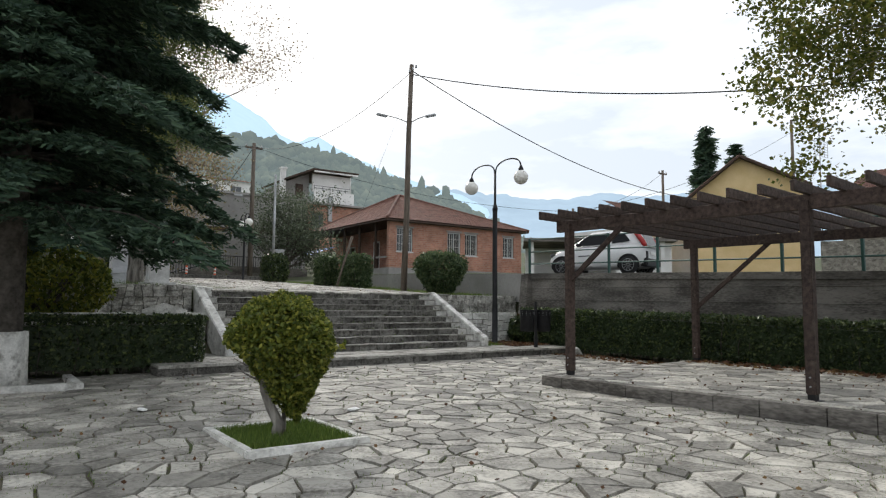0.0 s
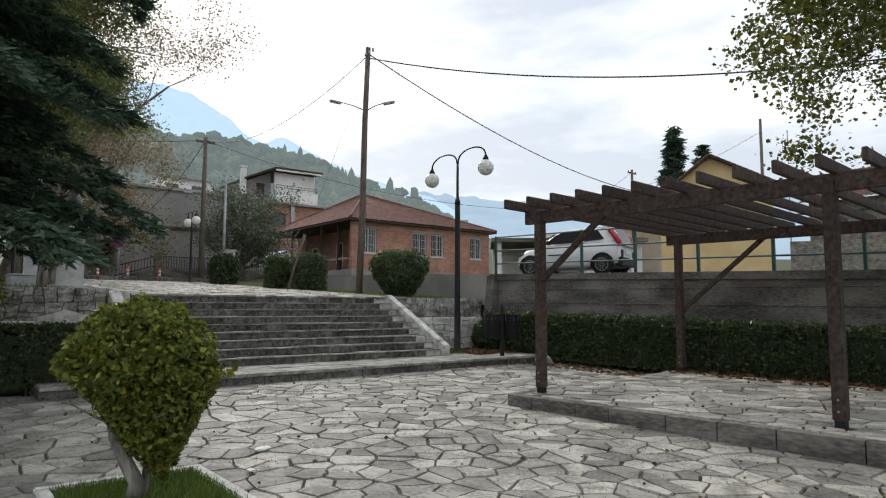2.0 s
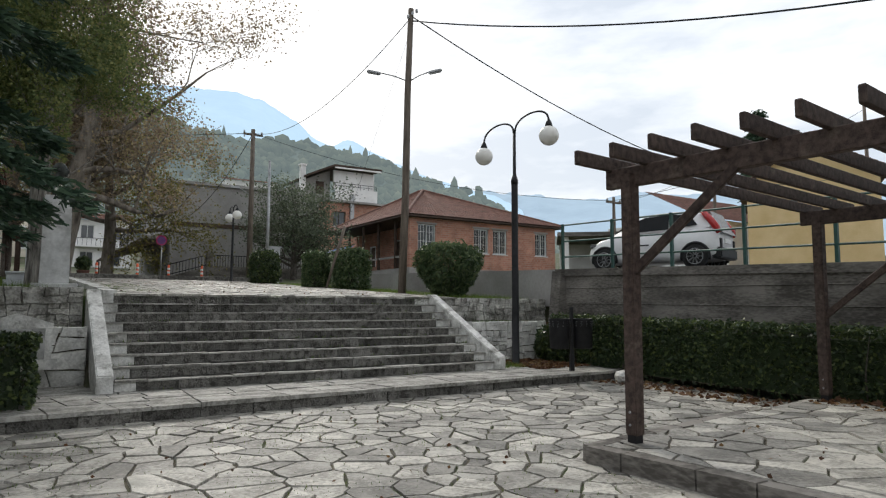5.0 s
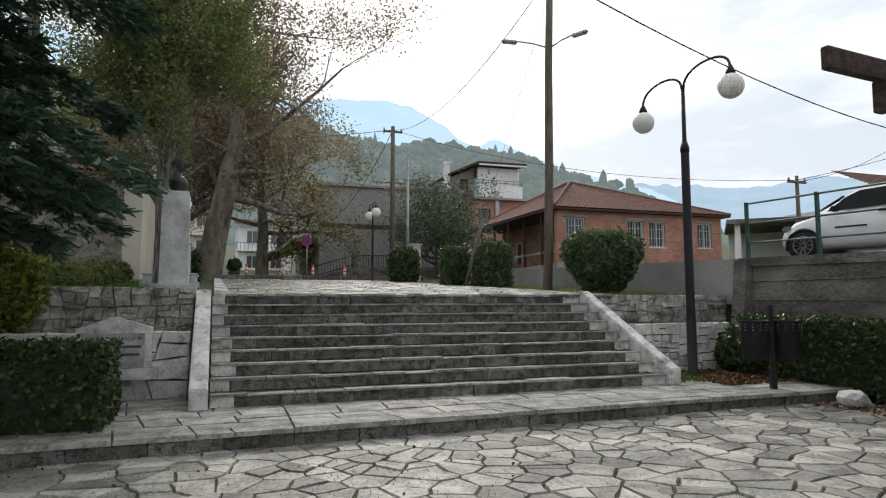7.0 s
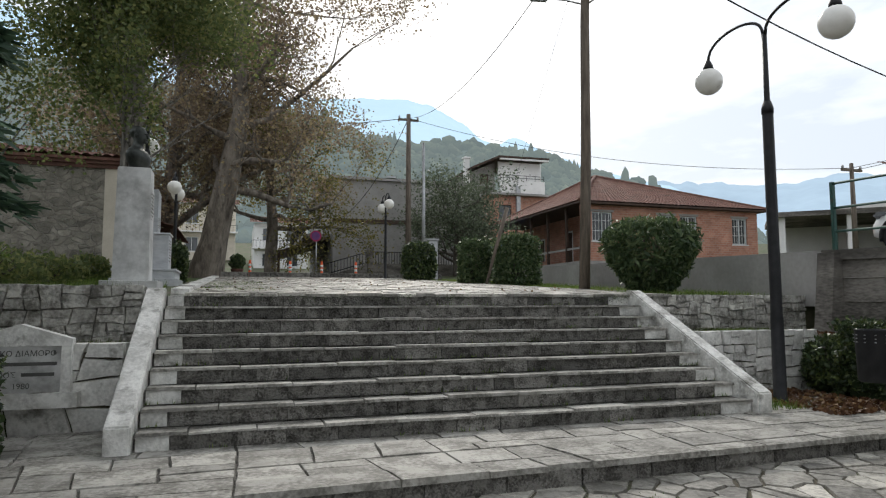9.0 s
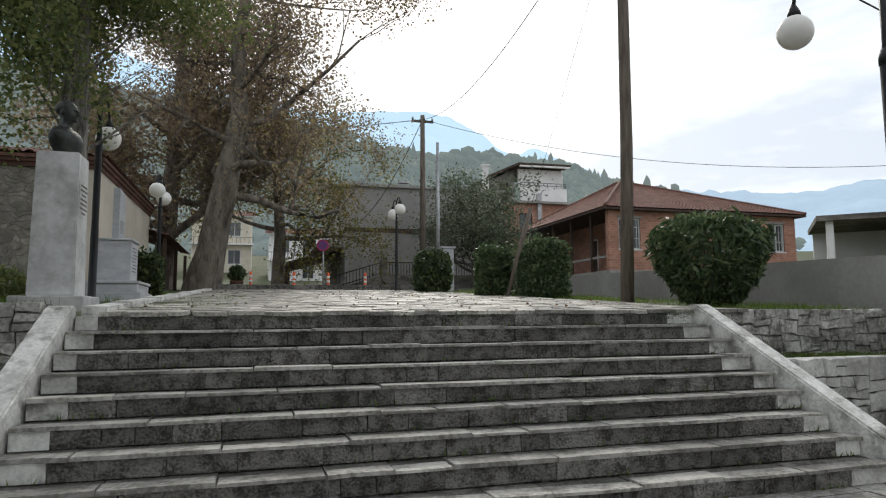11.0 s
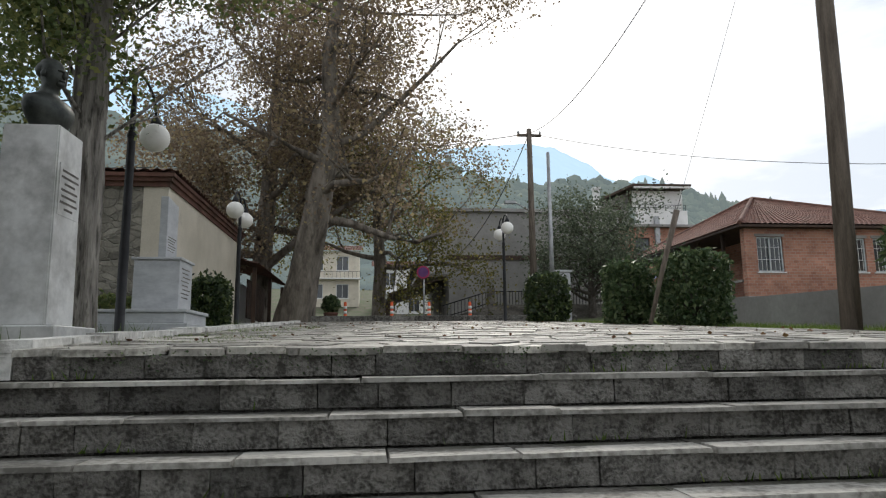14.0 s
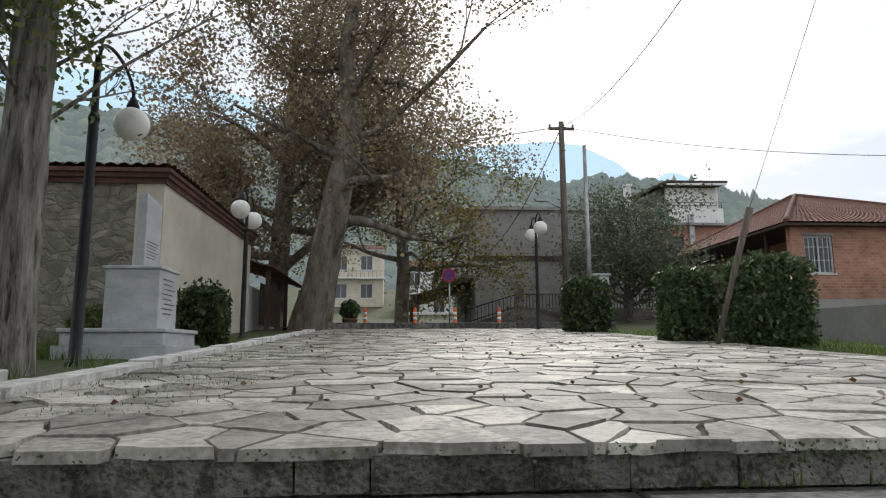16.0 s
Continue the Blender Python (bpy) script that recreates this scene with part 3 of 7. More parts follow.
# ---- stairs ----
stairs = thing("stairs", "wide flight of stone steps with pale slab treads and darker stone risers", "stairs", kind="structure")
N_STEP = 9
RISE, TREAD = (TOP_Z - LAND_Z) / N_STEP, (TOP_Y - FOOT_Y) / (N_STEP - 1)
for i in range(N_STEP):
    y, z = FOOT_Y + TREAD * i, LAND_Z + RISE * (i + 1)
    b = bmesh.new()
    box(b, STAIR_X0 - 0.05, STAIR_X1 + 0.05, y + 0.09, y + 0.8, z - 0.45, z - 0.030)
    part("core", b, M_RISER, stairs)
    x = STAIR_X0
    while x < STAIR_X1 - 0.02:
        x1 = min(x + rng.uniform(0.2, 0.62), STAIR_X1)
        if STAIR_X1 - x1 < 0.25:
            x1 = STAIR_X1
        b = bmesh.new()
        white = (x < STAIR_X0 + 0.1 or x1 > STAIR_X1 - 0.1)
        if white:
            x1 = STAIR_X1 if x1 > STAIR_X1 - 0.1 else STAIR_X0 + rng.uniform(0.13, 0.33)
            if x1 == STAIR_X1 and x < STAIR_X1 - 0.5:
                x1, white = STAIR_X1 - rng.uniform(0.2, 0.42), False
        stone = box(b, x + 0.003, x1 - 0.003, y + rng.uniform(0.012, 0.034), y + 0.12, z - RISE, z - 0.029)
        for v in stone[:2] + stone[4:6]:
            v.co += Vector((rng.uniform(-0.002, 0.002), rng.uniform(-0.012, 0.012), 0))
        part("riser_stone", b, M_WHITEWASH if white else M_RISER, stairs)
        x = x1
    x = STAIR_X0
    while x < STAIR_X1 - 0.02 and i < N_STEP - 1:
        x1 = min(x + rng.uniform(0.4, 1.05), STAIR_X1)
        if STAIR_X1 - x1 < 0.3:
            x1 = STAIR_X1
        b = bmesh.new()
        f0, f1, dz = rng.uniform(-0.026, 0.016), rng.uniform(-0.026, 0.016), rng.uniform(-0.011, 0.007)
        mid = (f0 + f1) / 2 + rng.uniform(-0.024, 0.024)
        xm = x + (x1 - x) * rng.uniform(0.3, 0.7)
        prism(b, [(x + 0.003, y + f0), (xm, y + mid), (x1 - 0.003, y + f1), (x1 - 0.003, y + 0.19 + 2 * f1), (x + 0.003, y + 0.19 + 2 * f0)], z - 0.028, z + dz, 0.006)
        part("tread_slab", b, M_SLAB, stairs)
        # darker, slightly lower strip across the back of the tread
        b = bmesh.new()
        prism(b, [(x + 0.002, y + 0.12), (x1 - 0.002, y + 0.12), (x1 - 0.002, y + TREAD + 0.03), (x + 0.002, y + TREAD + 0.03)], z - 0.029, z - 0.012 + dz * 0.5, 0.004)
        part("tread_backing", b, M_TREAD_BACK, stairs)
        x = x1


def cheek(x0, x1):
    """A sloping side wall of the stairs."""
    b = bmesh.new()
    pts = [(FOOT_Y - 0.08, LAND_Z - 0.05), (TOP_Y + 0.12, LAND_Z - 0.05), (TOP_Y + 0.12, TOP_Z + 0.07), (TOP_Y - 0.02, TOP_Z + 0.07), (FOOT_Y - 0.08, LAND_Z + 0.24)]
    a = [b.verts.new((x0, y, z)) for y, z in pts]
    c = [b.verts.new((x1, y, z)) for y, z in pts]
    b.faces.new(a)
    b.faces.new(c[::-1])
    for k in range(5):
        b.faces.new((a[k], c[k], c[(k + 1) % 5], a[(k + 1) % 5]))
    bmesh.ops.bevel(b, geom=b.edges[:], offset=0.018, segments=2, affect="EDGES")
    part("cheek_wall", b, M_WHITEWASH, stairs, "whitewashed sloping side wall")


cheek(STAIR_X0 - 0.24, STAIR_X0 - 0.02)
cheek(STAIR_X1 + 0.01, STAIR_X1 + 0.22)


def rubble_wall(name, label, x0, x1, y, z0, z1, material, depth=0.35, h=0.26, w=0.42, top=None, parts=True, axis="x"):
    """A wall of rough stones in courses, the joints set back. axis y: the wall runs along y and faces -x."""
    t = thing(name, label, "wall", kind="structure")
    b = bmesh.new()
    if axis == "x":
        box(b, x0, x1, y + 0.05, y + depth, z0, z1 - 0.02)
    else:
        box(b, y + 0.05, y + depth, x0, x1, z0, z1 - 0.02)
    part("core", b, material, t)
    rest = bmesh.new()
    for f in crazy(x0, x1, z0, z1, w * h * 0.25, w * h * 1.1, rng, skew=0.19, gap=0.004, stretch=w / h, block=1.2):
        f = ragged(f, 0.010, rng)
        bb = bmesh.new() if parts else rest
        out = rng.uniform(-0.02, 0.015)
        q = lambda u, d, v: (u, y + d, v) if axis == "x" else (y + d, u, v)
        cu, cv = sum(p[0] for p in f) / len(f), sum(p[1] for p in f) / len(f)
        back = [bb.verts.new(q(u, 0.09, v)) for u, v in f]
        mid = [bb.verts.new(q(u, 0.02 - out, v)) for u, v in f]
        front = [bb.verts.new(q(cu + (u - cu) * 0.95, -0.008 - out + rng.uniform(-0.010, 0.008), cv + (v - cv) * 0.94)) for u, v in f]
        n = len(f)
        for k in range(n):
            bb.faces.new((back[k], back[(k + 1) % n], mid[(k + 1) % n], mid[k]))
            bb.faces.new((mid[k], mid[(k + 1) % n], front[(k + 1) % n], front[k]))
        bb.faces.new(front)
        if parts:
            part("stone", bb, material, t)
    if not parts:
        tagged(part("stones", rest, material, t), kind="stuff")
    else:
        rest.free()
    return t


rubble_wall("wall_terrace_west", "low rubble wall with traces of whitewash along a grassy terrace", -5.0, 4.62, TOP_Y, 1.10, 1.90, M_RUBBLE, h=0.25, w=0.40)
rubble_wall("wall_plaque_west", "whitewashed stone wall beneath the terrace", -2.0, 4.62, 14.42, LAND_Z - 0.03, 1.26, M_WHITEWASH, h=0.42, w=0.75)
rubble_wall("wall_terrace_east", "low rubble wall beside the top of the stairs", 11.86, 15.2, TOP_Y + 0.05, 1.10, 1.80, M_RUBBLE, h=0.22, w=0.32)
rubble_wall("wall_bed_east", "whitewashed rubble wall beside the stairs", 11.86, 14.3, 14.72, LAND_Z - 0.03, 1.26, M_WHITEWASH, h=0.28, w=0.40)

# ---- retaining wall and road on the east ----
ret = thing("wall_retaining", "stained grey board-marked concrete retaining wall", "retaining wall", kind="structure")
bm = bmesh.new()
ys = [-14 + 29.4 * i / 30 for i in range(31)]
prof = []
for y in ys:
    zt = road_z(0, y) - 0.0
    prof.append([bm.verts.new(p) for p in ((15.30, y, -0.4), (15.26, y, zt - 0.18), (15.22, y, zt - 0.17), (15.22, y, zt), (15.55, y, zt), (15.55, y, -0.4))])
for a, b in zip(prof, prof[1:]):
    for k in range(5):
        bm.faces.new((a[k], b[k], b[k + 1], a[k + 1]))
bm.faces.new(prof[0])
bm.faces.new(prof[-1][::-1])
part("body", bm, M_CONCRETE, ret)
for k in range(5):
    b = bmesh.new()
    v = []
    for y in ys:
        z = 0.35 + k * 0.38 + 0.012 * y
        v.append([b.verts.new(p) for p in ((15.285 - 0.013 * k * 0.5, y, z), (15.272 - 0.013 * k * 0.5, y, z + 0.012), (15.285 - 0.013 * k * 0.5, y, z + 0.024))])
    for a, c in zip(v, v[1:]):
        b.faces.new((a[0], c[0], c[1], a[1]))
        b.faces.new((a[1], c[1], c[2], a[2]))
    part("board_mark", b, M_CONCRETE, ret)

bm = bmesh.new()
vs = box(bm, 14.95, 15.28, 15.05, 15.38, 1.1, 2.5)
for v in vs:
    if v.co.z > 2:
        v.co.x += 0.16 if v.co.x < 15.1 else 0
part("buttress", bm, M_CONCRETE, ret)
bm = bmesh.new()
box(bm, 15.25, 15.5, 15.4, 27.5, 1.6, 2.55)
for v in bm.verts:
    if v.co.z > 2:
        v.co.z = 2.55 + (v.co.y - 15.4) * 0.03
gw = tagged(part("wall_garden", bm, M_GREYPLASTER), "low grey rendered garden wall", "wall", kind="structure")
bm = bmesh.new()
v = [bm.verts.new((x, y, road_z(x, y) + 0.005)) for x, y in ((15.55, -14), (24, -14), (24, 24), (15.55, 24))]
bm.faces.new(v)
tagged(part("road", bm, M_ASPHALT), "worn grey asphalt village road", "road", kind="structure")

rail = thing("railing", "green painted steel railing on the concrete wall", "railing")
RAIL_Y = [15.27 - 1.68 * i for i in range(15)]
for y in RAIL_Y:
    b = bmesh.new()
    box(b, 15.36, 15.42, y - 0.03, y + 0.03, road_z(0, y) - 0.02, road_z(0, y) + 1.17)
    part("post", b, M_GREENMETAL, rail)
for h in (0.32, 0.72, 1.14):
    b = bmesh.new()
    tube(b, [(15.39, RAIL_Y[-1], road_z(0, RAIL_Y[-1]) + h), (15.39, 15.27, road_z(0, 15.27) + h)], 0.021, 8)
    part("rail", b, M_GREENMETAL, rail)

# ---- upper square ----
bm = bmesh.new()
ys = [TOP_Y + 0.10 + 17.8 * i / 12 for i in range(13)]
for a, b in zip(ys, ys[1:]):
    bm.faces.new([bm.verts.new((x, y, up(x, y) - 0.012)) for x, y in ((4.92, a), (12.6, a), (12.6, b), (4.92, b))])
upper = tagged(part("pavement", bm, M_JOINT), "sloping flagstone paving of the upper square", "paving", kind="structure")

kerb_w = thing("kerb", "whitewashed stone kerb along the planted strip", "kerb", kind="structure")
y = TOP_Y + 0.1
while y < 30:
    y1 = y + rng.uniform(0.5, 0.9)
    b = bmesh.new()
    x0 = 4.92
    prism(b, [(x0, y + 0.006), (x0 + 0.23, y + 0.006), (x0 + 0.23, y1 - 0.006), (x0, y1 - 0.006)], -0.12, 0.062 + rng.uniform(-0.01, 0.01), 0.015, lambda x, y: up(x, y))
    part("kerb_stone", b, M_WHITEWASH, kerb_w)
    y = y1


# ---- pergola and its platform ----
plat = thing("platform", "low flagstone platform with a grey block edge", "platform", kind="structure")
PLAT_Z = 0.275
bm = bmesh.new()
prism(bm, [(platform_edge(-6) + 0.04, -6), (13.4, -6), (13.4, 7.95), (11.6, 7.9), (8.34, 7.4)], -0.2, PLAT_Z - 0.014, 0)
part("bed", bm, M_JOINT, plat)
y = -6.0
while y < 7.40:
    y1 = min(y + rng.uniform(0.45, 0.85), 7.45)
    b = bmesh.new()
    prism(b, [(platform_edge(y), y + 0.004), (platform_edge(y) + 0.16, y + 0.004), (platform_edge(y1) + 0.16, y1 - 0.004), (platform_edge(y1), y1 - 0.004)], -0.1, PLAT_Z + rng.uniform(-0.006, 0.004), 0.006)
    part("edge_block", b, M_CONCRETE, plat)
    y = y1
for k in range(6):
    xa, xb = 8.34 + 3.2 * k / 6, 8.34 + 3.2 * (k + 1) / 6
    b = bmesh.new()
    prism(b, [(xa, 7.33 + (xa - 8.1) * 0.14), (xb - 0.01, 7.33 + (xb - 8.1) * 0.14), (xb - 0.01, 7.49 + (xb - 8.1) * 0.14), (xa, 7.49 + (xa - 8.1) * 0.14)], -0.1, PLAT_Z, 0.005)
    part("edge_block", b, M_CONCRETE, plat)

POSTS = [(8.80, 7.28), (9.21, 3.45), (13.38, 7.82), (13.75, 3.75), (9.60, -0.5), (14.1, -0.3)]
PERG_Z = 2.9


def perg_z(y):
    """The beams fall very slightly towards the south."""
    return PERG_Z - 0.004 * (7.3 - y)


pergola = thing("pergola", "weathered dark timber pergola standing on the platform", "pergola")
for x, y in POSTS:
    b = bmesh.new()
    box(b, -0.066, 0.066, -0.066, 0.066, PLAT_Z + 0.08, perg_z(y))
    bmesh.ops.bevel(b, geom=b.edges[:], offset=0.012, segments=2, affect="EDGES")
    p = part("post", b, M_WOOD, pergola, m=pose(x, y, 0, 0, 0, 2))
    b = bmesh.new()
    box(b, -0.05, 0.05, -0.05, 0.05, PLAT_Z - 0.01, PLAT_Z + 0.10)
    box(b, -0.1, 0.1, -0.1, 0.1, PLAT_Z - 0.01, PLAT_Z + 0.008)
    part("post_shoe", b, M_BLACK, p, "black iron post shoe")
    for k in range(2):
        b = bmesh.new()
        lathe(b, [(0.012, 0), (0.012, 0.012)], n=8)
        part("bolt", b, M_STEEL, p, m=pose(-0.066, 0, PLAT_Z + 0.18 + 0.12 * k, 0, -90, 0))


def beam(p0, p1, w, h, name, parent):
    """A squared timber from end to end, upright section w by h."""
    p0, p1 = Vector(p0), Vector(p1)
    d = p1 - p0
    L = d.length
    b = bmesh.new()
    box(b, 0, L, -w / 2, w / 2, -h / 2, h / 2)
    bmesh.ops.bevel(b, geom=b.edges[:], offset=0.008, segments=1, affect="EDGES")
    rot = Vector((1, 0, 0)).rotation_difference(d) if abs(d.z) < 0.1 * L else d.to_track_quat("X", "Z")
    return part(name, b, M_WOOD, parent, m=Matrix.Translation(p0) @ rot.to_matrix().to_4x4())


def along(a, b, t):
    return (a[0] + (b[0] - a[0]) * t, a[1] + (b[1] - a[1]) * t)


F0, F1 = (8.81, 7.57), (9.70, -1.5)      # front beam's ends
B0, B1 = (13.36, 8.05), (14.2, -1.3)     # back beam's ends
beam((*F0, perg_z(F0[1]) - 0.02), (*F1, perg_z(F1[1]) - 0.02), 0.09, 0.2, "beam", pergola)
beam((*B0, perg_z(B0[1]) - 0.02), (*B1, perg_z(B1[1]) - 0.02), 0.09, 0.2, "beam", pergola)
NR = 22
for i in range(NR):
    t = (i + 0.15) / NR
    a, b = along(F0, F1, t), along(B0, B1, t)
    d = Vector((a[0] - b[0], a[1] - b[1], 0)).normalized() * 0.58
    beam((a[0] + d.x, a[1] + d.y, perg_z(a[1]) + 0.13), (b[0] - d.x, b[1] - d.y, perg_z(b[1]) + 0.13), 0.055, 0.14, "rafter", pergola)
beam((8.80, 7.25, PERG_Z - 0.98), (8.93, 6.15, PERG_Z - 0.05), 0.05, 0.09, "brace", pergola)
beam((13.38, 7.80, PERG_Z - 1.45), (13.55, 6.15, PERG_Z - 0.05), 0.05, 0.09, "brace", pergola)


# ---- hedges ----
def hedge(name, label, x0, x1, y0, y1, base, top, material, seed, density=900, size=0.045, bare=0.25):
    """A clipped hedge: twigs, leaves packed near its faces, a few stray shoots."""
    r = np.random.default_rng(seed)
    t = thing(name, label, "hedge", group="clipped hedges")
    zt = lambda x, y: top(x, y)
    b = bmesh.new()
    for k in range(int((x1 - x0) * (y1 - y0) * 9)):
        x, y = r.uniform(x0 + 0.1, x1 - 0.1), r.uniform(y0 + 0.1, y1 - 0.1)
        z = base(x, y)
        h = zt(x, y) - z
        tube(b, [(x, y, z), (x + r.uniform(-.08, .08), y + r.uniform(-.08, .08), z + h * 0.5), (x + r.uniform(-.15, .15), y + r.uniform(-.15, .15), z + h * 0.92)], [0.016, 0.011, 0.005], 5)
    tagged(part("woody_core", b, M_FIRBARK, t), kind="stuff")
    area = 2 * ((x1 - x0) + (y1 - y0)) * 0.95 + (x1 - x0) * (y1 - y0)
    n = int(area * density)
    P = []
    per = 2 * ((x1 - x0) + (y1 - y0))
    for k in range(n):
        d = abs(r.normal(0, 0.06))
        if r.random() < (x1 - x0) * (y1 - y0) / area:
            x, y = r.uniform(x0, x1), r.uniform(y0, y1)
            u = 0.06 * noise.noise(Vector((x * 2.1, y * 2.1, seed)))
            P.append((x, y, zt(x, y) + u - d + (0.05 if r.random() < 0.06 else 0)))
        else:
            s = r.uniform(0, per)
            if s < x1 - x0:
                x, y, nx, ny = x0 + s, y0, 0, 1
            elif s < 2 * (x1 - x0):
                x, y, nx, ny = x0 + s - (x1 - x0), y1, 0, -1
            elif s < 2 * (x1 - x0) + (y1 - y0):
                x, y, nx, ny = x0, y0 + s - 2 * (x1 - x0), 1, 0
            else:
                x, y, nx, ny = x1, y0 + s - 2 * (x1 - x0) - (y1 - y0), -1, 0
            k2 = r.uniform(0, 1)
            if k2 < bare and r.random() > k2 / bare:
                continue
            z = base(x, y) + (zt(x, y) - base(x, y)) * k2
            u = 0.09 * noise.noise(Vector((x * 2.1 + z, y * 2.1, z * 2.5 + seed))) + 0.02
            P.append((x + nx * (d + u), y + ny * (d + u), z))
    V, F = leaves(P, size, r, 0.8)
    raw("leaves", V, F, material, t)
    b = bmesh.new()
    m = 0.17
    vs = box(b, x0 + m, x1 - m, y0 + m, y1 - m, 0, 1)
    for v in vs:
        v.co.z = (zt(v.co.x, v.co.y) - m) if v.co.z > 0.5 else base(v.co.x, v.co.y) + 0.12
    part("inner_foliage", b, L_HEDGE, t)
    return t


hedge("hedge", "long dark clipped hedge before the concrete wall", 13.7, 14.75, -7, 14.0, lambda x, y: low(x, y), lambda x, y: 1.20 + 0.02 * (y - 4), L_HEDGE, 21, 1000, 0.045)
hedge("hedge", "dark clipped hedge behind the kerb", -6.0, 3.95, 12.0, 13.1, lambda x, y: low(x, y), lambda x, y: 1.22, L_HEDGE, 22, 1000, 0.045)

# ---- small clipped tree in its planter ----
planter = thing("planter", "square whitewashed kerb planter with grass", "planter")
for x0, x1, y0, y1 in ((2.40, 3.65, 5.15, 5.25), (2.40, 3.65, 6.46, 6.56), (2.40, 2.50, 5.255, 6.455), (3.55, 3.65, 5.255, 6.455)):
    b = bmesh.new()
    box(b, x0, x1, y0, y1, -0.05, 0.142)
    bmesh.ops.bevel(b, geom=b.edges[:], offset=0.012, segments=2, affect="EDGES")
    part("kerb", b, M_WHITEWASH, planter)
b = bmesh.new()
box(b, 2.49, 3.56, 5.24, 6.47, 0.0, 0.105)
part("soil", b, M_GROUND, planter)


def grass(name, label, pts, h, seed, parent=None):
    """Many blades at the points given."""
    r = np.random.default_rng(seed)
    P = np.asarray(pts, dtype=float)
    n = len(P)
    a = r.uniform(0, 2 * math.pi, n)
    w = np.stack([np.cos(a), np.sin(a), np.zeros(n)], 1) * 0.006
    hh = (h * r.uniform(0.4, 1.3, n))[:, None]
    tip = P + np.stack([r.normal(0, 0.35, n), r.normal(0, 0.35, n), np.ones(n)], 1) * hh
    V = np.stack([P - w, P + w, tip], 1).reshape(-1, 3)
    ob = raw(name, V, np.arange(3 * n).reshape(-1, 3), L_GRASS, parent)
    return tagged(ob, label, "grass", kind="stuff")


r = np.random.default_rng(5)
grass("grass", "short green grass in the planter", np.stack([r.uniform(2.49, 3.56, 5000), r.uniform(5.25, 6.46, 5000), np.full(5000, 0.105)], 1), 0.07, 6)

tree = thing("topiary_tree", "small clipped evergreen tree with a bent grey trunk", "tree")
b = bmesh.new()
tube(b, [(2.95, 5.86, 0.1), (2.96, 5.85, 0.24), (2.89, 5.87, 0.38), (2.80, 5.86, 0.58), (2.78, 5.84, 0.85)], [0.07, 0.055, 0.05, 0.042, 0.03], 10)
tube(b, [(3.02, 5.88, 0.1), (3.03, 5.88, 0.28), (3.04, 5.86, 0.5), (3.02, 5.86, 0.8)], [0.035, 0.028, 0.025, 0.015], 8)
for k in range(26):
    a, e = r.uniform(0, 6.28), r.uniform(0.1, 1.3)
    s = Vector((2.92, 5.86, 0.58 + 0.012 * k))
    d = Vector((math.cos(a) * math.cos(e), math.sin(a) * math.cos(e), math.sin(e)))
    tube(b, [s, s + d * 0.25, s + d * 0.45 + Vector((0, 0, 0.04))], [0.018, 0.011, 0.004], 5)
part("trunk", b, M_POPBARK, tree)
P = []
while len(P) < 20000:
    d = r.normal(size=3)
    d /= np.linalg.norm(d)
    rad = 0.5 + 0.5 * r.random() ** 0.35 * 1.0
    p = Vector(d * rad)
    w = 1.05 if p.z > 0.0 else 1.05 + 0.66 * p.z
    n1 = 1 + 0.13 * noise.noise(Vector((p.x * 2.2, p.y * 2.2, p.z * 2.2 + 4))) + 0.08 * noise.noise(Vector((p.x * 6, p.y * 6, p.z * 6)))
    sag = max(0.0, -p.z)          # the lower shoots hang to one side of the trunk
    P.append((2.97 + p.x * 0.54 * w * n1 + 0.17 * sag, 5.86 + p.y * 0.53 * w * n1 - 0.07 * sag, 1.04 + p.z * (0.53 + 0.24 * sag) * n1))
V, F = leaves(P, 0.031, r, 0.9, 1.7)
raw("crown", V, F, L_BUSH, tree)
P = [(2.97 + 0.6 * math.cos(a) * k, 5.86 + 0.6 * math.sin(a) * k, z) for a, k, z in [(-0.6 + 0.02 * i, 1.0 + 0.008 * i, 0.98 + 0.006 * i) for i in range(14)]]
V, F = leaves(P, 0.05, r, 0.9, 1.6)
raw("shoot", V, F, L_BUSH, tree)


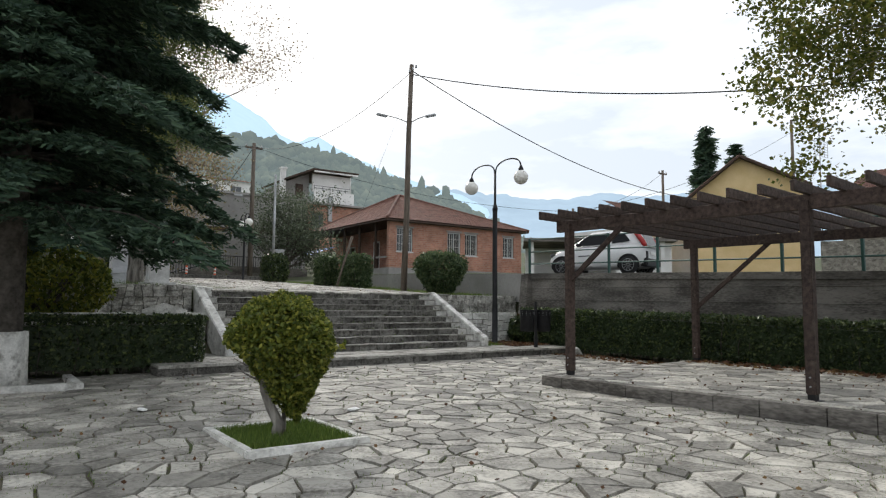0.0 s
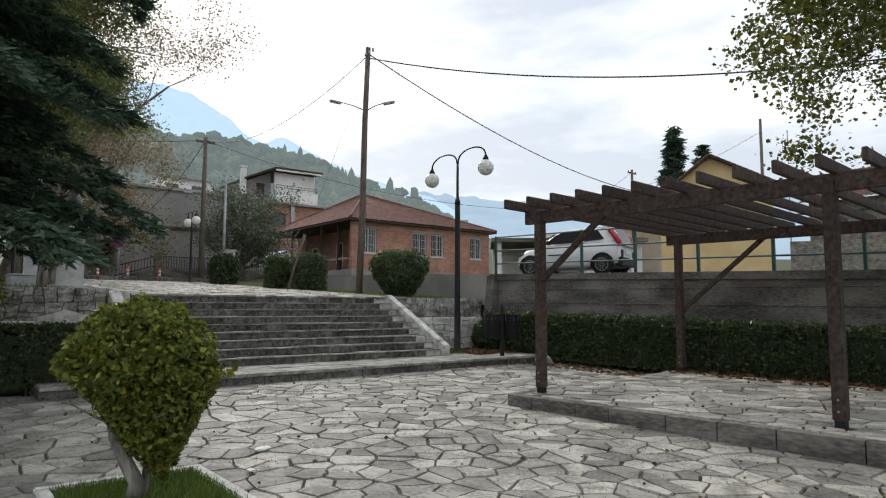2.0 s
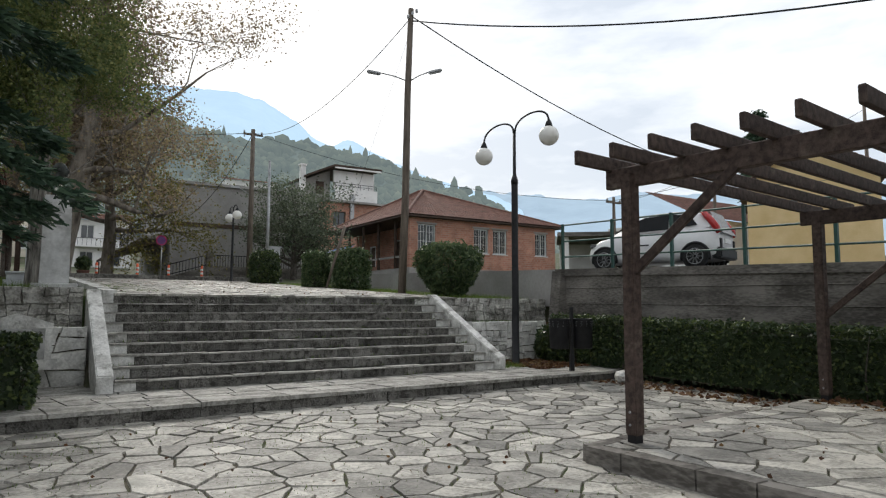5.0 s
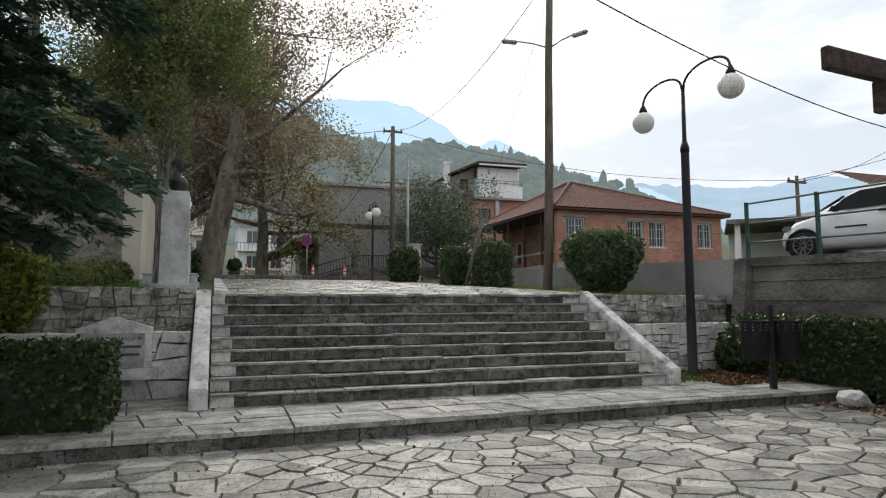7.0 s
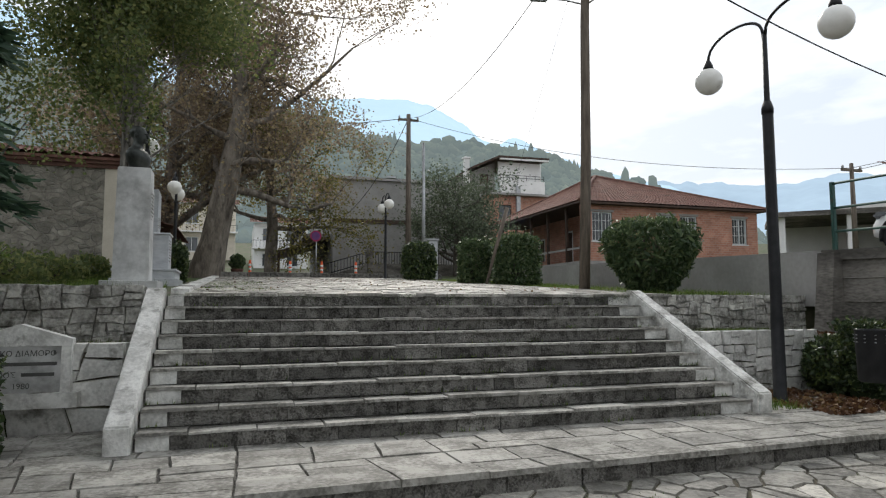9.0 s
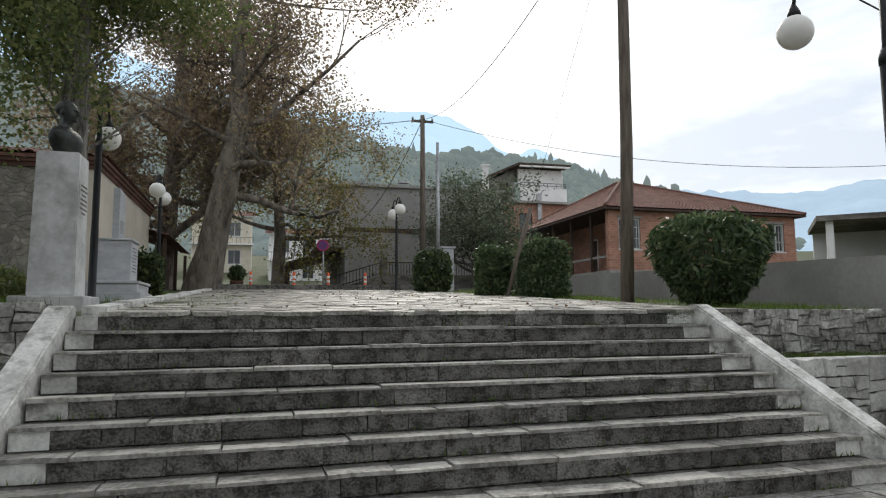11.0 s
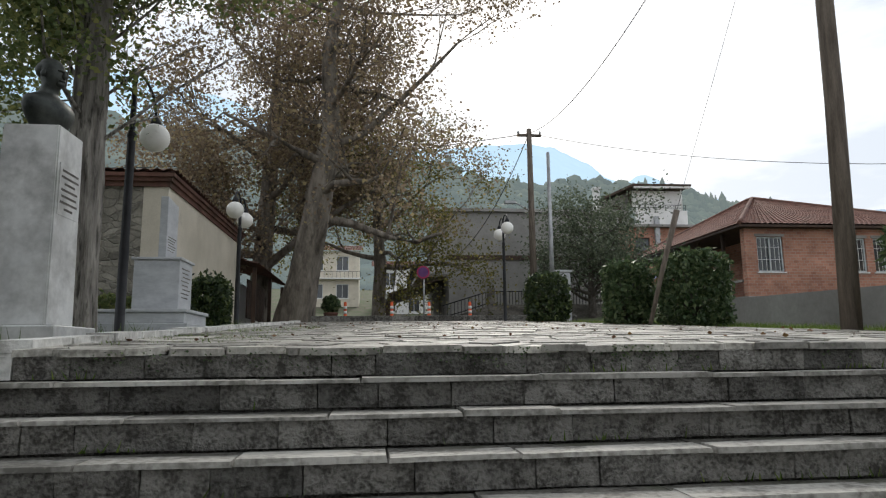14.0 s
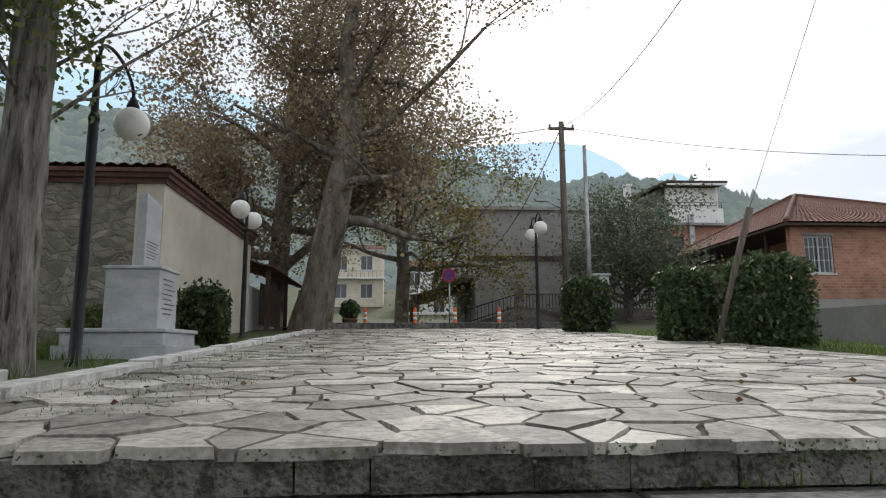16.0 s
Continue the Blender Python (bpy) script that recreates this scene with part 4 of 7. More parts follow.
# ---- conifers ----
def fir(name, label, x, y, z, height, radius, first, seed, whorls=30, needles=True, clump=0.16, lean=0.0):
    """A fir: whorls of drooping limbs, each a fan of twigs thick with needles."""
    r = np.random.default_rng(seed)
    t = thing(name, label, "tree", group="conifers")
    b = bmesh.new()
    tube(b, [(x, y, z - 0.1), (x + lean, y, z + height * 0.3), (x + lean, y, z + height * 0.7), (x + lean, y, z + height)], [radius * 0.065 + 0.06, radius * 0.052 + 0.04, radius * 0.03, 0.01], 12)
    V, N = [], 0
    cents = []
    for w in range(whorls):
        k = w / (whorls - 1)
        h = z + first + (height - first) * k ** 0.95
        n = 7 if needles else 5
        for j in range(n):
            a = r.uniform(0, 2 * math.pi)
            L = radius * (1 - k) ** (0.45 if needles else 0.62) * r.uniform(0.72, 1.12) + 0.12
            ca, sa = math.cos(a), math.sin(a)
            droop = r.uniform(0.16, 0.36) * (1 - 0.7 * k)
            pts = []
            for s in (0, 0.3, 0.65, 1.0):
                pts.append((x + lean + ca * L * s, y + sa * L * s, h - droop * L * s * s + 0.12 * L * s - (0.08 * L * s ** 3)))
            tube(b, pts, [0.035 * (1 - k) + 0.012, 0.024 * (1 - k) + 0.008, 0.012, 0.004], 5)
            m = int((170 if needles else 26) * (L / radius + 0.12))
            for q in range(m):
                s = r.uniform(0.12, 1.0) ** 0.8
                wd = 0.36 * L * (1 - s * 0.75) * r.uniform(-1, 1)
                px = x + lean + ca * L * s - sa * wd
                py = y + sa * L * s + ca * wd
                pz = h - droop * L * s * s + 0.12 * L * s - 0.08 * L * s ** 3 - abs(wd) * 0.22 - r.uniform(0, 0.1)
                cents.append((px, py, pz, a + (0.7 if wd > 0 else -0.7), L))
    part("trunk", b, M_FIRBARK, t)
    C = np.array(cents)
    n = len(C)
    rep = 8 if needles else 4
    C = np.repeat(C, rep, axis=0)
    m = len(C)
    ang = C[:, 3] + r.normal(0, 0.55, m)
    d = np.stack([np.cos(ang), np.sin(ang), r.normal(-0.25, 0.28, m)], 1)
    d /= np.linalg.norm(d, axis=1)[:, None]
    s = np.cross(d, r.normal(size=(m, 3)))
    s /= np.linalg.norm(s, axis=1)[:, None]
    c = C[:, :3] + r.normal(0, clump * 0.35, (m, 3)) * (1, 1, 0.5)
    ln = (clump * r.uniform(0.7, 1.5, m))[:, None]
    V = np.stack([c - s * ln * 0.16, c + s * ln * 0.16, c + d * ln + s * ln * 0.05, c + d * ln - s * ln * 0.05], 1).reshape(-1, 3)
    raw("crown", V, np.arange(4 * m).reshape(-1, 4), L_FIR, t)
    return t


FIR = (0.72, 11.55)
fir("fir_tree", "tall dark green fir with drooping limbs and whitewashed trunk foot", FIR[0], FIR[1], low(*FIR), 16.5, 3.5, 2.75, 31, whorls=54, clump=0.125)
b = bmesh.new()
tube(b, [(FIR[0], FIR[1], 0.1), (FIR[0], FIR[1], 0.5), (FIR[0] + 0.0, FIR[1], 1.0)], [0.385, 0.372, 0.362], 14)
fir_ob = [o for o in scene.objects if o.name.startswith("fir_tree")][0]
part("limewash", b, M_WHITEWASH, fir_ob, "chalky whitewash on the trunk")
ring = thing("tree_kerb", "low whitewashed kerb round the fir", "kerb")
for x0, x1, y0, y1 in ((-0.2, 1.75, 10.45, 10.6), (1.6, 1.75, 10.605, 11.9), (-0.2, -0.05, 10.605, 11.9)):
    b = bmesh.new()
    box(b, x0, x1, y0, y1, 0.0, 0.26)
    bmesh.ops.bevel(b, geom=b.edges[:], offset=0.015, segments=2, affect="EDGES")
    part("kerb_stone", b, M_WHITEWASH, ring)


# ---- street lamps ----
def lamp(name, label, x, y, z, h=4.45, arm=1.15, thick=1.0, arms=(1, -1), turn=0.0, rise=0.33, globe=0.2):
    """A black twin-armed lamp: stepped post, two hooked arms, opal globes. The arms lie along y."""
    t = thing(name, label, "street lamp", group="globe lamps", m=pose(x, y, z, 0, 0, turn))
    b = bmesh.new()
    lathe(b, [(0.13 * thick, -0.1), (0.13 * thick, 0.03), (0.085 * thick, 0.05), (0.082 * thick, 1.1), (0.075 * thick, 1.2), (0.072 * thick, h * 0.78), (0.05 * thick, h * 0.80), (0.038, h * 0.82), (0.034, h)], n=14)
    for k in range(1):
        lathe(b, [(0.078 * thick, h * 0.775), (0.08 * thick, h * 0.79), (0.05 * thick, h * 0.81)], n=14)
    part("post", b, M_BLACK, t)
    for s in arms:
        pts = []
        for q in range(15):
            u = q / 14
            pts.append((0, s * arm * (0.02 + 0.5 * (1 - math.cos(math.pi * u)) * (1.0)), h - 0.02 + rise * math.sin(math.pi * u) ** 0.75))
        b = bmesh.new()
        tube(b, pts, 0.021, 8)
        a = part("arm", b, M_BLACK, t)
        gx, gz = pts[-1][1], pts[-1][2]
        b = bmesh.new()
        lathe(b, [(0.02, 0.12), (0.055, 0.05), (0.075, 0.0), (0.078, -0.03), (0.05, -0.05)][::-1], (0, gx, gz - 0.05), 12)
        part("collar", b, M_BLACK, a)
        b = bmesh.new()
        bmesh.ops.create_uvsphere(b, u_segments=24, v_segments=16, radius=globe)
        for f in b.faces:
            f.smooth = True
        part("globe", b, M_GLOBE, a, "milky white globe", m=pose(0, gx, gz - 0.08 - globe))
    return t


lamp("street_lamp", "black twin-armed street lamp with milky globes beside the stairs", 12.64, 13.83, LAND_Z - 0.02, 5.05, 1.1, globe=0.205)
lamp("street_lamp", "black twin-armed street lamp at the far end of the paving", 11.42, 32.3, up(0, 32.3) - 0.05, 3.28, 0.6, rise=0.2, thick=0.66)
lamp("street_lamp", "black street lamp with a hooked arm beside the poplar", 4.05, 20.12, up(0, 20.12) - 0.05, 3.25, 1.25, arms=(1,), rise=0.3, thick=0.7, turn=6, globe=0.21)
lamp("street_lamp", "black twin-armed street lamp before the cream wall", 3.95, 27.6, up(0, 27.6) - 0.05, 2.98, 0.6, rise=0.2, thick=0.66)

# ---- litter bins ----
bins = thing("litter_bin", "pair of dark perforated steel bins on one post", "bin")
b = bmesh.new()
box(b, -0.03, 0.03, -0.03, 0.03, -0.02, 1.22)
box(b, -0.04, 0.04, -0.04, 0.04, -0.02, 0.3)
part("post", b, M_BLACK, bins)
for s in (-1, 1):
    b = bmesh.new()
    lathe(b, [(0.17, 0.42), (0.185, 0.44), (0.2, 0.98), (0.21, 1.0), (0.19, 1.0), (0.17, 0.6)], (0, 0, 0), 20)
    bn = part("bin", b, M_BLACK, bins, m=pose(0.24 * s, 0.02, 0))
    b = bmesh.new()
    for k in range(12):
        for j in range(3):
            a = 2 * math.pi * k / 12
            lathe(b, [(0.011, -0.004), (0.011, 0.004)], (0.2 * math.cos(a), 0.2 * math.sin(a), 0.86 + 0.04 * j), 6)
    tagged(part("holes", b, M_STEEL, bn), kind="stuff")
bins.matrix_basis = pose(12.75, 12.25, LAND_Z - 0.0, 0, 0, -20)

# ---- loose stones at the hedge's foot ----
b = bmesh.new()
bmesh.ops.create_icosphere(b, subdivisions=2, radius=0.3)
for v in b.verts:
    v.co = Vector((v.co.x * 1.3, v.co.y * 0.75, v.co.z * 0.55)) * (1 + 0.25 * noise.noise(v.co * 4))
tagged(part("boulder", b, M_WHITEWASH, m=pose(13.5, 11.55, 0.22, 8, 12, 30)), "pale rough boulder at the foot of the hedge", "stone")


# ---- brickwork ----
def brick_mat():
    m = bpy.data.materials.new("brick wall")
    m.use_nodes = True
    n, l = m.node_tree.nodes, m.node_tree.links
    bs = n["Principled BSDF"]
    bs.inputs["Roughness"].default_value = 0.9
    ge, sp, ad, cb = n.new("ShaderNodeNewGeometry"), n.new("ShaderNodeSeparateXYZ"), n.new("ShaderNodeMath"), n.new("ShaderNodeCombineXYZ")
    l.new(ge.outputs["Position"], sp.inputs[0])
    l.new(sp.outputs["X"], ad.inputs[0])
    l.new(sp.outputs["Y"], ad.inputs[1])
    l.new(ad.outputs[0], cb.inputs["X"])
    l.new(sp.outputs["Z"], cb.inputs["Y"])
    br = n.new("ShaderNodeTexBrick")
    br.inputs["Scale"].default_value = 1.0
    br.inputs["Brick Width"].default_value, br.inputs["Row Height"].default_value, br.inputs["Mortar Size"].default_value = 0.34, 0.17, 0.014
    br.inputs["Color1"].default_value, br.inputs["Color2"].default_value, br.inputs["Mortar"].default_value = (0.33, 0.145, 0.098, 1), (0.45, 0.225, 0.152, 1), (0.38, 0.28, 0.23, 1)
    l.new(cb.outputs[0], br.inputs["Vector"])
    no = n.new("ShaderNodeTexNoise")
    no.inputs["Scale"].default_value, no.inputs["Detail"].default_value = 0.8, 6
    l.new(ge.outputs["Position"], no.inputs["Vector"])
    mr = n.new("ShaderNodeMapRange")
    mr.inputs["From Min"].default_value, mr.inputs["From Max"].default_value = 0.3, 0.7
    mr.inputs["To Min"].default_value, mr.inputs["To Max"].default_value = 0.72, 1.2
    l.new(no.outputs["Fac"], mr.inputs["Value"])
    hs = n.new("ShaderNodeHueSaturation")
    l.new(br.outputs["Color"], hs.inputs["Color"])
    l.new(mr.outputs["Result"], hs.inputs["Value"])
    l.new(hs.outputs["Color"], bs.inputs["Base Color"])
    return m


M_BRICKWALL = brick_mat()


def stone_mat(name, scale, a, b, joint):
    """Old rubble masonry: uneven stones with mortar between."""
    m = mat(name, a, b, 3.0, 0.95, 0.0, 25)
    n, l = m.node_tree.nodes, m.node_tree.links
    bs = n["Principled BSDF"]
    ge, mp = n.new("ShaderNodeNewGeometry"), n.new("ShaderNodeMapping")
    mp.inputs["Scale"].default_value = (scale, scale, scale * 1.8)
    dn, dm = n.new("ShaderNodeTexNoise"), n.new("ShaderNodeVectorMath")
    dn.inputs["Scale"].default_value, dn.inputs["Detail"].default_value = 2.2, 5
    dm.operation = "MULTIPLY_ADD"
    l.new(ge.outputs["Position"], dn.inputs["Vector"])
    l.new(dn.outputs["Color"], dm.inputs[0])
    dm.inputs[1].default_value = (0.45, 0.45, 0.45)
    l.new(ge.outputs["Position"], dm.inputs[2])
    l.new(dm.outputs[0], mp.inputs["Vector"])
    vo = n.new("ShaderNodeTexVoronoi")
    vo.feature = "DISTANCE_TO_EDGE"
    vo.inputs["Scale"].default_value = 1.0
    l.new(mp.outputs["Vector"], vo.inputs["Vector"])
    vc = n.new("ShaderNodeTexVoronoi")
    vc.inputs["Scale"].default_value = 1.0
    l.new(mp.outputs["Vector"], vc.inputs["Vector"])
    r = n.new("ShaderNodeValToRGB")
    r.color_ramp.elements[0].position, r.color_ramp.elements[1].position = 0.0, 0.07
    l.new(vo.outputs["Distance"], r.inputs["Fac"])
    old = bs.inputs["Base Color"].links[0].from_socket
    sp = n.new("ShaderNodeSeparateColor")
    l.new(vc.outputs["Color"], sp.inputs[0])
    mr = n.new("ShaderNodeMapRange")
    mr.inputs["To Min"].default_value, mr.inputs["To Max"].default_value = 0.7, 1.3
    l.new(sp.outputs[0], mr.inputs["Value"])
    hs = n.new("ShaderNodeHueSaturation")
    l.new(old, hs.inputs["Color"])
    l.new(mr.outputs["Result"], hs.inputs["Value"])
    mx = n.new("ShaderNodeMix")
    mx.data_type = "RGBA"
    l.new(r.outputs["Color"], mx.inputs["Factor"])
    mx.inputs["A"].default_value = (*joint, 1)
    l.new(hs.outputs["Color"], mx.inputs["B"])
    l.new(mx.outputs["Result"], bs.inputs["Base Color"])
    bp = n.new("ShaderNodeBump")
    bp.inputs["Strength"].default_value, bp.inputs["Distance"].default_value = 0.8, 0.04
    l.new(r.outputs["Color"], bp.inputs["Height"])
    l.new(bp.outputs["Normal"], bs.inputs["Normal"])
    return m


M_MASONRY = stone_mat("old rubble masonry", 3.4, (0.15, 0.137, 0.115), (0.32, 0.295, 0.25), (0.27, 0.25, 0.215))


# ---- building helpers ----
def wall_openings(bm, p0, p1, z0, z1, thick, holes):
    """A straight wall from p0 to p1 (its outer face on the right hand of p0 to p1), with openings (from, to, sill, head) cut right through."""
    p0, p1 = Vector((*p0, 0)), Vector((*p1, 0))
    d = (p1 - p0).normalized()
    nrm = Vector((-d.y, d.x, 0))
    L = (p1 - p0).length
    m = Matrix(((d.x, nrm.x, 0, p0.x), (d.y, nrm.y, 0, p0.y), (0, 0, 1, 0), (0, 0, 0, 1)))
    x = 0.0
    for a, b, s, h in sorted(holes):
        if a > x:
            box(bm, x, a, 0, thick, z0, z1, m)
        if s > z0:
            box(bm, a, b, 0, thick, z0, s, m)
        if h < z1:
            box(bm, a, b, 0, thick, h, z1, m)
        x = b
    if x < L:
        box(bm, x, L, 0, thick, z0, z1, m)
    bmesh.ops.remove_doubles(bm, verts=bm.verts[:], dist=0.0002)
    return m


def window(parent, m, a, b, s, h, depth=0.12, bars=True, material=None, shutters=False):
    """A window in the opening: frame, panes, bars and sill."""
    w = tagged(new("window"), "")
    w.parent = parent
    f = bmesh.new()
    t = 0.09
    for q in ((a, a + t, s, h), (b - t, b, s, h), (a + t, b - t, h - t, h), (a + t, b - t, s, s + t), ((a + b) / 2 - 0.03, (a + b) / 2 + 0.03, s + t, h - t)):
        box(f, q[0], q[1], depth, depth + 0.06, q[2], q[3], m)
    part("frame", f, material or M_FRAME, w)
    f = bmesh.new()
    box(f, a + 0.02, b - 0.02, depth + 0.07, depth + 0.08, s + 0.02, h - 0.02, m)
    part("pane", f, M_GLASS, w)
    f = bmesh.new()
    box(f, a - 0.08, b + 0.08, -0.06, 0.1, s - 0.08, s - 0.003, m)
    part("sill", f, M_FRAME, w)
    if bars:
        f = bmesh.new()
        nb = 6
        for k in range(1, nb):
            x = a + (b - a) * k / nb
            box(f, x - 0.012, x + 0.012, 0.03, 0.05, s + 0.03, h - 0.03, m)
        for k in (0.35, 0.7):
            z = s + (h - s) * k
            box(f, a + 0.02, b - 0.02, 0.028, 0.045, z - 0.012, z + 0.012, m)
        part("grille", f, M_FRAME, w)
    return w


def tiled(bm, a, b, c, d, pitch=0.34, rows=0.42, wave=0.05, step=0.035):
    """Clay tiles on the roof face a, b (eaves) to c, d (ridge, c above b): rolls running up the slope, rows lapping."""
    a, b, c, d = Vector(a), Vector(b), Vector(c), Vector(d)
    W, H = max((b - a).length, (c - d).length), ((d + c) / 2 - (a + b) / 2).length
    nu, nv = max(2, int(W / pitch)), max(1, int(H / rows))
    nrm = (b - a).cross(d - a).normalized()
    prev = None
    for j in range(nv):
        lo_v, hi_v = j / nv, (j + 1) / nv
        rings = []
        for v, lift in ((lo_v, step), (hi_v, 0.0)):
            e0, e1 = a.lerp(d, v), b.lerp(c, v)
            ring = []
            n = nu * 4
            for i in range(n + 1):
                u = i / n
                p = e0.lerp(e1, u)
                ring.append(bm.verts.new(p + nrm * (lift + wave * abs(math.sin(math.pi * (i % 4) / 4)) * 1.0)))
            rings.append(ring)
        lo_r, hi_r = rings
        for i in range(len(lo_r) - 1):
            bm.faces.new((lo_r[i], lo_r[i + 1], hi_r[i + 1], hi_r[i]))
        if prev:
            for i in range(len(lo_r) - 1):
                bm.faces.new((prev[i], prev[i + 1], lo_r[i + 1], lo_r[i]))
        prev = hi_r


# ---- red house ----
def red_house():
    t = thing("house", "single-storey red brick house with a hipped clay tile roof", "house")
    X0, X1, Y0, Y1, Z0, ZE = 28.9, 44.2, 47.0, 62.8, 3.6, 8.85
    holes = [(0.75, 2.4, 6.1, 8.2), (6.2, 7.7, 6.1, 8.15), (8.2, 9.7, 6.1, 8.15), (12.9, 14.3, 6.15, 8.15)]
    porch = [(3, 4.2, 5.4, 7.4), (8, 9.2, 4.75, 7.6), (13, 14.4, 5.4, 7.4)]
    b = bmesh.new()
    m = wall_openings(b, (X0, Y0), (X1, Y0), Z0 + 1.1, ZE, 0.4, holes)
    part("wall", b, M_BRICKWALL, t)
    b = bmesh.new()
    m3 = wall_openings(b, (X0 + 2.9, Y1), (X0 + 2.9, Y0 + 0.4), Z0 + 1.1, ZE, 0.4, porch)
    part("porch_wall", b, M_BRICKWALL, t)
    b = bmesh.new()
    wall_openings(b, (X1, Y0 + 0.4), (X1, Y1), Z0, ZE, 0.4, [])
    wall_openings(b, (X1 - 0.4, Y1), (X0 + 2.8, Y1), Z0, ZE, 0.4, [])
    part("back_wall", b, M_BRICKWALL, t)
    b = bmesh.new()
    box(b, X0 - 0.04, X1, Y0 - 0.04, Y0 + 0.4, Z0 - 1.4, Z0 + 1.09)
    box(b, X0 - 0.04, X0 + 0.36, Y0 + 0.405, Y1, Z0 - 1.4, Z0 + 1.09)
    part("plinth", b, M_GREYPLASTER, t, "rough grey plinth")
    b = bmesh.new()
    box(b, X0 + 0.37, X1 - 0.45, Y0 + 0.45, Y1 - 0.45, Z0, Z0 + 1.0)
    part("floor", b, M_GREYPLASTER, t)
    for a, c, s, h in holes:
        window(t, m, a, c, s, h, 0.1, True, M_SHUTTER)
        f = bmesh.new()
        box(f, a - 0.12, c + 0.12, -0.03, 0.1, h + 0.003, h + 0.16, m)
        part("lintel", f, M_GREYPLASTER, t)
    for hs, mm in ((porch, m3),):
        for a, c, s, h in hs:
            f = bmesh.new()
            box(f, a + 0.1, c - 0.1, 0.12, 0.18, s, h - 0.1, mm)
            dr = part("door", f, M_DARKWOOD, t)
            f = bmesh.new()
            for q in ((a, a + 0.1, s, h), (c - 0.1, c, s, h), (a + 0.1, c - 0.1, h - 0.1, h)):
                box(f, q[0], q[1], -0.02, 0.2, q[2], q[3], mm)
            part("door_frame", f, M_FRAME, dr)
    o = 0.55
    r0, r1, zr = (36.5, 57.8, 13.1), (36.5, 58.4, 13.1), 13.1
    e = [(X0 - o, Y0 - o, ZE), (X1 + o, Y0 - o, ZE), (X1 + o, Y1 + o, ZE), (X0 - o, Y1 + o, ZE)]
    b = bmesh.new()
    tiled(b, e[0], e[1], r0, r0)
    tiled(b, e[1], e[2], r1, r0)
    tiled(b, e[2], e[3], r1, r1)
    tiled(b, e[3], e[0], r0, r1)
    roof = part("roof", b, M_TILE, t)
    b = bmesh.new()
    for p, q in ((e[0], r0), (e[1], r0), (r0, r1), (e[3], r1), (e[2], r1)):
        P, Q = Vector(p) + Vector((0, 0, 0.06)), Vector(q) + Vector((0, 0, 0.08))
        tube(b, [P.lerp(Q, k / 12) for k in range(13)], 0.13, 7)
    part("ridge_tile", b, M_TILE, roof)
    b = bmesh.new()
    box(b, X0 - o, X1 + o, Y0 - o, Y1 + o, ZE - 0.16, ZE - 0.03)
    part("eaves_board", b, M_DARKWOOD, roof)
    for k in range(5):
        b = bmesh.new()
        y = Y0 + 2.2 + k * 3.0
        box(b, X0 - 0.1, X0 + 0.08, y, y + 0.18, Z0 + 1.09, ZE - 0.16)
        part("porch_post", b, M_DARKWOOD, t)
    b = bmesh.new()
    box(b, X0 - 0.05, X0 + 0.05, Y0 + 0.45, Y1, Z0 + 1.95, Z0 + 2.1)
    part("porch_rail", b, M_GREYPLASTER, t)
    b = bmesh.new()
    v = [b.verts.new(p) for p in ((25.4, 62, 6.0), (25.4, 56, 6.0), (28.3, 56, 7.0), (28.3, 62, 7.0))]
    v += [b.verts.new(q.co + Vector((0, 0, 0.03))) for q in v]
    for q in ((0, 1, 2, 3), (7, 6, 5, 4), (0, 4, 5, 1), (1, 5, 6, 2), (2, 6, 7, 3), (3, 7, 4, 0)):
        b.faces.new([v[i] for i in q])
    part("tarpaulin", b, mat("blue tarpaulin", (0.03, 0.12, 0.42), (0.06, 0.20, 0.55), 3, 0.5, 0.3, 20), t, "bright blue tarpaulin")
    return t


red_house()


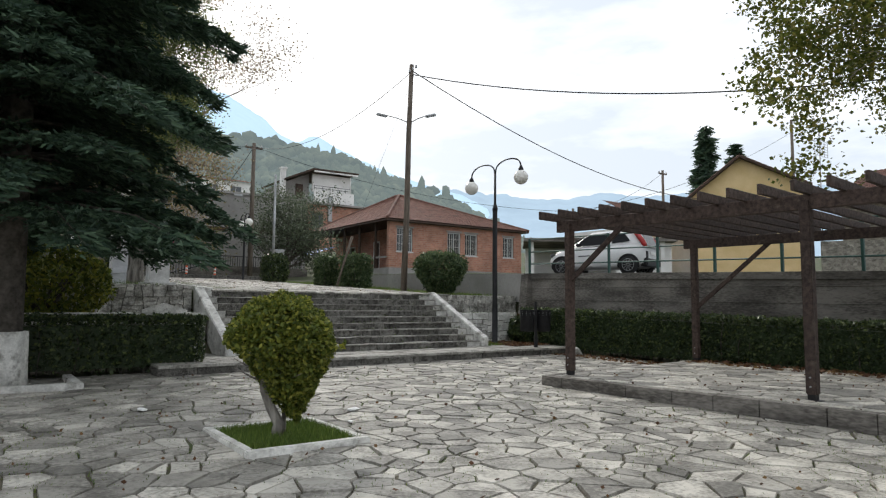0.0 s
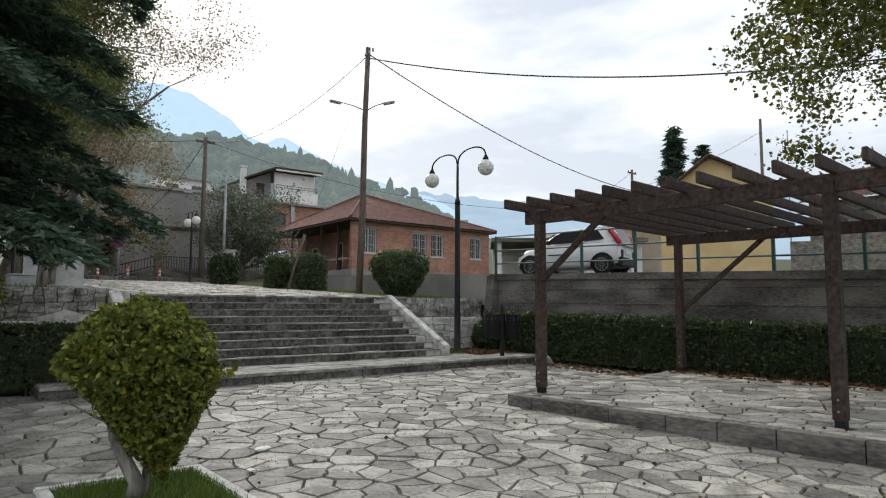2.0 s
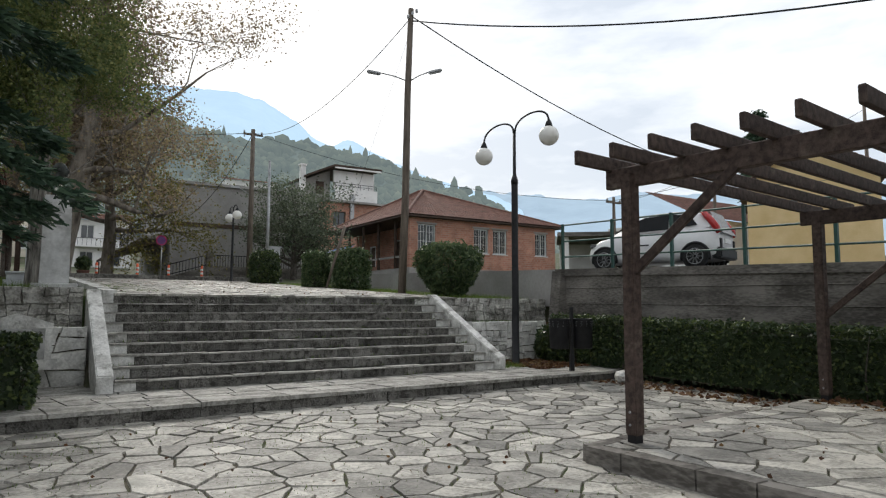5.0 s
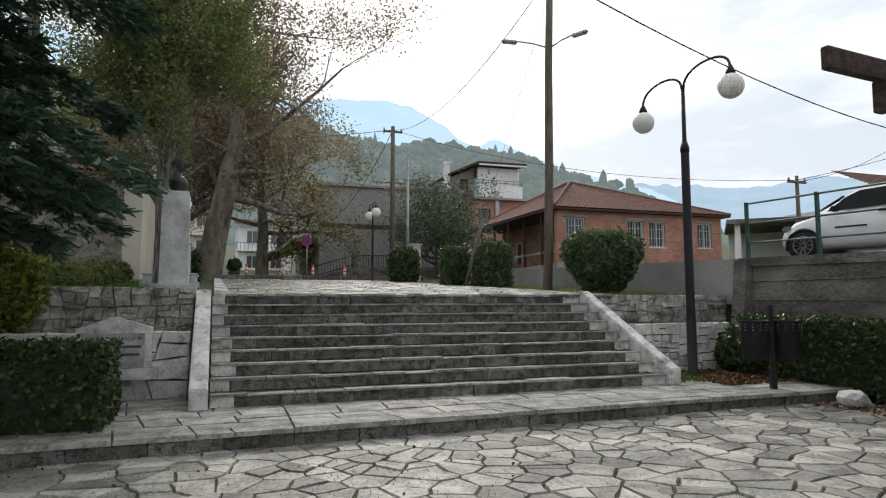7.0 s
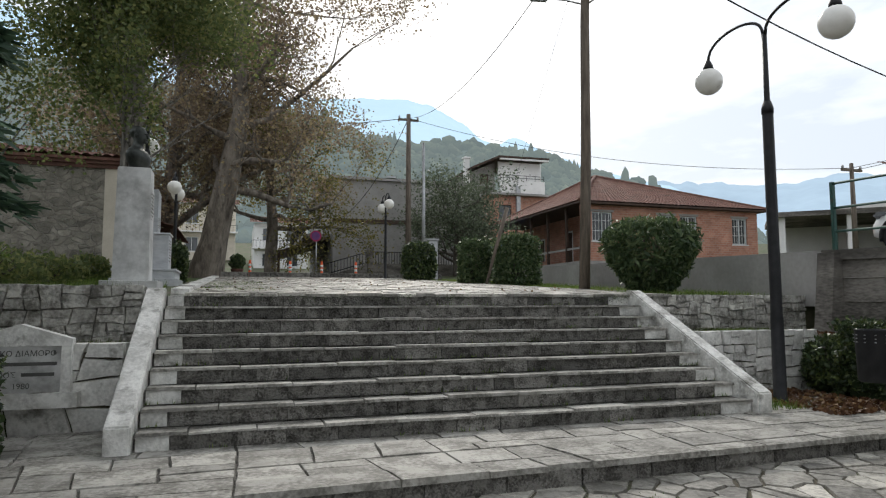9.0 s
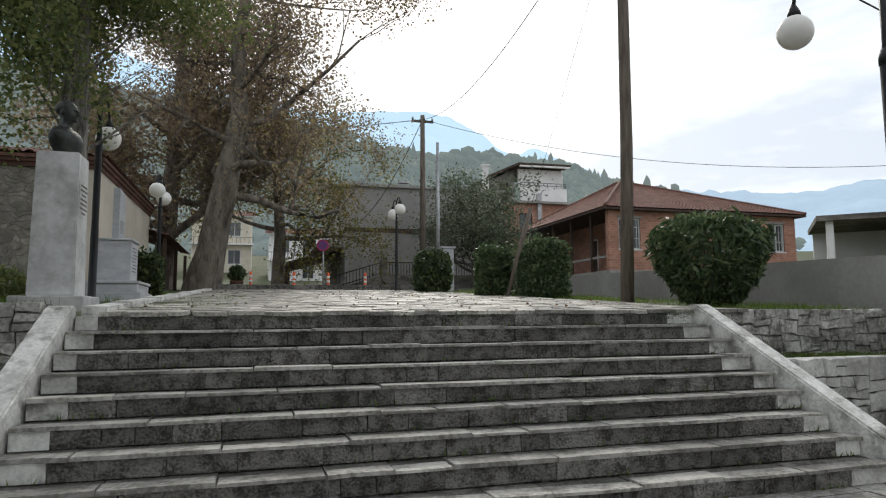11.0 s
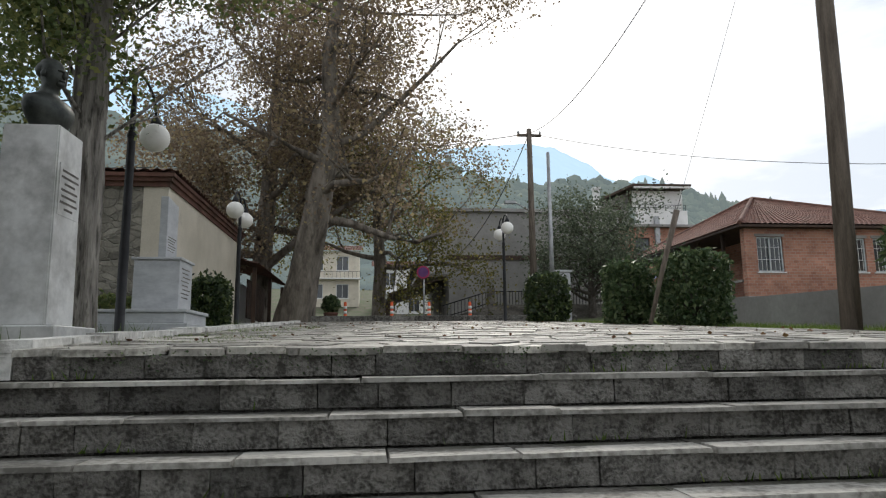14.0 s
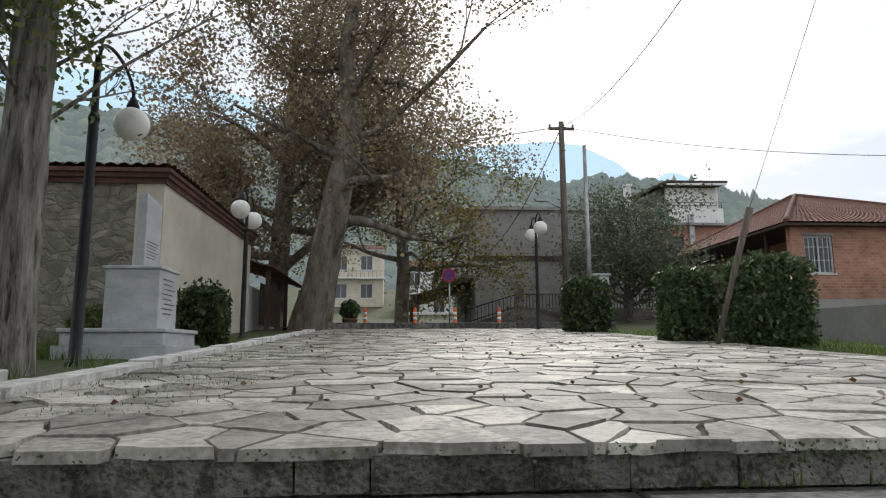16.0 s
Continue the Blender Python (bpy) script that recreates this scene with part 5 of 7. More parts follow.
# ---- grey building, white house ----
def grey_building():
    t = thing("concrete_building", "raw grey rendered building with a flat roof", "building")
    b = bmesh.new()
    m = wall_openings(b, (11.7, 49.2), (22.2, 49.2), 2.6, 9.92, 0.35, [])
    m2 = wall_openings(b, (11.7, 63), (11.7, 49.55), 2.6, 9.92, 0.35, [(2, 3.2, 6.6, 8.7), (6, 7.2, 6.6, 8.7), (9.5, 10.7, 6.6, 8.7), (8, 11, 2.7, 5.2)])
    wall_openings(b, (22.2, 49.55), (22.2, 63), 2.6, 9.92, 0.35, [])
    part("wall", b, M_GREYPLASTER, t)
    b = bmesh.new()
    box(b, 11.3, 22.4, 49.0, 63, 9.925, 10.12)
    part("roof_slab", b, M_GREYPLASTER, t)
    b = bmesh.new()
    box(b, 11.64, 22.2, 49.14, 49.198, 7.02, 7.3)
    part("string_course", b, M_DARKWOOD, t, "dull red band")
    for a in (2, 6, 9.5):
        window(t, m2, a, a + 1.2, 6.6, 8.7, 0.1, False)
    b = bmesh.new()
    box(b, 9.9, 11.65, 50.0, 62, 6.1, 6.3)
    bal = part("balcony", b, M_GREYPLASTER, t)
    b = bmesh.new()
    for k in range(25):
        box(b, 9.93, 9.97, 50.05 + k * 0.48, 50.09 + k * 0.48, 6.3, 7.25)
    box(b, 9.92, 9.98, 50.0, 62, 7.25, 7.31)
    part("balustrade", b, M_BLACK, bal)
    b = bmesh.new()
    v = [b.verts.new(p) for p in ((8.2, 49.8, 5.0), (11.6, 49.8, 6.0), (11.6, 60, 6.0), (8.2, 60, 5.0))]
    w = [b.verts.new(Vector(q.co) + Vector((0, 0, 0.12))) for q in v]
    for k in range(4):
        b.faces.new((v[k], v[(k + 1) % 4], w[(k + 1) % 4], w[k]))
    b.faces.new(w)
    b.faces.new(v[::-1])
    part("awning", b, M_DARKWOOD, t, "dark timber awning")
    for k in range(4):
        b = bmesh.new()
        box(b, 8.25, 8.4, 50 + k * 3.2, 50.15 + k * 3.2, 2.6, 5.0)
        part("awning_post", b, M_DARKWOOD, t)


grey_building()


def white_house():
    t = thing("house", "white two-storey house with a roof terrace and dark eaves", "house")
    b = bmesh.new()
    m = wall_openings(b, (34.5, 75.6), (39.9, 75.6), 15.9, 18.2, 0.3, [])
    wall_openings(b, (39.6, 75.9), (39.6, 84), 14.4, 18.2, 0.3, [])
    part("wall", b, M_WHITEWALL, t)
    b = bmesh.new()
    box(b, 34.45, 40.1, 74.9, 75.1, 14.35, 15.95)
    box(b, 39.9, 40.1, 75.105, 76.5, 14.35, 15.95)
    part("balcony_front", b, M_WHITEWALL, t)
    b = bmesh.new()
    for z in (16.25, 16.55):
        tube(b, [(34.4, 75.0, z), (40.05, 75.0, z)], 0.03, 6)
    for k in range(6):
        x = 34.5 + k * 1.1
        tube(b, [(x, 75.0, 15.9), (x, 75.0, 16.55)], 0.025, 6)
    part("balcony_rail", b, M_BLACK, t)
    b = bmesh.new()
    tube(b, [(39.6, 75.0, 15.9), (39.6, 75.0, 18.2)], 0.07, 8)
    part("balcony_post", b, M_WHITEWALL, t)
    # roof: nearly flat over the east, falling steeply to the west
    b = bmesh.new()
    top = [(30.9, 16.95), (34.2, 18.45), (40.6, 18.55), (40.6, 18.75), (34.2, 18.70), (30.8, 17.15)]
    v, w = [b.verts.new((x, 74.6, z)) for x, z in top], [b.verts.new((x, 84, z)) for x, z in top]
    b.faces.new(v)
    b.faces.new(w[::-1])
    for k in range(6):
        b.faces.new((v[k], w[k], w[(k + 1) % 6], v[(k + 1) % 6]))
    part("roof", b, M_DARKWOOD, t)
    b = bmesh.new()
    v = [b.verts.new(p) for p in ((34.3, 74.58, 18.25), (40.5, 74.58, 18.3), (40.5, 74.58, 18.5), (34.3, 74.58, 18.42))]
    w = [b.verts.new(q.co + Vector((0, 0.25, 0))) for q in v]
    b.faces.new(v)
    for k in range(4):
        b.faces.new((v[k], w[k], w[(k + 1) % 4], v[(k + 1) % 4]))
    part("fascia", b, M_WHITEWALL, t)
    # west end under the falling roof: grey render puts its shade into the colour
    b = bmesh.new()
    v = [(31.3, 14.3), (34.44, 14.3), (34.44, 18.3), (31.3, 16.9)]
    f, k2 = [b.verts.new((x, 76.6, z)) for x, z in v], [b.verts.new((x, 84, z)) for x, z in v]
    b.faces.new(f)
    b.faces.new(k2[::-1])
    for k in range(4):
        b.faces.new((f[k], k2[k], k2[(k + 1) % 4], f[(k + 1) % 4]))
    part("west_wall", b, M_GREYPLASTER, t)
    b = bmesh.new()
    box(b, 32.6, 33.6, 76.5, 76.595, 14.7, 16.8)
    part("balcony_door", b, M_DARKWOOD, t)
    b = bmesh.new()
    box(b, 33.0, 41.5, 74.0, 84, 14.05, 14.3)
    part("slab", b, M_GREYPLASTER, t)
    b = bmesh.new()
    m = wall_openings(b, (29.5, 74.6), (41.2, 74.6), 8.2, 14.04, 0.4, [(4.6, 6.2, 11.2, 13.0)])
    part("lower_storey", b, M_BRICKWALL, t)
    window(t, m, 4.6, 6.2, 11.2, 13.0, 0.15, False, M_DARKWOOD)
    b = bmesh.new()
    box(b, 36.2, 36.7, 74.3, 74.59, 12.0, 15.2)
    part("flue", b, M_STEEL, t)
    b = bmesh.new()
    box(b, 30.5, 31.1, 76.0, 76.6, 14.0, 18.4)
    box(b, 30.4, 31.2, 75.9, 76.7, 18.4, 18.6)
    part("chimney", b, M_WHITEWALL, t)
    b = bmesh.new()
    box(b, 24.5, 31.2, 76.7, 84, 8.2, 14.3)
    part("side_wing", b, M_GREYPLASTER, t)


white_house()


# ---- houses beyond the road ----
def yellow_house():
    t = thing("house", "yellow plastered house with a tiled gable roof", "house")
    A, B = Vector((46.4, 29.5, 0)), Vector((50.3, 22.6, 0))
    d = (B - A).normalized()
    n = Vector((-d.y, d.x, 0))
    m = Matrix(((d.x, n.x, 0, A.x), (d.y, n.y, 0, A.y), (0, 0, 1, 0), (0, 0, 0, 1)))
    W = (B - A).length
    b = bmesh.new()
    prof = [(0, 3.0), (W, 3.0), (W, 10.9), (W * 0.46, 13.2), (0, 10.2)]
    f, k = [b.verts.new(m @ Vector((x, 0, z))) for x, z in prof], [b.verts.new(m @ Vector((x, 11, z))) for x, z in prof]
    b.faces.new(f)
    b.faces.new(k[::-1])
    for i in range(5):
        b.faces.new((f[i], k[i], k[(i + 1) % 5], f[(i + 1) % 5]))
    part("wall", b, M_YELLOW, t)
    for e0, e1 in (((-0.6, 9.85), (W * 0.46, 13.3)), ((W + 0.6, 10.7), (W * 0.46, 13.3))):
        b = bmesh.new()
        P = [m @ Vector((e0[0], -0.6, e0[1])), m @ Vector((e0[0], 11.4, e0[1])), m @ Vector((e1[0], 11.4, e1[1])), m @ Vector((e1[0], -0.6, e1[1]))]
        if e0[0] > 1:
            P = [P[1], P[0], P[3], P[2]]
        tiled(b, P[1], P[0], P[3], P[2])
        r = part("roof", b, M_TILE, t)
        b = bmesh.new()
        q = [b.verts.new(p) for p in P] + [b.verts.new(p - Vector((0, 0, 0.18))) for p in P]
        for i in range(4):
            b.faces.new((q[i], q[(i + 1) % 4], q[4 + (i + 1) % 4], q[4 + i]))
        b.faces.new(q[4:])
        part("soffit", b, M_DARKWOOD, r)


yellow_house()

carport = thing("open_shed", "low flat-roofed concrete shed on pillars", "building")
sh_m = pose(32.2, 32.2, 3.65, 0, 0, -42)
b = bmesh.new()
box(b, -1, 9.5, 0, 6, 2.35, 2.6, sh_m)
part("roof_slab", b, M_CONCRETE, carport)
for k in range(4):
    b = bmesh.new()
    box(b, -0.6 + k * 3.0, -0.3 + k * 3.0, 0.3, 0.6, -0.8, 2.35, sh_m)
    part("pillar", b, M_WHITEWALL, carport)
b = bmesh.new()
box(b, -0.8, 9.3, 5.6, 5.9, -0.8, 2.35, sh_m)
box(b, 5.4, 9.3, 1.0, 1.3, -0.8, 2.3, sh_m)
part("back_wall", b, M_WHITEWALL, carport)
b = bmesh.new()
box(b, 0, 16, 0, 0.4, 2.0, 6.4, pose(50.6, 21.6, 0, 0, 0, -62))
tagged(part("wall_far", b, M_MASONRY), "grey stone wall beyond the road", "wall", kind="structure")
far_house = thing("house", "low house with a red tiled roof beyond the road", "house")
b = bmesh.new()
box(b, 50, 62, 36, 46, 3, 9.0)
part("wall", b, M_WHITEWALL, far_house)
b = bmesh.new()
tiled(b, (49.4, 35.4, 8.9), (62.6, 35.4, 8.9), (62.6, 41, 11.8), (49.4, 41, 11.8))
part("roof", b, M_TILE, far_house)

far_house = thing("house", "stone house with a red tiled roof beyond the road", "house")
b = bmesh.new()
box(b, 60, 74, 12, 24, 3, 10.5)
part("wall", b, M_MASONRY, far_house)
b = bmesh.new()
tiled(b, (59.2, 24.6, 10.4), (59.2, 11.4, 10.4), (67, 11.4, 14.2), (67, 24.6, 14.2))
part("roof", b, M_TILE, far_house)


# ---- the hall with the cream side wall ----
hall = thing("stone_hall", "old stone hall with a cream plastered side and tiled roof", "building")
HX, HY, HZ = 2.86, 25.6, 5.42
b = bmesh.new()
wall_openings(b, (-9.5, HY), (HX, HY), 1.8, HZ, 0.5, [])
part("stone_wall", b, M_MASONRY, hall, "uneven rubble masonry")
b = bmesh.new()
wall_openings(b, (HX + 0.01, HY - 0.01), (HX + 0.01, 33.0), 1.8, HZ, 0.5, [])
part("plaster_wall", b, M_PLASTER, hall, "cream plastered wall")
b = bmesh.new()
wall_openings(b, (HX - 0.5, 33.0), (-9.5, 33.0), 1.8, HZ, 0.5, [])
part("back_wall", b, M_MASONRY, hall)
b = bmesh.new()
e = [(-9.9, HY - 0.18, HZ + 0.07), (HX + 0.18, HY - 0.18, HZ + 0.07), (HX + 0.18, 33.3, HZ + 0.07), (-9.9, 33.3, HZ + 0.07)]
r0, r1 = (-7.0, 29.4, 6.5), (-1.2, 29.4, 6.5)
tiled(b, e[0], e[1], r1, r0, 0.24, 0.4, 0.055)
tiled(b, e[1], e[2], r1, r1, 0.24, 0.4, 0.055)
tiled(b, e[2], e[3], r0, r1, 0.24, 0.4, 0.055)
tiled(b, e[3], e[0], r0, r0, 0.24, 0.4, 0.055)
roof = part("roof", b, M_TILE, hall)
for k, (o, z0, z1) in enumerate(((0.10, HZ, HZ + 0.03), (0.2, HZ - 0.09, HZ - 0.003), (0.1, HZ - 0.2, HZ - 0.093))):
    b = bmesh.new()
    o2 = (0.15, 0.10, 0.05)[k]
    box(b, -9.7, HX + o2, HY - o2, HY - 0.012, z0 if k else HZ + 0.002, z1 + (0.05 if k == 0 else 0))
    box(b, HX + 0.012, HX + o2, HY - 0.0115, 33.1, z0 if k else HZ + 0.002, z1 + (0.05 if k == 0 else 0))
    part("cornice", b, M_TILE, roof)
lean = thing("lean_to", "small white lean-to with a dark tiled roof and fence", "building")
b = bmesh.new()
wall_openings(b, (2.7, 33.02), (2.7, 40.0), 2.2, 4.1, 0.2, [])
part("wall", b, M_WHITEWALL, lean)
b = bmesh.new()
tiled(b, (3.5, 32.9, 4.55), (3.5, 40.2, 4.55), (-1.0, 40.2, 5.9), (-1.0, 32.9, 5.9))
part("roof", b, M_TILE, lean)
for k in range(18):
    b = bmesh.new()
    box(b, 2.98, 3.02, 34.0 + k * 0.2, 34.14 + k * 0.2, 2.9, 4.2)
    part("slat", b, M_DARKWOOD, lean)
for y in (33.2, 36.5, 39.9):
    b = bmesh.new()
    box(b, 3.3, 3.42, y, y + 0.12, 2.3, 4.5)
    part("post", b, M_DARKWOOD, lean)

# ---- bust on its pedestal ----
ped = thing("pedestal", "tall weathered white marble pedestal with an inscribed plate", "pedestal")
px, py, pz = 4.22, 17.64, up(0, 17.64) + 0.0
b = bmesh.new()
box(b, px - 0.39, px + 0.39, py - 0.39, py + 0.39, pz - 0.1, pz + 0.11)
bmesh.ops.bevel(b, geom=b.edges[:], offset=0.01, segments=1, affect="EDGES")
part("base", b, M_MARBLE, ped)
b = bmesh.new()
vs = box(b, px - 0.25, px + 0.25, py - 0.25, py + 0.25, pz + 0.112, pz + 1.82)
for v in vs:
    if v.co.z > pz + 1:
        v.co.x, v.co.y = px + (v.co.x - px) * 0.91, py + (v.co.y - py) * 0.91
bmesh.ops.bevel(b, geom=b.edges[:], offset=0.012, segments=2, affect="EDGES")
part("shaft", b, M_MARBLE, ped)
b = bmesh.new()
box(b, px + 0.224, px + 0.243, py - 0.19, py + 0.19, pz + 1.05, pz + 1.5)
plate = part("plate", b, M_MARBLE, ped)
for k in range(7):
    b = bmesh.new()
    w = (0.15, 0.16, 0.10, 0.15, 0.14, 0.16, 0.08)[k]
    box(b, px + 0.241, px + 0.245, py - w, py + w, pz + 1.43 - k * 0.055, pz + 1.45 - k * 0.055)
    part("line", b, M_CONCRETE, plate)
b = bmesh.new()
rows = []
for z, cx, rx, ry in ((0.0, 0.02, 0.11, 0.13), (0.06, 0.03, 0.15, 0.19), (0.15, 0.035, 0.175, 0.25), (0.23, 0.015, 0.165, 0.275), (0.29, -0.005, 0.135, 0.25), (0.34, -0.015, 0.105, 0.16), (0.38, -0.005, 0.083, 0.095), (0.43, 0.01, 0.08, 0.082), (0.46, 0.035, 0.10, 0.08),
                      (0.50, 0.045, 0.115, 0.088), (0.55, 0.04, 0.12, 0.098), (0.61, 0.025, 0.128, 0.103), (0.67, 0.01, 0.118, 0.098), (0.715, 0.0, 0.085, 0.075), (0.74, 0.0, 0.03, 0.03)):
    rows.append([b.verts.new((cx + rx * math.cos(a), ry * math.sin(a), z + (0.03 * math.cos(a) if 0.1 < z < 0.32 else 0))) for a in [2 * math.pi * k / 20 for k in range(20)]])
for p, q in zip(rows, rows[1:]):
    for k in range(20):
        b.faces.new((p[k], p[(k + 1) % 20], q[(k + 1) % 20], q[k]))
b.faces.new(rows[0][::-1])
b.faces.new(rows[-1])
for c, q in (((0.165, 0, 0.545), (0.03, 0.02, 0.04)), ((0.145, 0, 0.59), (0.03, 0.065, 0.015)), ((0.15, 0, 0.495), (0.022, 0.04, 0.012)), ((0.02, 0.105, 0.555), (0.03, 0.014, 0.04)), ((0.02, -0.105, 0.555), (0.03, 0.014, 0.04)), ((0.125, 0, 0.465), (0.04, 0.045, 0.03)), ((-0.035, 0, 0.62), (0.105, 0.108, 0.10))):
    bmesh.ops.create_icosphere(b, subdivisions=2, radius=1.0, matrix=Matrix.Translation(c) @ Matrix.Diagonal((*q, 1)))
for f in b.faces:
    f.smooth = True
tagged(part("bust", b, M_BRONZE, m=pose(px, py, pz + 1.825, 0, 0, -18) @ Matrix.Scale(0.92, 4)), "dark bronze bust on the marble pedestal", "statue")

# ---- stepped monument ----
mon = thing("monument", "grey marble monument of stepped blocks with an engraved stele", "monument")
mz = up(0, 21.2)
for x0, x1, y0, y1, z0, z1 in ((3.30, 4.58, 21.12, 22.45, -0.1, 0.10), (3.36, 4.52, 21.18, 22.39, 0.102, 0.25), (3.33, 4.55, 21.15, 22.42, 0.252, 0.30), (3.72, 4.36, 21.42, 22.08, 0.302, 1.02), (3.69, 4.39, 21.39, 22.11, 1.022, 1.06)):
    b = bmesh.new()
    box(b, x0, x1, y0, y1, mz + z0, mz + z1)
    bmesh.ops.bevel(b, geom=b.edges[:], offset=0.008, segments=1, affect="EDGES")
    part("block", b, M_MONMARBLE, mon)
b = bmesh.new()
vs = box(b, 4.02, 4.13, 21.5, 22.02, mz + 1.062, mz + 1.93)
for v in vs:
    if v.co.z > mz + 1.5 and v.co.y < 21.8:
        v.co.z += 0.05
bmesh.ops.bevel(b, geom=b.edges[:], offset=0.006, segments=1, affect="EDGES")
st = part("stele", b, M_MONMARBLE, mon)
for k in range(6):
    b = bmesh.new()
    box(b, 4.13, 4.133, 21.56, 21.95 - 0.05 * (k % 3), mz + 1.38 - k * 0.04, mz + 1.392 - k * 0.04)
    part("line", b, M_CONCRETE, st)
for k in range(8):
    b = bmesh.new()
    box(b, 4.359, 4.364, 21.52 + 0.04 * (k % 3), 21.98 - 0.06 * ((k + 1) % 3), mz + 0.9 - k * 0.06, mz + 0.915 - k * 0.06)
    part("line", b, M_CONCRETE, mon)

# ---- plaque on the lower west wall ----
plq = thing("plaque", "white marble wall plaque with a gabled top", "plaque")
qx0, qx1, qy, qz = 3.32, 4.06, 14.33, 0.78
b = bmesh.new()
box(b, qx0, qx1, qy, qy + 0.04, qz, qz + 0.46)
part("tablet", b, M_MARBLE, plq)
b = bmesh.new()
f = [(qx0 - 0.08, qz + 0.46), (qx1 + 0.1, qz + 0.46), (qx1 + 0.1, qz + 0.53), ((qx0 + qx1) / 2, qz + 0.68), (qx0 - 0.08, qz + 0.53)]
v, w = [b.verts.new((x, qy - 0.05, z)) for x, z in f], [b.verts.new((x, qy + 0.1, z)) for x, z in f]
b.faces.new(v)
b.faces.new(w[::-1])
for k in range(5):
    b.faces.new((v[k], w[k], w[(k + 1) % 5], v[(k + 1) % 5]))
part("gable", b, M_WHITEWASH, plq)
for x in (qx0 - 0.08, qx1):
    b = bmesh.new()
    box(b, x, x + 0.09, qy - 0.03, qy + 0.08, qz, qz + 0.457)
    part("pilaster", b, M_WHITEWASH, plq)
b = bmesh.new()
box(b, qx0 - 0.14, qx1 + 0.17, qy - 0.08, qy + 0.1, qz - 0.15, qz - 0.003)
part("ledge", b, M_WHITEWASH, plq)
INK = mat("engraved letters", (0.07, 0.07, 0.065), (0.12, 0.12, 0.11), 5, 0.8, 0, 30)


def words(text, x, z, size, parent):
    c = bpy.data.curves.new("lettering", "FONT")
    c.body, c.size, c.extrude, c.align_x = text, size, 0.002, "CENTER"
    ob = new("lettering", c)
    deps = bpy.context.evaluated_depsgraph_get()
    me = bpy.data.meshes.new_from_object(ob.evaluated_get(deps))
    bpy.data.objects.remove(ob)
    me.materials.append(INK)
    o = new("lettering", me)
    o.parent, o.matrix_basis = parent, pose(x, qy - 0.003, z, 90, 0, 0)


qc = (qx0 + qx1) / 2
words("ΠΑΡΚΟ ΔΙΑΜΟΡΦ", qc, qz + 0.36, 0.078, plq)
words("ΑΓΙΟΣ", qc - 0.14, qz + 0.15, 0.078, plq)
words("1980", qc + 0.02, qz + 0.04, 0.078, plq)
for x0, x1, z in ((-0.33, 0.33, 0.265), (0.02, 0.31, 0.16)):
    b = bmesh.new()
    box(b, qc + x0, qc + x1, qy - 0.003, qy + 0.001, qz + z, qz + z + 0.035)
    part("line", b, INK, plq)


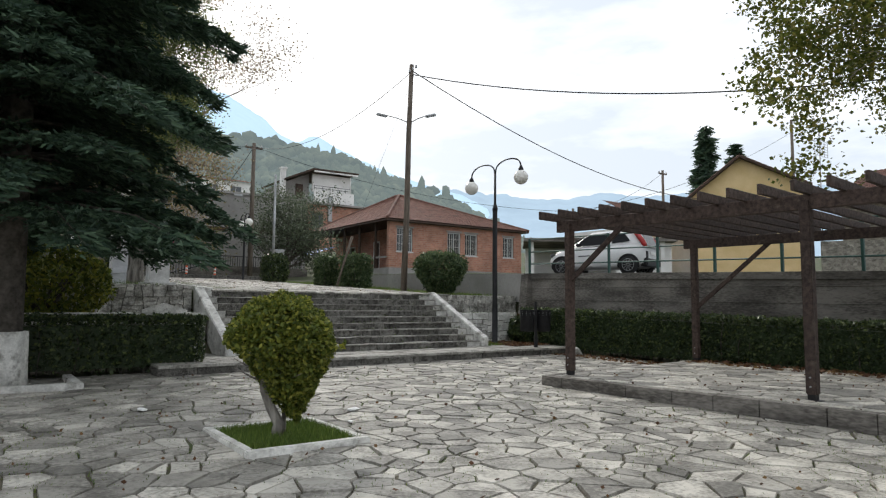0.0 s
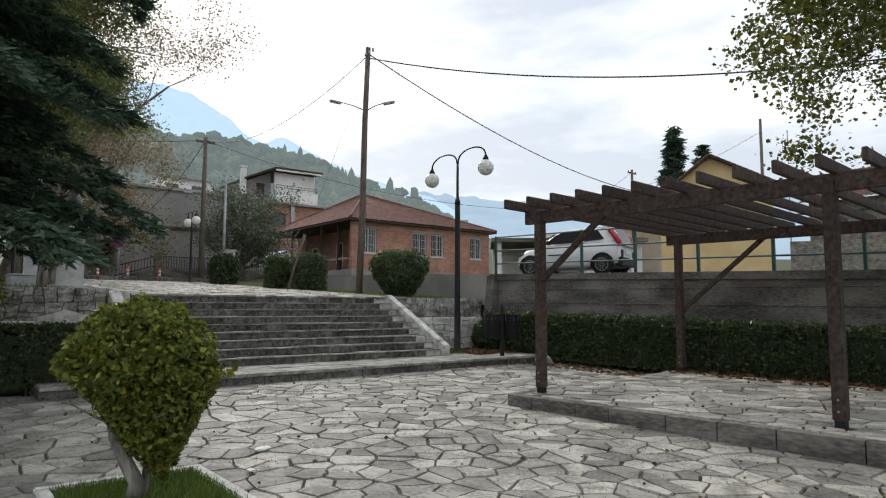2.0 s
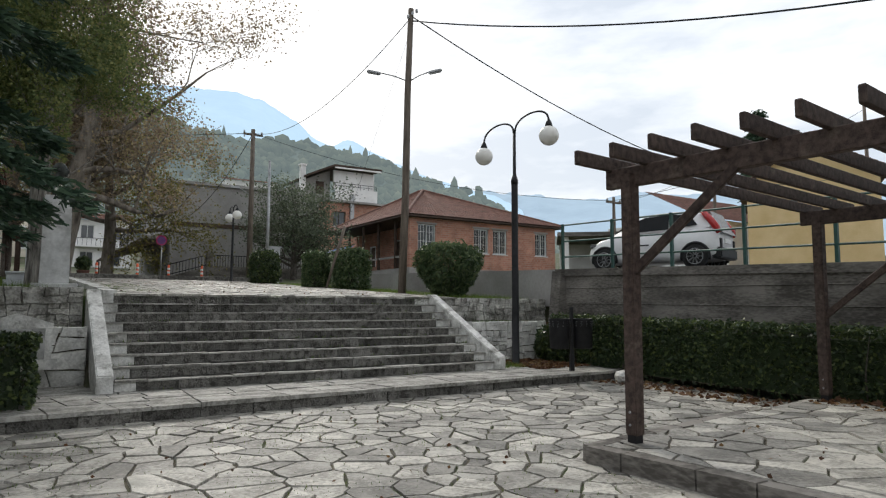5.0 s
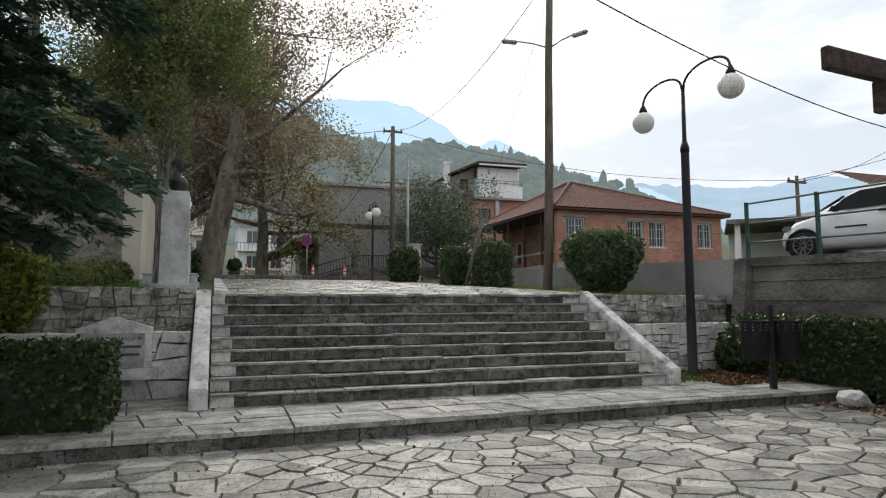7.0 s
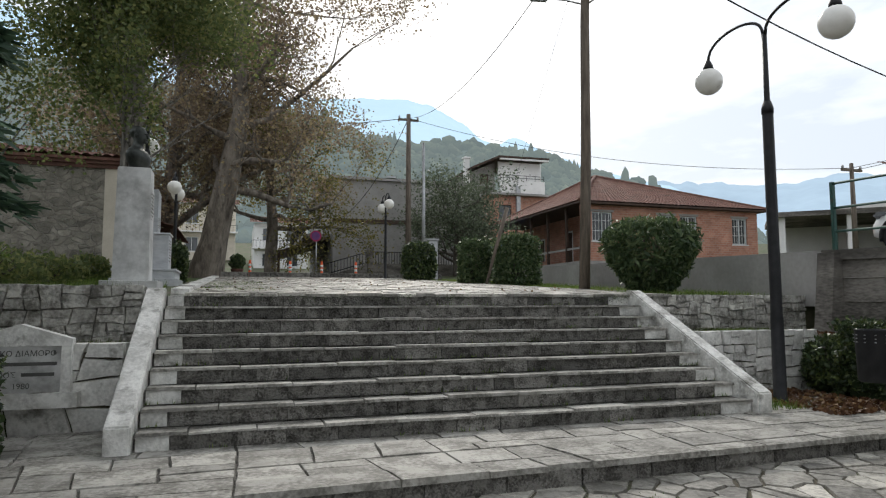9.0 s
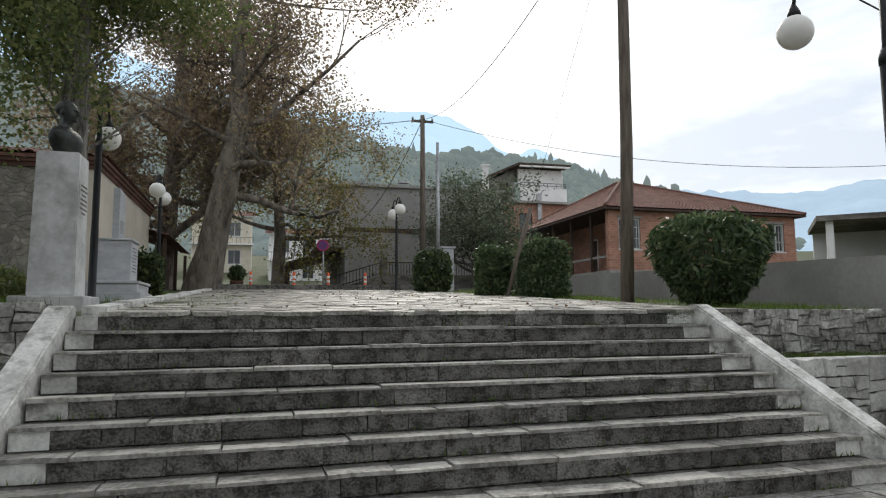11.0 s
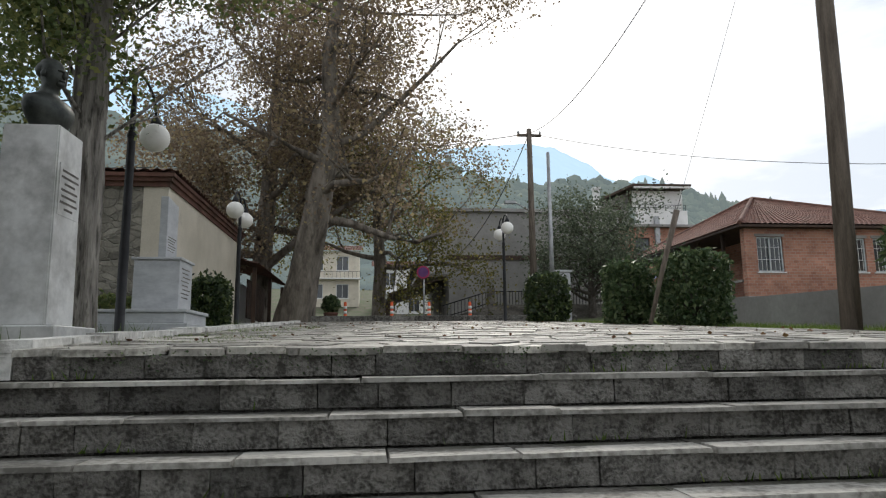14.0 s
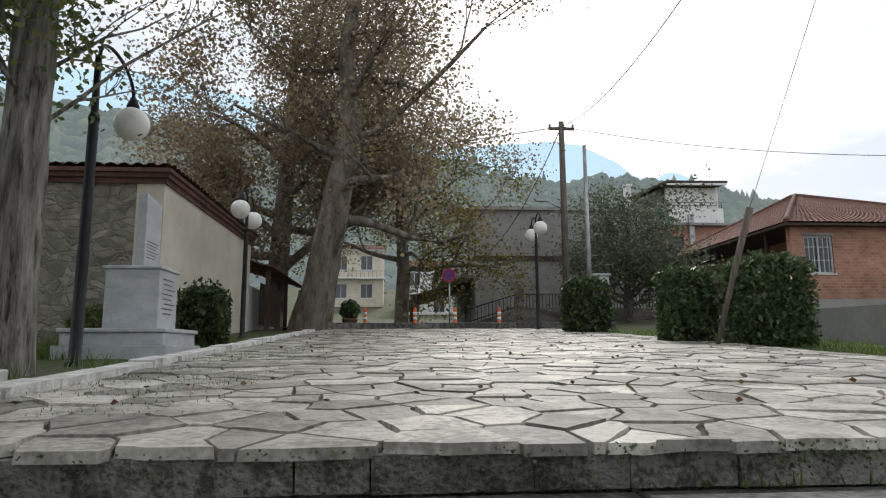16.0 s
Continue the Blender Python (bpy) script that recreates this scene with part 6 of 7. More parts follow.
# ---- broad-leaved trees ----
def tree(name, label, trunk, radii, limbs, leaf, size, per_tip, seed, bark, spread=0.35, lo=0.3, reach=4.0, up_bias=0.5, levels=3, drop=0.0, group="", thick=0.5, bias=None, furrow=0.08, clear=None):
    """A tapering trunk, limbs that fork and fork again, and leaves in loose clumps about the twigs."""
    r = np.random.default_rng(seed)
    t = thing(name, label, "tree", group=group)
    wood = bmesh.new()
    T = [Vector(p) for p in trunk]
    rings, nn, seg = [], 36, 9
    line = [(T[i].lerp(T[i + 1], k / seg), radii[i] + (radii[i + 1] - radii[i]) * k / seg) for i in range(len(T) - 1) for k in range(seg)] + [(T[-1], radii[-1])]
    for p, rad in line:
        ring = []
        for k in range(nn):
            a = 2 * math.pi * k / nn
            f = 1 + furrow * abs(noise.noise(Vector((math.cos(a) * 5.2 + seed, math.sin(a) * 5.2, p.z * 0.8)))) * -1.6 + 0.10 * noise.noise(Vector((math.cos(a) * 1.3, math.sin(a) * 1.3 + seed, p.z * 0.7)))
            ring.append(wood.verts.new(p + rad * (f + furrow * 0.5) * Vector((math.cos(a), math.sin(a), 0))))
        rings.append(ring)
    for a, b in zip(rings, rings[1:]):
        for k in range(nn):
            wood.faces.new((a[k], a[(k + 1) % nn], b[(k + 1) % nn], b[k])).smooth = True
    part("trunk", wood, bark, t)
    tips = []

    def at(k):
        s = k * (len(T) - 1)
        i = min(int(s), len(T) - 2)
        return T[i].lerp(T[i + 1], s - i), radii[i] + (radii[i + 1] - radii[i]) * (s - i)

    def grow(wood, p, d, L, rad, level):
        pts, rr = [p], [rad]
        q = p
        for s in range(4):
            d = (d + Vector(r.normal(0, 0.16, 3)) + Vector((0, 0, 0.06 - drop * (0.2 + 0.3 * s)))).normalized()
            q = q + d * L / 4
            pts.append(q)
            rr.append(rad * (1 - 0.18 * (s + 1)))
        tube(wood, pts, rr, 8 if level == 0 else 5 if level == 1 else 4, cap=False)
        if level >= levels - 1:
            tips.extend(pts[1:])
            return
        for k in range(4 if level == 0 else 4):
            s = r.integers(1, 5)
            dd = (d + Vector(r.normal(0, 0.62, 3)) + Vector((0, 0, 0.08))).normalized()
            grow(wood, pts[s], dd, L * r.uniform(0.42, 0.68), rr[s] * 0.62, level + 1)

    for i in range(limbs):
        k = lo + (1 - lo) * (i + r.uniform(0, 0.9)) / limbs
        p, rad = at(min(k, 0.999))
        a = i * 2.4 + r.uniform(-0.4, 0.4)
        d = Vector((math.cos(a), math.sin(a), up_bias + r.uniform(-0.2, 0.3)))
        if bias is not None:
            d += Vector(bias)
        limb = bmesh.new()
        grow(limb, p, d.normalized(), reach * r.uniform(0.7, 1.15) * (1.1 - 0.45 * k), rad * thick, 0)
        part("limb", limb, bark, t)
    P = np.array([tuple(q) for q in tips])
    P = np.repeat(P, per_tip, axis=0)
    P += r.normal(0, spread, P.shape) * (1, 1, 0.8)
    if clear is not None:
        P = P[(P[:, 0] < clear[0]) | (P[:, 2] > clear[1])]     # lopped clear of the street lamp
    V, F = leaves(P, size, r, 0.7, 1.3, 0.1)
    raw("crown", V, F, leaf, t)
    return t


plane = tree("plane_tree", "large leaning plane tree with thin brown autumn leaves", [(4.55, 33.9, 2.6), (4.85, 33.8, 4.2), (5.35, 33.6, 6.9), (5.75, 33.4, 9.3), (5.6, 33.3, 12.0), (6.1, 33.3, 15.0), (6.0, 33.2, 18)],
             [0.68, 0.52, 0.44, 0.32, 0.24, 0.15, 0.05], 19, L_PLANE, 0.088, 5, 41, M_BARK, spread=0.44, lo=0.26, reach=5.6, up_bias=0.02, levels=4, thick=0.40, bias=(0.16, 0.15, 0))
tree("plane_tree", "plane tree with yellowing leaves and a dark trunk behind the lamps", [(2.6, 38.5, 2.6), (2.8, 38.3, 6), (3.0, 38.4, 10), (3.2, 38, 15)],
     [0.45, 0.36, 0.27, 0.08], 15, L_PLANE, 0.10, 17, 42, M_BARK, spread=0.5, lo=0.2, reach=5.6, up_bias=0.2, levels=4)
tree("plane_tree", "plane tree with low yellow green branches beyond the paving", [(7.5, 44, 3.1), (7.6, 44, 6), (7.4, 44, 9), (7.6, 44, 12)],
     [0.35, 0.3, 0.2, 0.06], 16, L_PLANEGREEN, 0.10, 26, 43, M_BARK, spread=0.5, lo=0.3, reach=4.6, up_bias=0.1, levels=3, drop=0.14)
tree("poplar_tree", "poplar with furrowed grey bark and upright leafy branches", [(3.95, 19.1, 1.8), (3.95, 19.1, 2.5), (3.93, 19.15, 4.0), (3.9, 19.2, 7), (3.85, 19.3, 12), (3.85, 19.3, 16)],
     [0.24, 0.195, 0.18, 0.15, 0.09, 0.03], 64, L_POPLAR, 0.056, 30, 44, M_POPBARK, spread=0.26, lo=0.40, reach=2.0, up_bias=0.9, clear=(4.38, 6.1), levels=3, thick=0.13, furrow=0.16, bias=(0.0, 0.05, 0))
tree("poplar_tree", "slim poplar with yellow green leaves behind the bust", [(0.9, 21.3, 1.9), (0.9, 21.3, 5.0), (0.85, 21.4, 9), (0.9, 21.4, 15)],
     [0.2, 0.17, 0.12, 0.03], 30, L_POPLAR, 0.065, 7, 45, M_POPBARK, spread=0.26, lo=0.2, reach=2.0, up_bias=1.2, levels=3, thick=0.16)
tree("birch_tree", "tree with sparse yellowing leaves overhanging the pergola", [(15.9, -1.5, 2.0), (15.8, -1.4, 5.6), (15.4, -0.6, 8.8), (15.0, 0.2, 12.0)],
     [0.2, 0.16, 0.1, 0.03], 26, L_BIRCH, 0.064, 32, 46, M_BARK, spread=0.17, lo=0.42, reach=5.7, up_bias=0.22, levels=4, drop=0.08, bias=(-0.36, 0.62, 0))
tree("olive_tree", "dense grey green tree beside the concrete building", [(18.1, 43, 2.9), (18.1, 43, 4.6), (18.2, 43, 7.6)],
     [0.22, 0.18, 0.08], 20, L_OLIVE, 0.10, 14, 47, M_FIRBARK, spread=0.42, lo=0.3, reach=3.1, up_bias=0.35, levels=3)
fir("fir_tree", "dark pointed fir behind the yellow house", 66.5, 40.5, 3.5, 18.3, 2.3, 2.0, 51, whorls=34, needles=False, clump=0.55)
fir("fir_tree", "dark pointed fir behind the yellow house", 73.5, 41.0, 4.0, 17.0, 2.2, 2.0, 52, whorls=30, needles=False, clump=0.55)


# ---- shrubs ----
def shrub(name, label, x, y, z, rx, ry, h, material, seed, n=5000, size=0.075, square=2.6, aspect=2.2, vase=0.0):
    r = np.random.default_rng(seed)
    t = thing(name, label, "shrub", group="clipped shrubs")
    b = bmesh.new()
    for k in range(14):
        a = r.uniform(0, 6.28)
        tube(b, [(x + r.uniform(-.1, .1), y + r.uniform(-.1, .1), z - 0.05), (x + rx * 0.35 * math.cos(a), y + ry * 0.35 * math.sin(a), z + h * 0.45), (x + rx * 0.7 * math.cos(a), y + ry * 0.7 * math.sin(a), z + h * 0.85)], [0.03, 0.02, 0.006], 5)
    tagged(part("woody_core", b, M_FIRBARK, t), kind="stuff")
    d = r.normal(size=(n, 3))
    d /= (np.abs(d) ** square).sum(1)[:, None] ** (1 / square)
    k = (0.45 + 0.55 * r.random(n) ** 0.3)[:, None]
    P = d * k
    wob = np.array([1 + 0.12 * noise.noise(Vector(q) * 2.3 + Vector((seed, 0, 0))) for q in P])[:, None]
    P = P * wob * (rx, ry, h * 0.52) + (x, y, z + h * 0.5)
    fz = np.clip((P[:, 2] - z) / h, 0, 1)[:, None]
    P[:, :2] = (P[:, :2] - (x, y)) * (1 - vase + 1.5 * vase * fz) + (x, y)
    P[:, 2] += np.where(r.random(len(P)) < 0.08, r.uniform(0, 0.14, len(P)), 0) * (fz[:, 0] > 0.6)
    P = P[P[:, 2] > z + 0.02]
    V, F = leaves(P, size, r, 1.1, aspect)
    raw("leaves", V, F, material, t)
    return t


shrub("shrub", "broad dark green oleander shrub beside the wooden pole", 13.46, 17.72, up(0, 17.7) - 0.06, 0.92, 0.85, 1.45, L_LAUREL, 61, 5600, 0.05, 2.6, 3.8, 0.45)
shrub("shrub", "square clipped dark green shrub", 13.12, 23.3, up(0, 23.3) - 0.06, 0.58, 0.5, 1.38, L_LAUREL, 62, 7000, 0.05, 9)
shrub("shrub", "square clipped dark green shrub behind a leaning stake", 12.22, 24.25, up(0, 24.2) - 0.06, 0.43, 0.42, 1.24, L_LAUREL, 63, 5500, 0.05, 9)
shrub("shrub", "rounded dark shrub beside the grey cabinet", 12.1, 29.75, up(0, 29.75) - 0.06, 0.6, 0.6, 1.4, L_HEDGE, 64, 4500, 0.06, 4)
shrub("shrub", "small clipped dark shrub beside the marble monument", 4.22, 23.8, up(0, 23.8) - 0.06, 0.36, 0.4, 0.92, L_HEDGE, 65, 4500, 0.045, 5)
shrub("shrub", "bushy yellow green shrub behind the clipped hedge", 1.45, 15.0, 1.1, 1.3, 0.55, 1.55, L_BUSH, 68, 6500, 0.055, 2.4)
for k, (x, y, q, h) in enumerate(((2.0, 18.3, 0.9, 0.55), (0.9, 19.6, 1.2, 0.8), (2.2, 21.0, 0.8, 0.6), (-0.6, 17.4, 1.0, 0.6), (0.4, 22.8, 1.3, 0.9), (-2.2, 19.8, 1.4, 1.0), (2.3, 24.6, 0.5, 0.7))):
    shrub("weed_clump", "rough green weeds on the grassy terrace", x, y, up(x, y) - 0.08, q, q * 0.8, h, L_GRASS if k % 2 else L_POPLAR, 90 + k, 1800, 0.05, 2.0)
shrub("shrub", "loose bushy growth at the end of the long hedge", 14.2, 14.3, 0.3, 0.5, 0.45, 0.85, L_HEDGE, 69, 3800, 0.045, 2.2)
shrub("shrub", "bushy green shrub on the west terrace", -1.2, 15.3, 1.05, 1.5, 0.7, 1.6, L_BUSH, 66, 6500, 0.06, 2.2)
shrub("shrub", "bushy green shrub on the west terrace", -4.0, 16.3, 1.6, 1.6, 0.9, 1.5, L_POPLAR, 67, 5000, 0.07, 2.2)


# ---- poles and wires ----
def cable(name, label, a, b, sag, rad=0.012):
    a, b = Vector(a), Vector(b)
    pts = [a.lerp(b, k / 24) - Vector((0, 0, sag * 4 * (k / 24) * (1 - k / 24))) for k in range(25)]
    m = bmesh.new()
    tube(m, pts, rad, 5)
    tagged(part(name, m, M_CABLE), label, "cable", group="overhead cables")


pole = thing("utility_pole", "tall weathered wooden pole with two street lights", "utility pole", group="poles")
PB, PT = Vector((12.46, 18.55, up(0, 18.55) - 0.3)), Vector((12.72, 18.6, 10.15))
b = bmesh.new()
tube(b, [PB, PB.lerp(PT, 0.35) + Vector((0.02, 0, 0)), PB.lerp(PT, 0.7) - Vector((0.02, 0, 0)), PT], [0.112, 0.104, 0.092, 0.08], 12)
part("post", b, M_POLE, pole)
right = Vector((0.81, -0.58, 0))
for s, L in ((-1, 0.85), (1, 0.6)):
    b = bmesh.new()
    c = PB.lerp(PT, 0.745)
    e = c + right * s * L + Vector((0, 0, 0.28))
    tube(b, [c, c + right * s * L * 0.5 + Vector((0, 0, 0.17)), e], 0.018, 6)
    a = part("arm", b, M_STEEL, pole)
    b = bmesh.new()
    box(b, -0.2, 0.2, -0.07, 0.07, -0.045, 0.045)
    bmesh.ops.bevel(b, geom=b.edges[:], offset=0.03, segments=2, affect="EDGES")
    part("light_head", b, M_STEEL, a, m=Matrix.Translation(e + right * s * 0.16) @ pose(0, 0, 0, 0, -12 * s, math.degrees(math.atan2(right.y, right.x))))
for k in range(3):
    b = bmesh.new()
    lathe(b, [(0.03, 0), (0.045, 0.03), (0.03, 0.06), (0.045, 0.09), (0.02, 0.12)], PT + Vector((0.14 * (k - 1), -0.08, -0.35 + 0.12 * k)), 8)
    part("insulator", b, M_STEEL, pole)


def plain_pole(label, x, y, z0, z1, r, material, cross=True, lean=0.0):
    t = thing("utility_pole", label, "utility pole", group="poles")
    b = bmesh.new()
    tube(b, [(x, y, z0 - 0.3), (x + lean, y, z1)], [r, r * 0.65], 10)
    part("post", b, material, t)
    if cross:
        b = bmesh.new()
        box(b, x - 0.55, x + 0.55, y - 0.06, y + 0.06, z1 - 0.35, z1 - 0.25)
        part("crossarm", b, material, t)
        for k in (-0.5, 0, 0.5):
            b = bmesh.new()
            lathe(b, [(0.04, 0), (0.06, 0.08), (0.03, 0.16)], (x + k, y, z1 - 0.25), 8)
            part("insulator", b, M_STEEL, t)
    return t


p2 = plain_pole("wooden utility pole with a small street light", 14.25, 39.5, 2.9, 11.7, 0.17, M_POLE)
b = bmesh.new()
tube(b, [(14.1, 39.4, 7.9), (13.5, 39.3, 8.2)], 0.03, 6)
box(b, 13.0, 13.5, 39.2, 39.4, 8.16, 8.28)
part("light", b, M_STEEL, p2)
plain_pole("slim grey concrete pole beside a cabinet", 13.1, 32.6, 2.5, 8.42, 0.085, M_STEEL, False)
plain_pole("thin dark pole beyond the road", 52.5, 24.3, 4, 16.5, 0.16, M_POLE, False)
plain_pole("wooden pole beyond the road", 31.0, 27.8, 4, 7.7, 0.12, M_POLE)
plain_pole("wooden pole beyond the road", 48.5, 33.5, 4, 13.4, 0.16, M_POLE)
aerial = thing("aerial", "thin grey television aerial mast with a grid reflector", "aerial")
b = bmesh.new()
tube(b, [(57.0, 24.3, 4.0), (57.2, 24.3, 16.4)], 0.05, 6)
part("mast", b, M_STEEL, aerial)
b = bmesh.new()
for k in range(7):
    box(b, 56.0, 58.4, 24.2, 24.22, 14.2 + 0.22 * k, 14.23 + 0.22 * k)
for k in range(5):
    box(b, 56.0 + 0.6 * k, 56.03 + 0.6 * k, 24.2, 24.22, 14.2, 15.55)
part("reflector", b, M_STEEL, aerial)
cab = thing("cabinet", "grey metal service cabinet at the foot of the pole", "cabinet")
b = bmesh.new()
box(b, 13.3, 13.85, 33.0, 33.4, 2.55, 4.35)
bmesh.ops.bevel(b, geom=b.edges[:], offset=0.02, segments=1, affect="EDGES")
part("body", b, M_STEEL, cab)
b = bmesh.new()
box(b, 13.25, 13.9, 32.95, 33.45, 4.352, 4.42)
part("lid", b, M_STEEL, cab)
top2 = (14.25, 39.5, 11.5)
cable("overhead_cable", "thin black cable from pole to pole", tuple(PT - Vector((0, 0, 0.25))), top2, 1.1)
cable("overhead_cable", "thick black cable across the square", tuple(PT - Vector((0, 0, 0.35))), (20.0, -2.0, 7.0), 1.25, 0.020)
cable("overhead_cable", "thin black cable crossing the road", tuple(PT - Vector((0, 0, 0.2))), (50.0, 24.8, 10.6), 2.3, 0.02)
cable("overhead_cable", "thin black cable along the road", top2, (31.0, 27.8, 7.5), 0.9, 0.012)
cable("overhead_cable", "thin black cable along the road", (31.0, 27.8, 7.5), (52.5, 24.3, 15.5), 0.9, 0.014)
cable("overhead_cable", "thin black cable along the road", (31.0, 27.8, 7.4), (48.5, 33.5, 13.2), 0.6, 0.014)
cable("overhead_cable", "thin black cable towards the hall", top2, (-14, 38, 9.2), 0.9, 0.018)
cable("overhead_cable", "sagging black cable to the concrete building", top2, (11.7, 49.1, 7.0), 1.0, 0.02)
cable("overhead_cable", "stay wire to the leaning stake", tuple(PT - Vector((0, 0, 0.6))), (12.52, 22.55, 4.2), 0.02, 0.004)
stake = thing("stake", "leaning weathered timber stake with a stay wire", "stake")
b = bmesh.new()
tube(b, [(11.98, 22.85, 2.0), (12.24, 22.7, 3.1), (12.52, 22.55, 4.2)], [0.034, 0.044, 0.055], 9)
part("post", b, M_POLE, stake)


# ---- cones, sign, far kerb ----
ORANGE = mat("orange plastic", (0.62, 0.09, 0.025), (0.75, 0.13, 0.04), 5, 0.5, 0.05, 30)
WHITE = mat("white reflective band", (0.7, 0.7, 0.68), (0.8, 0.8, 0.78), 5, 0.5, 0.0, 30)


def cone(x, y, h=0.66):
    t = thing("bollard", "orange and white plastic bollard on the far kerb", "bollard", group="orange bollards")
    z = up(x, y)
    b = bmesh.new()
    lathe(b, [(0.16, -0.02), (0.16, 0.04), (0.06, 0.06), (0.05, h), (0.02, h + 0.02)], (x, y, z), 12)
    part("body", b, ORANGE, t)
    for k in (0.4, 0.65):
        b = bmesh.new()
        lathe(b, [(0.061, h * k), (0.059, h * k + 0.1)], (x, y, z), 12)
        part("band", b, WHITE, t)


for x, y in ((6.25, 34.4), (7.85, 34.4), (9.15, 34.4), (10.60, 34.4)):
    cone(x, y)
sign = thing("traffic_sign", "round red and purple no parking sign on a grey post", "sign")
b = bmesh.new()
tube(b, [(9.15, 36.5, 2.7), (9.15, 36.5, 4.95)], 0.03, 8)
part("post", b, M_STEEL, sign)
b = bmesh.new()
lathe(b, [(0.25, -0.012), (0.25, 0.012)], n=24)
disc = part("disc", b, mat("sign red", (0.30, 0.02, 0.08), (0.38, 0.03, 0.10), 5, 0.4, 0, 30), sign, m=pose(9.12, 36.44, 4.74, 90, 0, 0))
b = bmesh.new()
lathe(b, [(0.19, 0.013), (0.19, 0.016)], n=24)
part("field", b, mat("sign purple", (0.10, 0.03, 0.13), (0.14, 0.05, 0.18), 5, 0.4, 0, 30), disc)
step = thing("kerb", "low stone step at the far edge of the upper paving", "kerb", kind="structure")
for k in range(12):
    b = bmesh.new()
    x = 4.6 + k * 0.8
    box(b, x + 0.005, x + 0.795, 33.55, 33.9, up(0, 33.5) - 0.1, up(0, 33.5) + 0.2)
    bmesh.ops.bevel(b, geom=b.edges[:], offset=0.015, segments=1, affect="EDGES")
    part("kerb_stone", b, M_RISER, step)
bm = bmesh.new()
v = [bm.verts.new((x, y, up(x, y) + 0.03)) for x, y in ((3.4, 34), (13.5, 34), (12.5, 47), (9, 90), (5, 90), (3.2, 47))]
bm.faces.new(v)
tagged(part("road", bm, M_ASPHALT), "grey village street leading uphill", "road", kind="structure")
fence = thing("fence", "low wall with dark iron railings before the concrete building", "fence")
b = bmesh.new()
box(b, 13.4, 21, 46.0, 46.3, 2.6, 4.16)
part("base_wall", b, M_CONCRETE, fence)
b = bmesh.new()
box(b, 13.38, 13.75, 45.9, 46.35, 2.6, 5.05)
part("pier", b, M_CONCRETE, fence)
for k in range(40):
    b = bmesh.new()
    box(b, 13.9 + k * 0.17, 13.93 + k * 0.17, 46.13, 46.16, 4.15, 4.9)
    part("bar", b, M_BLACK, fence)
b = bmesh.new()
v = [(10.9, 2.6), (13.37, 2.6), (13.37, 4.1), (10.9, 3.35)]
f, k2 = [b.verts.new((x, 46.0, z)) for x, z in v], [b.verts.new((x, 46.3, z)) for x, z in v]
b.faces.new(f), b.faces.new(k2[::-1])
for k in range(4):
    b.faces.new((f[k], k2[k], k2[(k + 1) % 4], f[(k + 1) % 4]))
part("ramp_wall", b, M_CONCRETE, fence)
for k in range(13):
    x = 11.0 + k * 0.19
    z = 3.35 + (x - 10.9) * 0.304
    b = bmesh.new()
    box(b, x, x + 0.03, 46.13, 46.16, z - 0.02, z + 0.75)
    part("bar", b, M_BLACK, fence)
for h in (0.12, 0.75):
    b = bmesh.new()
    tube(b, [(10.9, 46.145, 3.35 + h), (13.4, 46.145, 4.11 + h)], 0.03, 6)
    part("rail", b, M_BLACK, fence)
b = bmesh.new()
tube(b, [(13.8, 46.145, 4.88), (20.7, 46.145, 4.88)], 0.025, 6)
part("rail", b, M_BLACK, fence)
pots = [("planter_pot", 5.75, 34.5)]
for nm, x, y in pots:
    t = thing(nm, "terracotta pot with a round green plant", "flower pot")
    b = bmesh.new()
    lathe(b, [(0.18, 0), (0.24, 0.25), (0.26, 0.27), (0.26, 0.31), (0.22, 0.31)], (x, y, up(x, y)), 14)
    part("pot", b, M_TILE, t)
    rr = np.random.default_rng(77)
    d = rr.normal(size=(900, 3))
    d /= np.linalg.norm(d, axis=1)[:, None]
    P = d * 0.33 * rr.random(900)[:, None] ** 0.3 + (x, y, up(x, y) + 0.6)
    V, F = leaves(P, 0.07, rr, 0.8)
    raw("plant", V, F, L_LAUREL, t)


